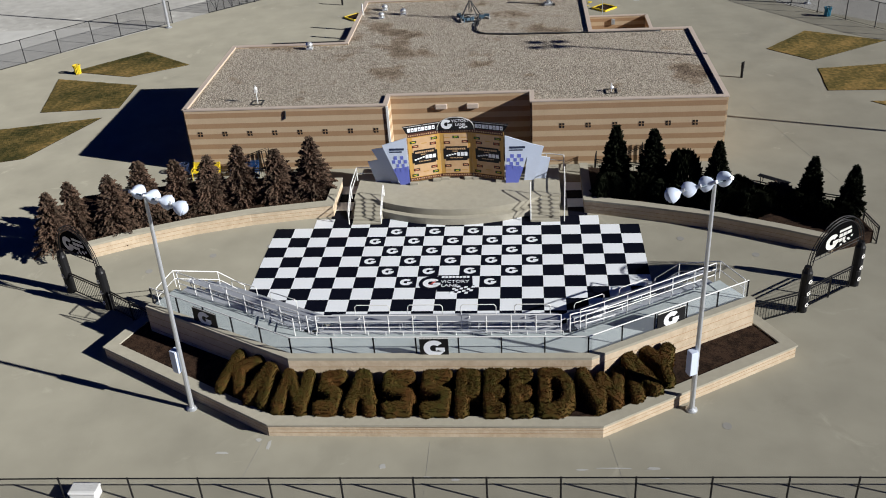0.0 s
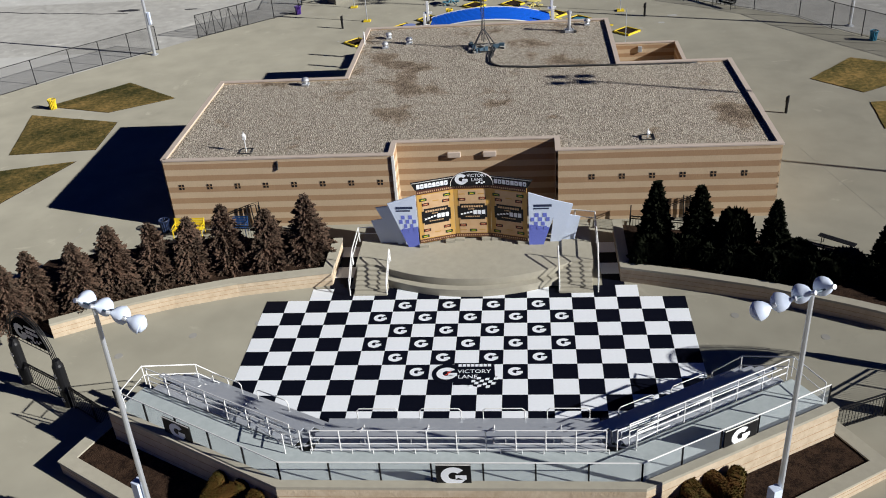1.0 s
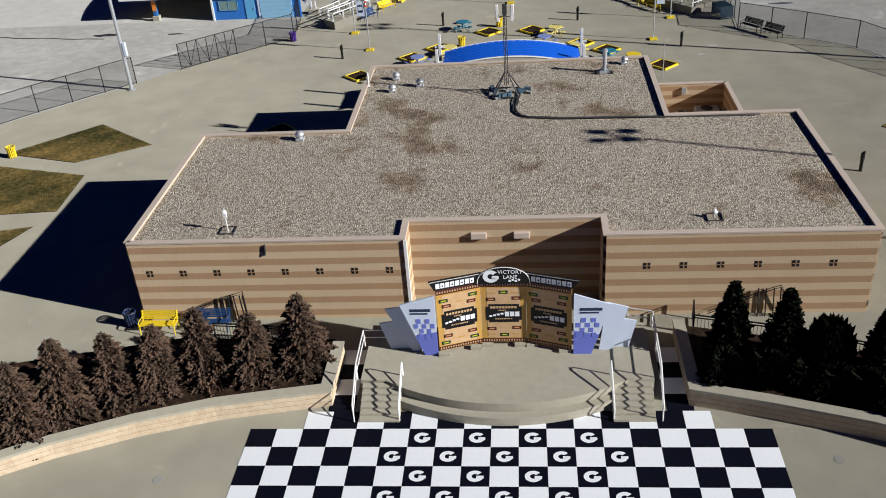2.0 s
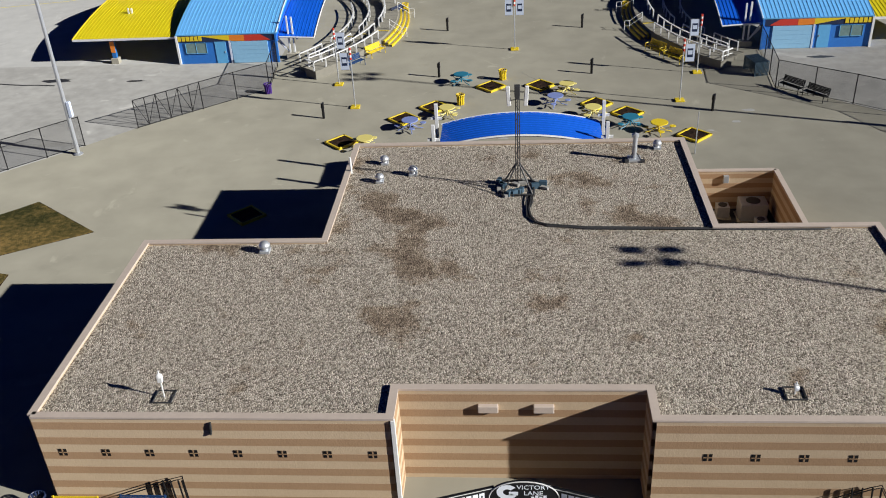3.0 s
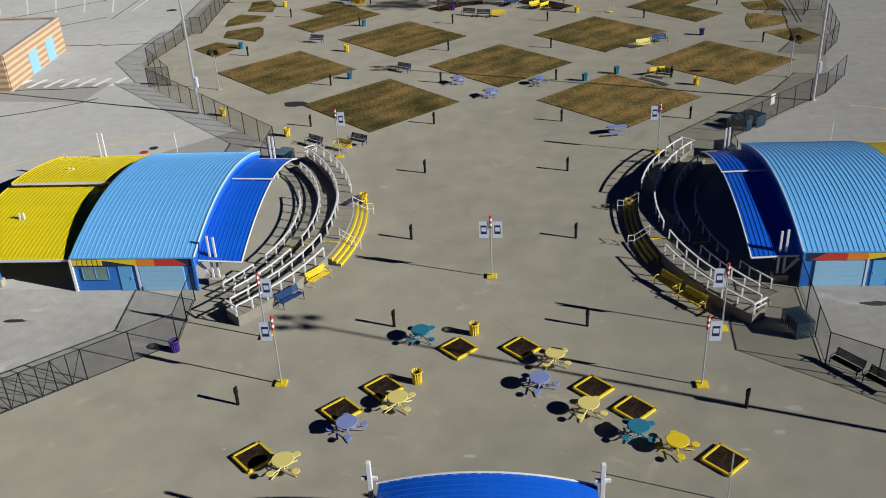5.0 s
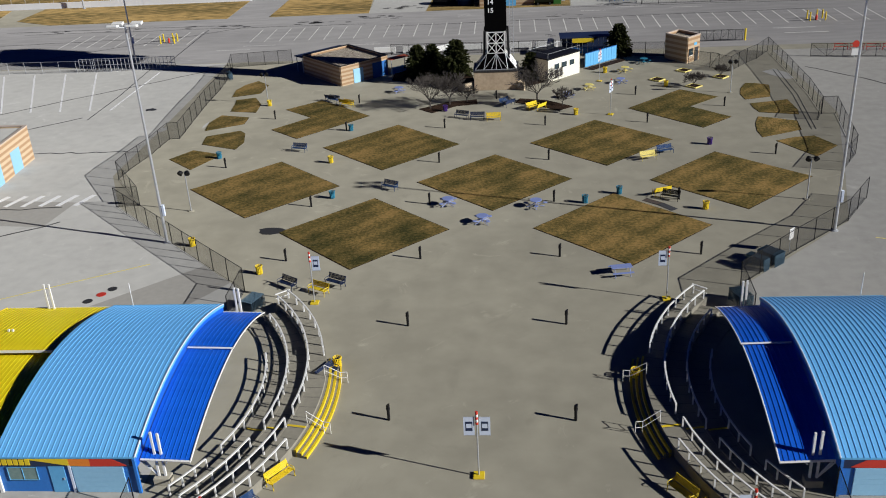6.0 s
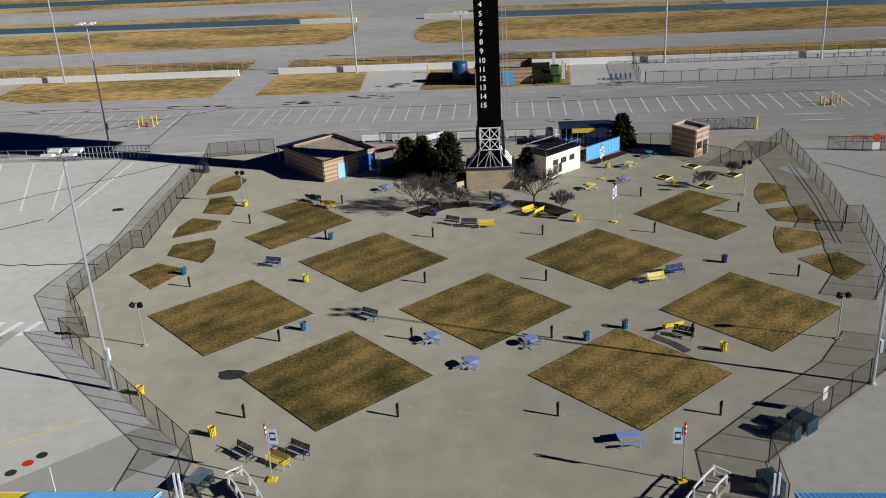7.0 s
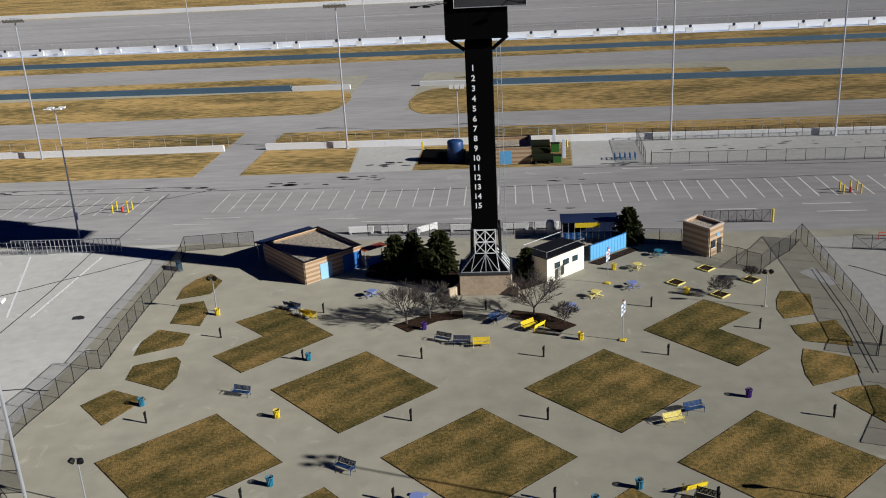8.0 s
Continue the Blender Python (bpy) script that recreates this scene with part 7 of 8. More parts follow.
picket_rail([(-9.0, 43.6), (-10.92, 44.07), (-13.6, 44.3)], 1.05, "black picket railing behind the browned spruces")
# black bars trace the dark lines of a stair rail and its wall shadow
for line, posts in (([(9.6, 0.28), (12.4, 1.58), (12.78, 1.7), (13.35, 0.6)], (11.8, 12.15, 12.5, 12.8)), ([(-15.2, 0.75), (-13.0, 1.61), (-12.45, 1.79), (-12.4, 0.3)], (-13.25, -12.95, -12.65, -12.5))):
    sr = thing("stair_rail", "black bars by the building wall standing for a stair rail and its shadow", "handrail", group="stair rails")
    for d in (0.0, 0.12):
        part("rail", pipe([(x, 45.86, z - d) for x, z in line], 0.022), BLACK, sr)
    for x in posts:
        part("post", tube((x + 0.08, 45.84, 0), (x, 45.86, 1.55), 0.035, n=6), BLACK, sr)
wb = thing("white_case", "white equipment case on the ground", "equipment case", at(-13.2, 16.75))
part("case", box(-0.55, 0.55, -0.3, 0.3, 0.0, 0.42, 0.06), WHITE, wb)
part("lid", box(-0.58, 0.58, -0.33, 0.33, 0.4, 0.52, 0.05), WHITE, wb)


# ---- score tower ----
TX, TY = -0.35, 184.0
tw = thing("score_tower", "tall black lap-count tower on a tan block pedestal", "scoring tower")
part("pedestal", box(-3.4, 2.8, 182.5, 187.5, 0, 2.65, 0.05), BRICKBED, tw, "stained tan block pedestal")
# dark cap, and a black body added to darken the open frame's inside
part("pedestal_cap", box(-3.5, 2.9, 182.4, 187.6, 2.65, 2.8), RUBBER, tw)
bm = bmesh.new()
lo_ = [bm.verts.new(v) for v in ((-3.0, 182.9, 2.8), (2.4, 182.9, 2.8), (2.4, 187.2, 2.8), (-3.0, 187.2, 2.8))]
hi_ = [bm.verts.new(v) for v in ((-1.45, 183.4, 5.0), (1.05, 183.4, 5.0), (1.05, 186.6, 5.0), (-1.45, 186.6, 5.0))]
for i in range(4):
    bm.faces.new((lo_[i], lo_[(i + 1) % 4], hi_[(i + 1) % 4], hi_[i]))
bm.faces.new(hi_), bm.faces.new(lo_[::-1])
part("skirt", bm, TOWER_BLACK, tw, "black splayed body added to darken the inside of the steel frame")
part("column", box(-1.68, 1.32, 183.4, 186.4, 8.1, 29.8), TOWER_BLACK, tw, "matt black column of display panels")
for x in (-1.95, 1.6):
    for y in (183.5, 186.3):
        part("leg", tube((x, y, 2.8), (x * 0.9, y, 8.2), 0.14, n=8), BLACK, tw)
wt = part("truss", box(-1.4, 1.05, 183.2, 183.26, 5.05, 5.15), WHITE, tw, "white crossed truss panel")
for z in (6.5, 8.0):
    part("truss_bar", box(-1.4, 1.05, 183.2, 183.3, z - 0.06, z + 0.06), WHITE, wt)
for x in (-1.4, -0.17, 1.05):
    part("truss_bar", box(x - 0.06, x + 0.06, 183.2, 183.3, 5.05, 8.05), WHITE, wt)
for x in (-1.4, -0.17):
    for z in (5.1, 6.5):
        part("truss_brace", tube((x, 183.24, z), (x + 1.23, 183.24, z + 1.45), 0.05, n=5), WHITE, wt)
        part("truss_brace", tube((x + 1.23, 183.24, z), (x, 183.24, z + 1.45), 0.05, n=5), WHITE, wt)
sk = part("skirt_frame", tube((-3.2, 182.7, 2.9), (2.6, 182.7, 2.9), 0.06, n=6), STEEL, tw, "splayed steel skirt frame")
for x0, x1 in ((-3.2, -1.5), (-2.0, -1.5), (-2.0, -0.2), (-0.2, -0.2), (1.4, -0.2), (1.4, 1.1), (2.6, 1.1), (-0.9, -0.2), (0.6, -0.2)):
    part("skirt_bar", tube((x0, 182.7, 2.9), (x1, 183.3, 5.0), 0.045, n=5), STEEL, sk)
for y in (183.5, 184.5, 185.5, 186.5):
    part("skirt_bar", tube((2.6, y, 2.9), (1.1, y, 5.0), 0.045, n=5), STEEL, sk)
    part("skirt_bar", tube((-3.2, y, 2.9), (-1.5, y, 5.0), 0.045, n=5), STEEL, sk)
part("core", box(-1.2, 0.9, 183.9, 186.1, 2.8, 8.15), TOWER_BLACK, tw)
for i in range(15):
    z = 26.95 - i * (26.95 - 10.95) / 14
    part("number", text_mesh("number", str(i + 1), 0.9, 0.02, TRACK_WHITE, fat=0.02), None, tw, "white numeral", at=pose(-0.85, 183.37, z, 90, 0, 0))
head = part("head", box(-3.7, 3.1, 182.6, 191.0, 30.2, 36.0), TOWER_BLACK, tw, "wide black tower head")
part("head_crown", box(-3.4, 2.8, 183.2, 192.2, 36.0, 42.0), TOWER_BLACK, tw)
part("head_screen", box(-2.6, 5.2, 182.3, 182.6, 33.6, 39.6), RUBBER, tw, "dark display screen")
part("head_screen", box(-5.8, -2.7, 182.5, 182.8, 34.6, 37.6), RUBBER, tw)
part("screen_frame", pipe([(-2.6, 182.28, 37.6), (-2.6, 182.28, 33.6), (5.2, 182.28, 33.6), (5.2, 182.28, 37.6)], 0.06), STEEL, tw)
for s, x0, x1 in ((-1, -3.7, -1.7), (1, 3.1, 1.35)):
    part("haunch", tube((x0, 184.0, 30.3), (x1, 184.0, 28.9), 0.22, n=6), TOWER_BLACK, tw)
for x, y in ((-6.8, 181.2), (-5.4, 181.0), (4.6, 181.2)):
    part("lamp_arm", tube((x * 0.6, 182.6, 34.2), (x, y, 34.0), 0.05, n=5), BLACK, tw)
    part("lamp_head", box(x - 0.4, x + 0.4, y - 0.15, y + 0.15, 33.9, 34.1), BLACK, tw)
ld = part("ladder", tube((1.75, 186.0, 3), (1.75, 186.0, 29.5), 0.04, n=5), STEEL, tw, "galvanised caged ladder")
part("ladder_side", tube((2.25, 186.0, 3), (2.25, 186.0, 29.5), 0.04, n=5), STEEL, ld)
for i in range(60):
    part("rung", tube((1.75, 186.0, 3.2 + i * 0.43), (2.25, 186.0, 3.2 + i * 0.43), 0.018, n=4), STEEL, ld)
for s, x in ((-1, -4.2), (1, 3.2)):
    solid("wing_wall", wall_strip([(x + 0.5 * (s < 0), 183.4), (x - 0.2 * s, 182.4), (x + s * 0.5, 181.9)], 0.18, 0, 1.15), STONE, "low pale wall beside the tower pedestal", "wall")


# ---- sheds and booths by the tower ----
def shed(pts, h, label, doors=(), roof_mat=None, edge=None):
    s = thing("shed", label, "shed", group="service sheds")
    mid = inset_poly(pts, 0.12)
    for i in range(len(mid)):
        banded_wall(s, mid[i], mid[(i + 1) % len(mid)], h, 0.22, 5)
    part("roof", prism(inset_poly(pts, 0.15), h - 0.5, h - 0.35), roof_mat or GRAVEL, s, "gravel roof")
    part("coping", wall_strip(mid + mid[:1], 0.16, h, h + 0.08), edge or BLACK, s, "roof edge trim")
    for p, q, u0, u1, z1, m_, lab in doors:
        a, b = Vector(p), Vector(q)
        c0, c1 = a + (b - a) * u0, a + (b - a) * u1
        n = Vector(((b - a).y, -(b - a).x)).normalized() * 0.03
        part("door", wall_strip([tuple(c0 + n), tuple(c1 + n)], 0.03, 0.02, z1), m_, s, lab)
    return s


SH = [(-30.5, 195.2), (-23.2, 187.0), (-16.9, 193.4), (-24.3, 201.6)]
shed(SH, 2.95, "banded block shed with a parapet and gravel roof", ((SH[1], SH[2], 0.26, 0.46, 2.15, DOORBLUE, "pale blue door"), (SH[1], SH[2], 0.66, 0.97, 2.3, BLUE, "wide blue door")))
lt = thing("lean_to", "dark blue sheet-roofed lean-to behind the block shed", "shelter")
LT = [(-30.7, 195.5), (-24.5, 201.8), (-26.0, 203.2), (-32.2, 196.9)]
part("roof", prism(LT, 2.45, 2.58), NAVY, lt, "dark blue sheet roof")
for x, y in inset_poly(LT, 0.25):
    part("post", tube((x, y, 0), (x, y, 2.45), 0.07, n=6), STEEL, lt)
KI = [(25.2, 197.3), (28.0, 193.7), (30.3, 196.1), (27.6, 199.8)]
k_ = shed(KI, 3.85, "tall square banded ticket kiosk with a gravel roof", ((KI[1], KI[2], 0.58, 0.84, 2.1, RUBBER, "dark door"),), edge=COPING)
ka, kb = Vector(KI[1]), Vector(KI[2])
kn = Vector(((kb - ka).y, -(kb - ka).x)).normalized() * 0.03
kw = part("window", wall_strip([tuple(ka + (kb - ka) * 0.14 + kn), tuple(ka + (kb - ka) * 0.42 + kn)], 0.03, 1.1, 2.1), GLASSY, k_, "dark service window")
part("window_sill", wall_strip([tuple(ka + (kb - ka) * 0.12 + kn), tuple(ka + (kb - ka) * 0.44 + kn)], 0.08, 1.02, 1.1), WHITE, kw)
part("wall_sign", wall_strip([tuple(ka + (kb - ka) * 0.5 + kn), tuple(ka + (kb - ka) * 0.72 + kn)], 0.02, 2.45, 2.85), SKYBLUE, k_, "small blue sign")
BO = [(7.1, 185.7), (11.9, 190.6), (9.2, 193.4), (4.3, 188.6)]
b_ = thing("booth", "cream ticket booth with three service windows", "booth")
part("body", prism(BO, 0, 3.2), CREAM, b_, "cream painted walls")
part("roof", prism(inset_poly(BO, -0.1), 3.2, 3.35), BLACK, b_, "dark flat roof")
for u0, u1 in ((0.2, 0.34), (0.42, 0.58), (0.68, 0.82)):
    a, b = Vector(BO[0]), Vector(BO[1])
    n = Vector(((b - a).y, -(b - a).x)).normalized() * 0.02
    w = part("window", wall_strip([tuple(a + (b - a) * u0 + n), tuple(a + (b - a) * u1 + n)], 0.02, 1.6, 2.35), GLASSY, b_)
    part("window_frame", wall_strip([tuple(a + (b - a) * (u0 - 0.015) + n), tuple(a + (b - a) * (u1 + 0.015) + n)], 0.025, 2.35, 2.42), WHITE, w)
    part("window_sill", wall_strip([tuple(a + (b - a) * (u0 - 0.015) + n), tuple(a + (b - a) * (u1 + 0.015) + n)], 0.04, 1.53, 1.6), WHITE, w)
for i in range(4):
    p, q = BO[i], BO[(i + 1) % 4]
    part("roof_rail", tube((*p, 4.1), (*q, 4.1), 0.03, n=5), STEEL, b_)
    part("roof_post", tube((*p, 3.3), (*p, 4.1), 0.03, n=5), STEEL, b_)
ct = thing("blue_hoarding", "long bright blue panelled hoarding on a frame", "hoarding")
CT = [(12.9, 193.2), (18.0, 198.1)]
a, b = Vector(CT[0]), Vector(CT[1])
n = Vector(((b - a).y, -(b - a).x)).normalized() * 0.03
for i in range(12):
    u0, u1 = i / 12 + 0.003, (i + 1) / 12 - 0.003
    part("panel", wall_strip([tuple(a + (b - a) * u0), tuple(a + (b - a) * u1)], 0.05, 0.12, 2.1), SKYBLUE, ct)
    part("frame_post", wall_strip([tuple(a + (b - a) * u0 - n * 3), tuple(a + (b - a) * (u0 + 0.012) - n * 3)], 0.04, 0, 2.1), BLUE, ct)
part("top_rail", wall_strip(CT, 0.07, 2.1, 2.18), BLUE, ct)
ft = thing("food_stand", "open blue trailer stand with a dark flat roof and yellow banner", "stand")
part("roof", box(9.5, 17.4, 200.9, 204.6, 2.75, 2.95), NAVY, ft)
part("counter", box(9.7, 17.2, 201.3, 201.6, 0.3, 1.2), BLUE, ft)
part("rear_wall", box(9.7, 17.2, 204.2, 204.4, 0.0, 2.75), NAVY, ft)
part("banner", box(11.4, 14.8, 200.78, 200.88, 2.1, 2.75), YELLOW, ft, "yellow printed banner")
for i in range(10):
    part("post", box(9.75 + i * 0.82 - 0.04, 9.75 + i * 0.82 + 0.04, 201.1, 201.18, 0, 2.75), STEEL, ft)
for x in (5.0, 7.2):
    t_ = thing("white_tank", "white upright tank behind the booth", "tank", at(x + 3.2, 205.0), group="white tanks")
    part("shell", lathe([(0.6, 0), (0.6, 1.5), (0.45, 1.9), (0.1, 2.0)], 14), WHITE, t_, smooth=True)
bt = thing("blue_tank", "tall dark blue cylindrical tank beside the pit building", "tank", at(-7.7, 247.8))
part("shell", lathe([(1.5, 0), (1.5, 3.8), (1.35, 4.0), (0, 4.05)], 18), BENCH_BLUE, bt, smooth=True)
pit = thing("pit_building", "small tan pit building with a flat roof and blue door", "building")
PB = [(-4.6, 244.6), (6.2, 244.6), (6.2, 253.2), (-4.6, 253.2)]
for i in range(4):
    banded_wall(pit, PB[i], PB[(i + 1) % 4], 3.2, 0.22, 4)
part("roof", prism(inset_poly(PB, 0.15), 2.2, 2.4), GRAVEL, pit, "gravel roof")
part("coping", wall_strip(PB + PB[:1], 0.16, 3.2, 3.28), BLACK, pit, "dark roof edge")
part("door", box(0.6, 2.7, 244.42, 244.5, 0, 2.45), SKYBLUE, pit, "bright blue door")
for i, (x0, x1, y) in enumerate(((6.4, 10.2, 244.4), (6.4, 9.9, 249.3), (5.4, 10.0, 255.6))):
    ta = thing("long_tank", "long dark green fuel tank on low saddles", "tank", group="fuel tanks")
    part("shell", tube((x0, y, 1.0), (x1, y, 1.0), 0.8, n=14), PINE, ta)
    for x in (x0 + 0.7, x1 - 0.7):
        part("saddle", box(x - 0.15, x + 0.15, y - 0.7, y + 0.7, 0, 0.5), RUBBER, ta)
for y, h in ((253.1, 1.6), (245.0, 1.3)):
    gb = thing("green_cabinet", "dark green steel cabinet on the dirt", "cabinet", at(10.9, y), group="green cabinets")
    part("body", box(-0.8, 0.8, -0.6, 0.6, 0, h, 0.05), GREEN, gb)
    part("lid", box(-0.85, 0.85, -0.65, 0.65, h, h + 0.08), PINE, gb)
for x, y, h, m_ in ((12.3, 247.6, 3.6, PANEL_PALE), (10.9, 257.0, 3.4, PANEL_PALE), (13.3, 255.8, 1.5, YELLOW), (5.1, 257.6, 1.5, YELLOW), (-14.9, 258.0, 1.6, YELLOW)):
    po = thing("marker_post", "upright painted marker post by the pit lane", "post", at(x, y), group="marker posts")
    part("shaft", box(-0.3, 0.3, -0.15, 0.15, 0, h, 0.03) if h > 2 else tube((0, 0, 0), (0, 0, h), 0.16), m_, po)
    part("foot", box(-0.4, 0.4, -0.3, 0.3, 0, 0.12), PALE_CONC, po)
for i in range(5):
    bs = thing("barrier_stack", "blue steel crowd barriers stacked by the pit gate", "barricade", at(21.4 + i * 0.9, 245.6), group="pit barricades")
    part("frame", pipe([(0, -0.8, 0), (0, -0.8, 1.1), (0, 0.8, 1.1), (0, 0.8, 0)], 0.06), BLUE, bs)
    for k in range(5):
        part("bar", tube((0, -0.6 + k * 0.3, 0.2), (0, -0.6 + k * 0.3, 1.1), 0.03, n=4), BLUE, bs)
canopy = thing("lean_to", "rusty red lean-to roof on posts beside the shed", "shelter")
CA = [(-16.3, 192.4), (-13.7, 194.8), (-14.7, 195.9), (-17.3, 193.5)]
part("roof", prism(CA, 2.35, 2.45), RUST, canopy, "rust-red sheet roof")
for x, y in CA:
    part("post", tube((x, y, 0), (x, y, 2.35), 0.06, n=6), STEEL, canopy)
part("counter", prism(inset_poly(CA, 0.5), 0.0, 0.95), SKYBLUE, canopy, "blue counter")
# plain black sheet over an unidentified dark area of ground
solid("black_ground_sheet", prism([(-14.8, 246.4), (-5.9, 245.3), (-6.3, 257.0), (-14.7, 258.4)], 0.0, 0.06), TOWER_BLACK, "flat black sheet on the ground beside the blue tank", "tarpaulin")
for x, y in ((-61.3, 221.5), (54.7, 221.0)):
    yb = thing("hydrant_guard", "cluster of yellow bollards round a red hydrant", "bollard cluster", at(x, y), group="hydrant guards")
    for dx, dy in ((-1.3, -0.8), (1.3, -0.8), (-1.3, 1.0), (1.3, 1.0), (0.4, 1.2)):
        part("post", tube((dx, dy, 0), (dx, dy, 1.5), 0.13), YELLOW, yb)
    part("hydrant", lathe([(0.2, 0), (0.2, 0.7), (0.1, 0.9)], 10), RED, yb)
sg = thing("stop_sign", "red octagonal sign on a white board", "sign", at(52.5, 194.2))
part("post", tube((0, 0.05, 0), (0, 0.05, 2.0), 0.04), STEEL, sg)
part("plate", lathe([(0.55, 0), (0.55, 0.05)], 8), RED, sg, at=pose(0, -0.02, 2.0, 90, 22.5, 0))
part("board", box(-0.5, 0.5, -0.03, 0.03, 0.3, 1.3), WHITE, sg)
for i in range(6):
    rb = thing("red_barrier", "red plastic barrier beyond the gate", "barrier", at(52 + i * 2.3, 199 - 0.3 * i), group="red barriers")
    part("frame", pipe([(-1.0, 0, 0), (-1.0, 0, 0.95), (1.0, 0, 0.95), (1.0, 0, 0)], 0.06), RED, rb)
    part("mid_bar", tube((-1.0, 0, 0.5), (1.0, 0, 0.5), 0.05, n=6), RED, rb)
st2 = thing("side_building", "banded block building with pale blue doors", "building")
SB = [(-72, 141.0), (-55.5, 141.2), (-56.6, 158.4), (-72, 158.4)]
mid = inset_poly(SB, 0.15)
for i in range(4):
    banded_wall(st2, mid[i], mid[(i + 1) % 4], 4.2, 0.3, 6)
part("roof", prism(inset_poly(SB, 0.2), 3.7, 4.0), LOT, st2, "pale flat roof")
part("coping", wall_strip(mid + mid[:1], 0.2, 4.2, 4.28), COPING, st2)
for u0, u1 in ((0.36, 0.5), (0.66, 0.8)):
    a, b = Vector(SB[1]), Vector(SB[2])
    n = Vector(((b - a).y, -(b - a).x)).normalized() * 0.02
    part("door", wall_strip([tuple(a + (b - a) * u0 + n), tuple(a + (b - a) * u1 + n)], 0.03, 0.05, 2.7), DOORBLUE, st2, "pale blue door")


# ---- planting ----
def tuft(bm, c, d, size, rnd):
    """A small crossed spray of needles pointing along d."""
    d = d.normalized()
    side = d.cross(Vector((0, 0, 1)))
    side = side.normalized() if side.length > 1e-3 else Vector((1, 0, 0))
    for k in range(2):
        w = side if k == 0 else d.cross(side).normalized()
        w = (w + Vector((rnd.uniform(-0.4, 0.4), rnd.uniform(-0.4, 0.4), rnd.uniform(-0.4, 0.4)))).normalized()
        a = c - w * size * 0.42
        b = c + w * size * 0.42
        bm.faces.new([bm.verts.new(v) for v in (a, c + d * size * 0.55 - w * size * 0.25, c + d * size, c + d * size * 0.5 + w * size * 0.28, b)])


def conifer_mesh(seed, h, r, n, size, material, low=0.05, power=0.8, rise=0.55):
    """Whorls of drooping branches of uneven length, each set with needle sprays."""
    rnd = random.Random(seed)
    bm = bmesh.new()
    for i in range(n):
        u = (i + rnd.random()) / n
        z = h * (low + (1 - low) * u)
        ln = (r * (1 - u) ** power + 0.1) * rnd.uniform(0.68, 1.22)
        a = i * 2.4 + rnd.uniform(-0.5, 0.5)
        out = Vector((math.cos(a), math.sin(a), 0))
        side = Vector((-math.sin(a), math.cos(a), 0))
        lift = rise * (0.22 + u * 0.78) - 0.24 if rise > 1 else rise * u - 0.12
        steps = max(3, int(ln / (size * 0.34)))
        for k in range(steps):
            t = (k + 0.6) / steps
            p = out * ln * t + Vector((0, 0, z + ln * (lift * t - 0.22 * t * t)))
            wd = ln * 0.34 * (1 - t) + 0.03
            for s in (-1, 1):
                q = p + side * s * wd * rnd.uniform(0.2, 1.0) + Vector((0, 0, rnd.uniform(-0.05, 0.03)))
                d = out * rnd.uniform(0.5, 1.0) + side * s * rnd.uniform(0.2, 0.9) + Vector((0, 0, rnd.uniform(-0.2, 0.5)))
                tuft(bm, q, d, size * rnd.uniform(0.55, 1.15), rnd)
    return to_mesh("crown", bm, material)


def tree_from(crowns, k, m, h, label, category="tree", group=""):
    t = thing("conifer", label, category, m, group=group)
    bm = bmesh.new()
    bm_tube(bm, (0, 0, 0), (0, 0, h * 0.9), h * 0.022, 0.01, 7)
    part("trunk", bm, BARK, t)
    part("crown", crowns[k % len(crowns)], None, t)
    return t


SPR = [conifer_mesh(s, 3.6, 1.3, 240, 0.145, SPRUCE) for s in (1, 2, 3)]
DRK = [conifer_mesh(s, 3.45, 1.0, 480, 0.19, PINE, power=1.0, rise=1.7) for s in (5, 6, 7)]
BIG = [conifer_mesh(s, 5.6, 2.6, 260, 0.3, PINE_GREEN, power=0.5) for s in (8, 9)]
for i, (x, y, sc) in enumerate(((-8.7, 41.6, 1.02), (-10.6, 41.0, 0.98), (-12.7, 40.6, 0.95), (-14.55, 39.9, 0.98), (-16.15, 39.2, 1.0), (-18.2, 38.3, 1.0), (-19.5, 37.3, 1.02), (-21.6, 36.8, 0.98), (-22.5, 35.5, 0.86))):
    t = tree_from(SPR, i, at(x, y, 0.62, 47 * i) @ pose(0, 0, 0, 2.5 * math.sin(i * 2.1), 2.5 * math.cos(i * 3.3), 0) @ Matrix.Diagonal((sc * (1 + 0.14 * math.sin(i * 1.7)), sc * (1 + 0.14 * math.cos(i * 2.3)), sc * (1 + 0.08 * math.sin(i * 4.1)), 1)), 3.6, "browned spruce in the mulch bed behind the wall", group="west spruces")
for i, (x, y, sc) in enumerate(((9.75, 42.0, 1.05), (11.9, 41.6, 1.03), (15.5, 40.7, 0.9), (20.3, 38.8, 0.85), (22.2, 37.8, 0.82))):
    t = tree_from(DRK, i, at(x, y, 0.62, 61 * i) @ Matrix.Diagonal((sc * 0.86, sc * 0.86, sc, 1)), 3.3, "dark green columnar conifer in the mulch bed", group="east conifers")
for i, (x, y, sc) in enumerate(((-12.3, 192.5, 0.8), (-10.2, 194.2, 0.74), (-6.4, 191.3, 0.95), (18.6, 200.6, 0.86), (4.7, 188.2, 0.68), (-8.6, 190.2, 0.62))):
    t = tree_from(BIG, i, at(x, y, 0, 75 * i) @ Matrix.Diagonal((sc, sc, sc, 1)), 5.6, "bushy dark green pine near the tower", group="tower pines")


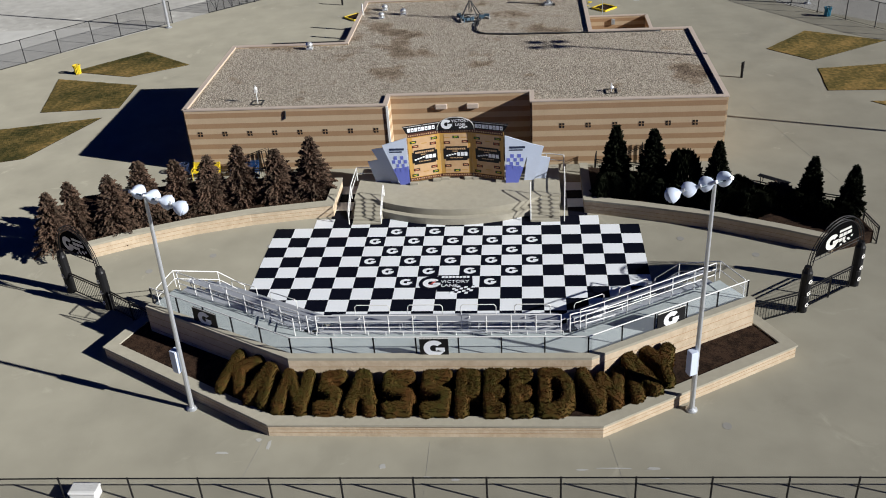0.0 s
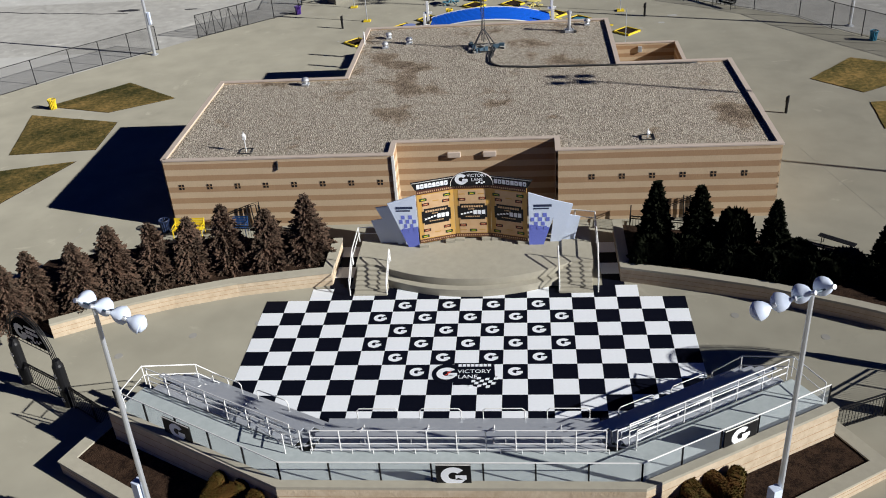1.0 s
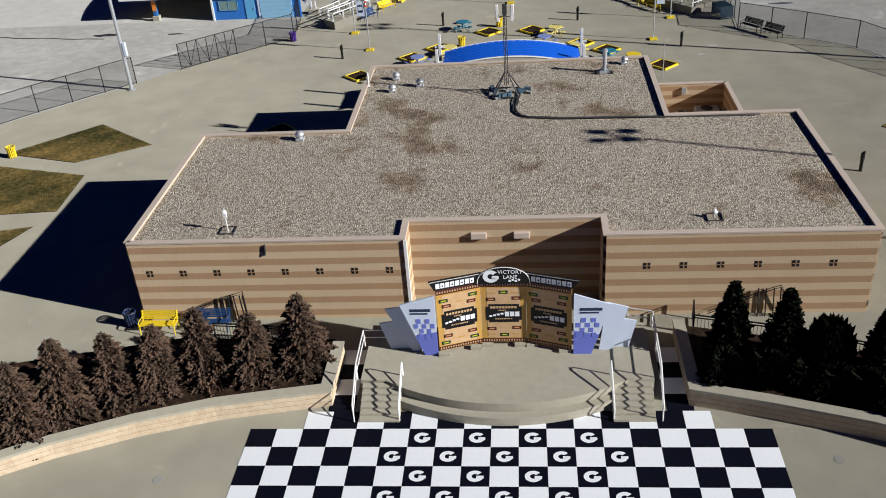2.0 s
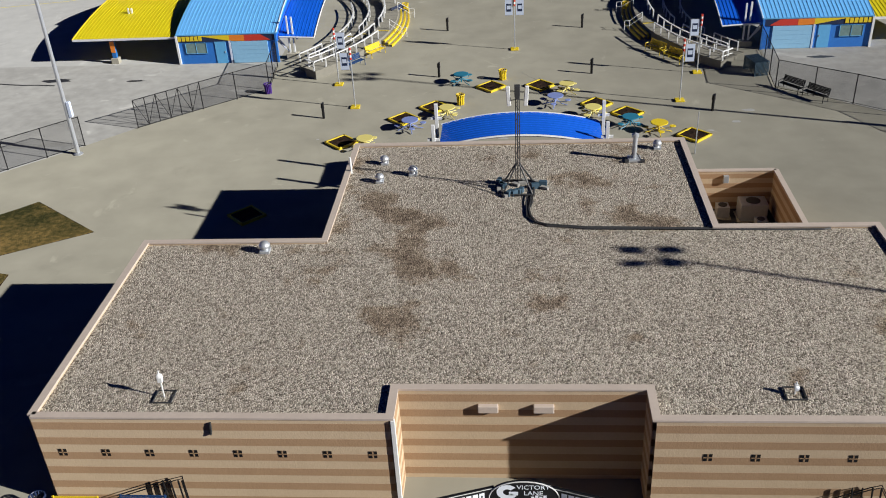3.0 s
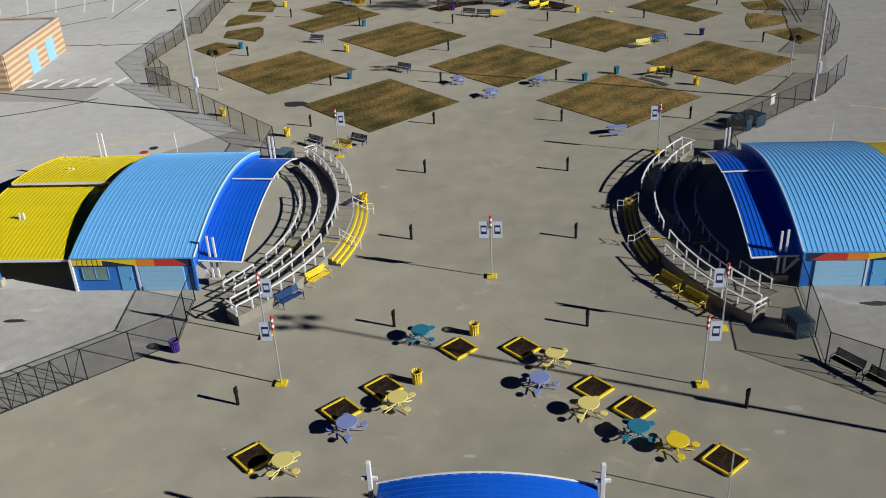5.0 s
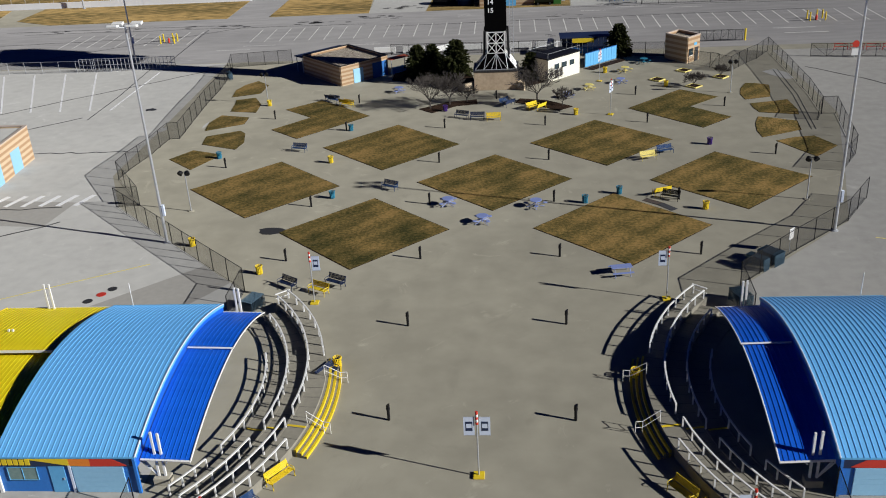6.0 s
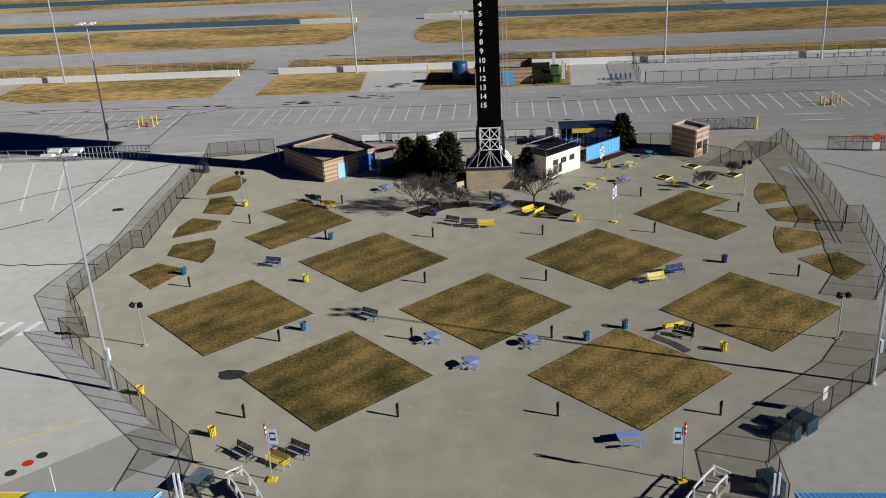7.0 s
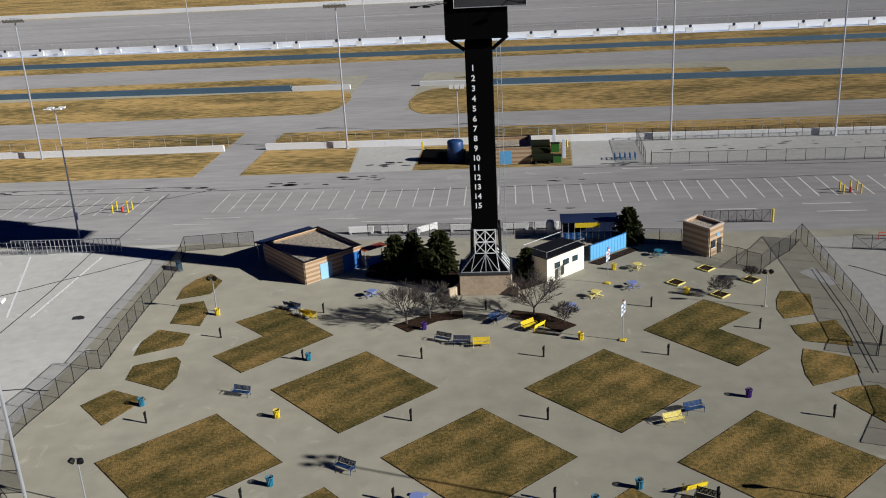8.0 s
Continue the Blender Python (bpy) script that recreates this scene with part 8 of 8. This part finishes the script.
def shrub_mesh(seed, n, rx, rz, size, material):
    rnd = random.Random(seed)
    bm = bmesh.new()
    for i in range(n):
        a, u = rnd.uniform(0, math.tau), rnd.random()
        k = rx * math.sqrt(1 - u * u * 0.85) * rnd.uniform(0.75, 1.05) * (1 + 0.2 * math.sin(3 * a + seed))
        c = Vector((k * math.cos(a), k * math.sin(a), rz * u))
        tuft(bm, c, Vector((math.cos(a), math.sin(a), u * 1.6 + 0.2)), size * rnd.uniform(0.6, 1.3), rnd)
    return to_mesh("foliage", bm, material)


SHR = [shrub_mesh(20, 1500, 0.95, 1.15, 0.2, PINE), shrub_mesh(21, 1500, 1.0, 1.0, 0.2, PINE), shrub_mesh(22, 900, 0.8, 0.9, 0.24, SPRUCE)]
for i, (x, y) in enumerate(((13.6, 41.2), (14.5, 39.4), (16.6, 39.9), (17.6, 38.9), (18.7, 39.4), (12.6, 40.1), (10.9, 40.6), (21.2, 37.0), (9.3, 40.5), (15.5, 38.9), (19.8, 38.1), (13.5, 39.6), (17.0, 38.2))):
    s_ = thing("shrub", "dark rounded shrub in the mulch bed" if i != 4 else "pale dry shrub in the mulch bed", "shrub", at(x, y, 0.6, 40 * i) @ Matrix.Diagonal((1, 1, 1.0 if i else 1.9, 1)), group="bed shrubs")
    part("foliage", SHR[2 if i == 4 else i % 2], None, s_)
    part("stem", tube((0, 0, 0), (0, 0, 0.6), 0.05, 0.02, 6), BARK, s_)


def bare_tree(m, h, seed, label):
    """A low-branching leafless tree with a wide vase of fine twigs."""
    rnd = random.Random(seed)
    t = thing("bare_tree", label, "tree", m, group="bare trees")
    bm, bt_ = bmesh.new(), bmesh.new()
    fork = h * 0.2
    bm_tube(bt_, (0, 0, 0), (0, 0, fork), h * 0.022, h * 0.016, 8)

    def grow(p, d, ln, r, depth):
        q = p + d * ln
        bm_tube(bm, p, q, max(r, 0.014), max(r * 0.7, 0.011), 5 if depth < 2 else 3)
        if depth >= 5:
            return
        for k in range(3):
            spread = 0.42 if k else 0.16
            nd = (d + Vector((rnd.gauss(0, 1), rnd.gauss(0, 1), rnd.gauss(0.12, 0.6))) * spread).normalized()
            grow(p + d * ln * (1.0 if k < 2 else rnd.uniform(0.35, 0.8)), nd, ln * rnd.uniform(0.7, 0.92), r * 0.6, depth + 1)

    for k in range(6):
        a = k * math.tau / 6 + rnd.uniform(-0.3, 0.3)
        tip = rnd.uniform(0.55, 1.0)
        grow(Vector((0, 0, fork * rnd.uniform(0.8, 1.0))), Vector((math.cos(a) * tip, math.sin(a) * tip, 0.85)).normalized(), h * 0.19, h * 0.011, 0)
    part("trunk", bt_, BARK, t)
    part("crown", bm, BARK, t, "bare grey winter branches")


for i, (x, y, h) in enumerate(((-9.0, 174.4, 5.6), (-6.5, 175.9, 5.2), (-4.2, 177.0, 3.0), (5.3, 175.9, 6.2), (8.6, 174.0, 3.0), (26.9, 181.2, 2.6), (31.4, 185.6, 2.2))):
    bare_tree(at(x, y), h, 30 + i, "leafless young tree with fine grey twigs")
for b in ([(-10.5, 174.2), (-8.6, 172.3), (-5.5, 175.2), (-2.7, 175.9), (-2.9, 178.0), (-7.0, 177.0)], [(2.4, 175.9), (5.0, 174.6), (8.0, 171.7), (9.9, 173.4), (6.6, 176.6), (3.0, 177.8)], [(12.6, 192.6), (18.8, 198.2), (19.6, 197.2), (14, 191.8)], [(-16, 189.5), (-4.6, 184.0), (-3.6, 188), (-5, 197), (-16, 197)], [(3.2, 183.4), (6.8, 186.0), (4.6, 189.8), (2.9, 188)]):
    solid("mulch_bed", prism(b, -0.02, 0.07), MULCH, "dark brown mulch bed set in the plaza", "planting bed", kind="structure")


# ---- clipped letter hedge ----
STROKES = {
    "K": [[(0.15, 0), (0.15, 1)], [(0.2, 0.45), (0.85, 1)], [(0.4, 0.55), (0.85, 0)]],
    "A": [[(0.12, 0), (0.4, 1), (0.6, 1), (0.88, 0)], [(0.3, 0.36), (0.7, 0.36)]],
    "N": [[(0.13, 0), (0.13, 1), (0.87, 0), (0.87, 1)]],
    "S": [[(0.88, 0.98), (0.2, 0.95), (0.15, 0.62), (0.85, 0.42), (0.8, 0.04), (0.1, 0.02)]],
    "P": [[(0.2, 0), (0.2, 1), (0.8, 0.97), (0.85, 0.52), (0.25, 0.45)]],
    "E": [[(0.88, 1), (0.2, 1), (0.2, 0), (0.88, 0)], [(0.2, 0.5), (0.8, 0.5)]],
    "D": [[(0.14, 0), (0.14, 1), (0.6, 0.98), (0.88, 0.7), (0.88, 0.3), (0.6, 0.02), (0.14, 0)]],
    "W": [[(0.04, 1), (0.27, 0), (0.5, 0.8), (0.74, 0), (0.96, 1)]],
    "Y": [[(0.1, 1), (0.5, 0.48), (0.9, 1)], [(0.5, 0.5), (0.55, 0)]],
}


def hedge_letter(ch, bl, br, tr, tl, seed, fat=0.325):
    """A clipped bush in the shape of a letter: rounded strokes grown on the sloping bed, with a leafy skin."""
    rnd = random.Random(seed)
    C = [Vector((*bl, 0.56)), Vector((*br, 0.56)), Vector((*tr, 1.24)), Vector((*tl, 1.24))]

    def place(u, v):
        return (C[0] * (1 - u) + C[1] * u) * (1 - v) + (C[3] * (1 - u) + C[2] * u) * v

    wid, hei = (C[1] - C[0] + C[2] - C[3]).length / 2, (C[3] - C[0] + C[2] - C[1]).length / 2
    segs = []
    us = [u for line in STROKES[ch] for u, v in line]
    lo, hi = min(us), max(us)
    for line in STROKES[ch]:
        q = [Vector((fat - 0.03 + (u - lo) / (hi - lo) * (wid - 2 * fat + 0.06), fat + v * (hei - 2 * fat))) for u, v in line]
        segs += list(zip(q, q[1:]))

    def height(x, y):
        p, d = Vector((x, y)), 9.0
        for a, b in segs:
            k = max(0.0, min(1.0, (p - a).dot(b - a) / (b - a).length_squared))
            d = min(d, (p - a - (b - a) * k).length)
        k = d / (fat + 0.02 * math.sin(7 * x + seed) * math.cos(6 * y))
        return 0.55 * (1 - k ** 5.0) ** 0.5 if k < 1 else 0.0

    nx, ny = int(wid / 0.055), int(hei / 0.055)
    grid = [[height(i * wid / nx, j * hei / ny) for i in range(nx + 1)] for j in range(ny + 1)]
    nrm0 = (C[1] - C[0]).cross(C[3] - C[0]).normalized()
    if nrm0.z < 0:
        nrm0 = -nrm0
    up = (nrm0 + Vector((0, 0, 1))).normalized()
    bm = bmesh.new()
    vs = {}
    for j in range(ny):
        for i in range(nx):
            hs = [grid[j][i], grid[j][i + 1], grid[j + 1][i + 1], grid[j + 1][i]]
            if max(hs) > 0:
                f = []
                for (a, b), h in zip(((i, j), (i + 1, j), (i + 1, j + 1), (i, j + 1)), hs):
                    if (a, b) not in vs:
                        at_top = place(a / nx, b / ny) + up * (h - 0.04)
                        vs[a, b] = bm.verts.new(at_top if h > 0 else (at_top.x, at_top.y, 0.5))
                    f.append(vs[a, b])
                bm.faces.new(f)
    bm.normal_update()
    pts = [(f.calc_center_median(), f.normal.copy() * (1 if f.normal.z > 0 or f.normal.dot(up) > 0 else -1), f.calc_area()) for f in bm.faces]
    total = sum(t[2] for t in pts)
    for c, n_, area in pts:
        for k in range(int(area / total * 5200 + rnd.random())):
            p = c + Vector((rnd.uniform(-0.04, 0.04), rnd.uniform(-0.04, 0.04), 0))
            tuft(bm, p - n_ * 0.03, n_ + Vector((rnd.uniform(-0.7, 0.7), rnd.uniform(-0.7, 0.7), rnd.uniform(-0.3, 0.7))), 0.065 * rnd.uniform(0.5, 1.4), rnd)
    solid("letter_hedge", bm, HEDGE, "clipped olive-brown hedge grown in the shape of a letter", "hedge", group="letter hedges")


# letter, then its corners in plan: near left, near right, far right, far left
LEFT_WORD = [("K", (-9.5, 22.25), (-8.1, 21.8), (-7.2, 23.85), (-8.8, 24.5)), ("A", (-8.05, 21.5), (-6.8, 21.0), (-6.35, 23.15), (-7.4, 23.7)),
       ("N", (-6.65, 20.85), (-5.0, 20.68), (-4.8, 22.95), (-6.25, 23.05)), ("S", (-4.8, 20.65), (-3.55, 20.65), (-3.4, 22.95), (-4.65, 22.95)),
       ("A", (-3.5, 20.65), (-1.95, 20.65), (-2.1, 22.95), (-3.35, 22.95)), ("S", (-1.8, 20.6), (-0.35, 20.6), (-0.45, 22.95), (-2.0, 22.95))]
RIGHT_WORD = [("S", (-0.2, 20.6), (1.25, 20.6), (1.2, 23.0), (-0.3, 23.0)), ("P", (1.3, 20.6), (2.4, 20.6), (2.45, 23.0), (1.3, 23.0)),
       ("E", (2.5, 20.6), (3.5, 20.6), (3.5, 23.0), (2.48, 23.0)), ("E", (3.57, 20.6), (4.65, 20.6), (4.65, 23.0), (3.57, 23.0)),
       ("D", (4.78, 20.6), (6.38, 20.6), (6.35, 23.05), (4.8, 23.05)), ("W", (6.8, 20.7), (8.7, 21.4), (8.5, 23.2), (6.35, 23.05)),
       ("A", (8.75, 21.4), (10.25, 22.25), (9.1, 24.4), (8.1, 23.95)), ("Y", (9.9, 22.3), (11.0, 22.8), (10.8, 24.8), (9.1, 24.6))]
for i, (ch, bl, br, tr, tl) in enumerate(LEFT_WORD + RIGHT_WORD):
    up_ = lambda q: (q[0], q[1] + 0.12)
    hedge_letter(ch, up_(bl), up_(br), tr, tl, 50 + i)
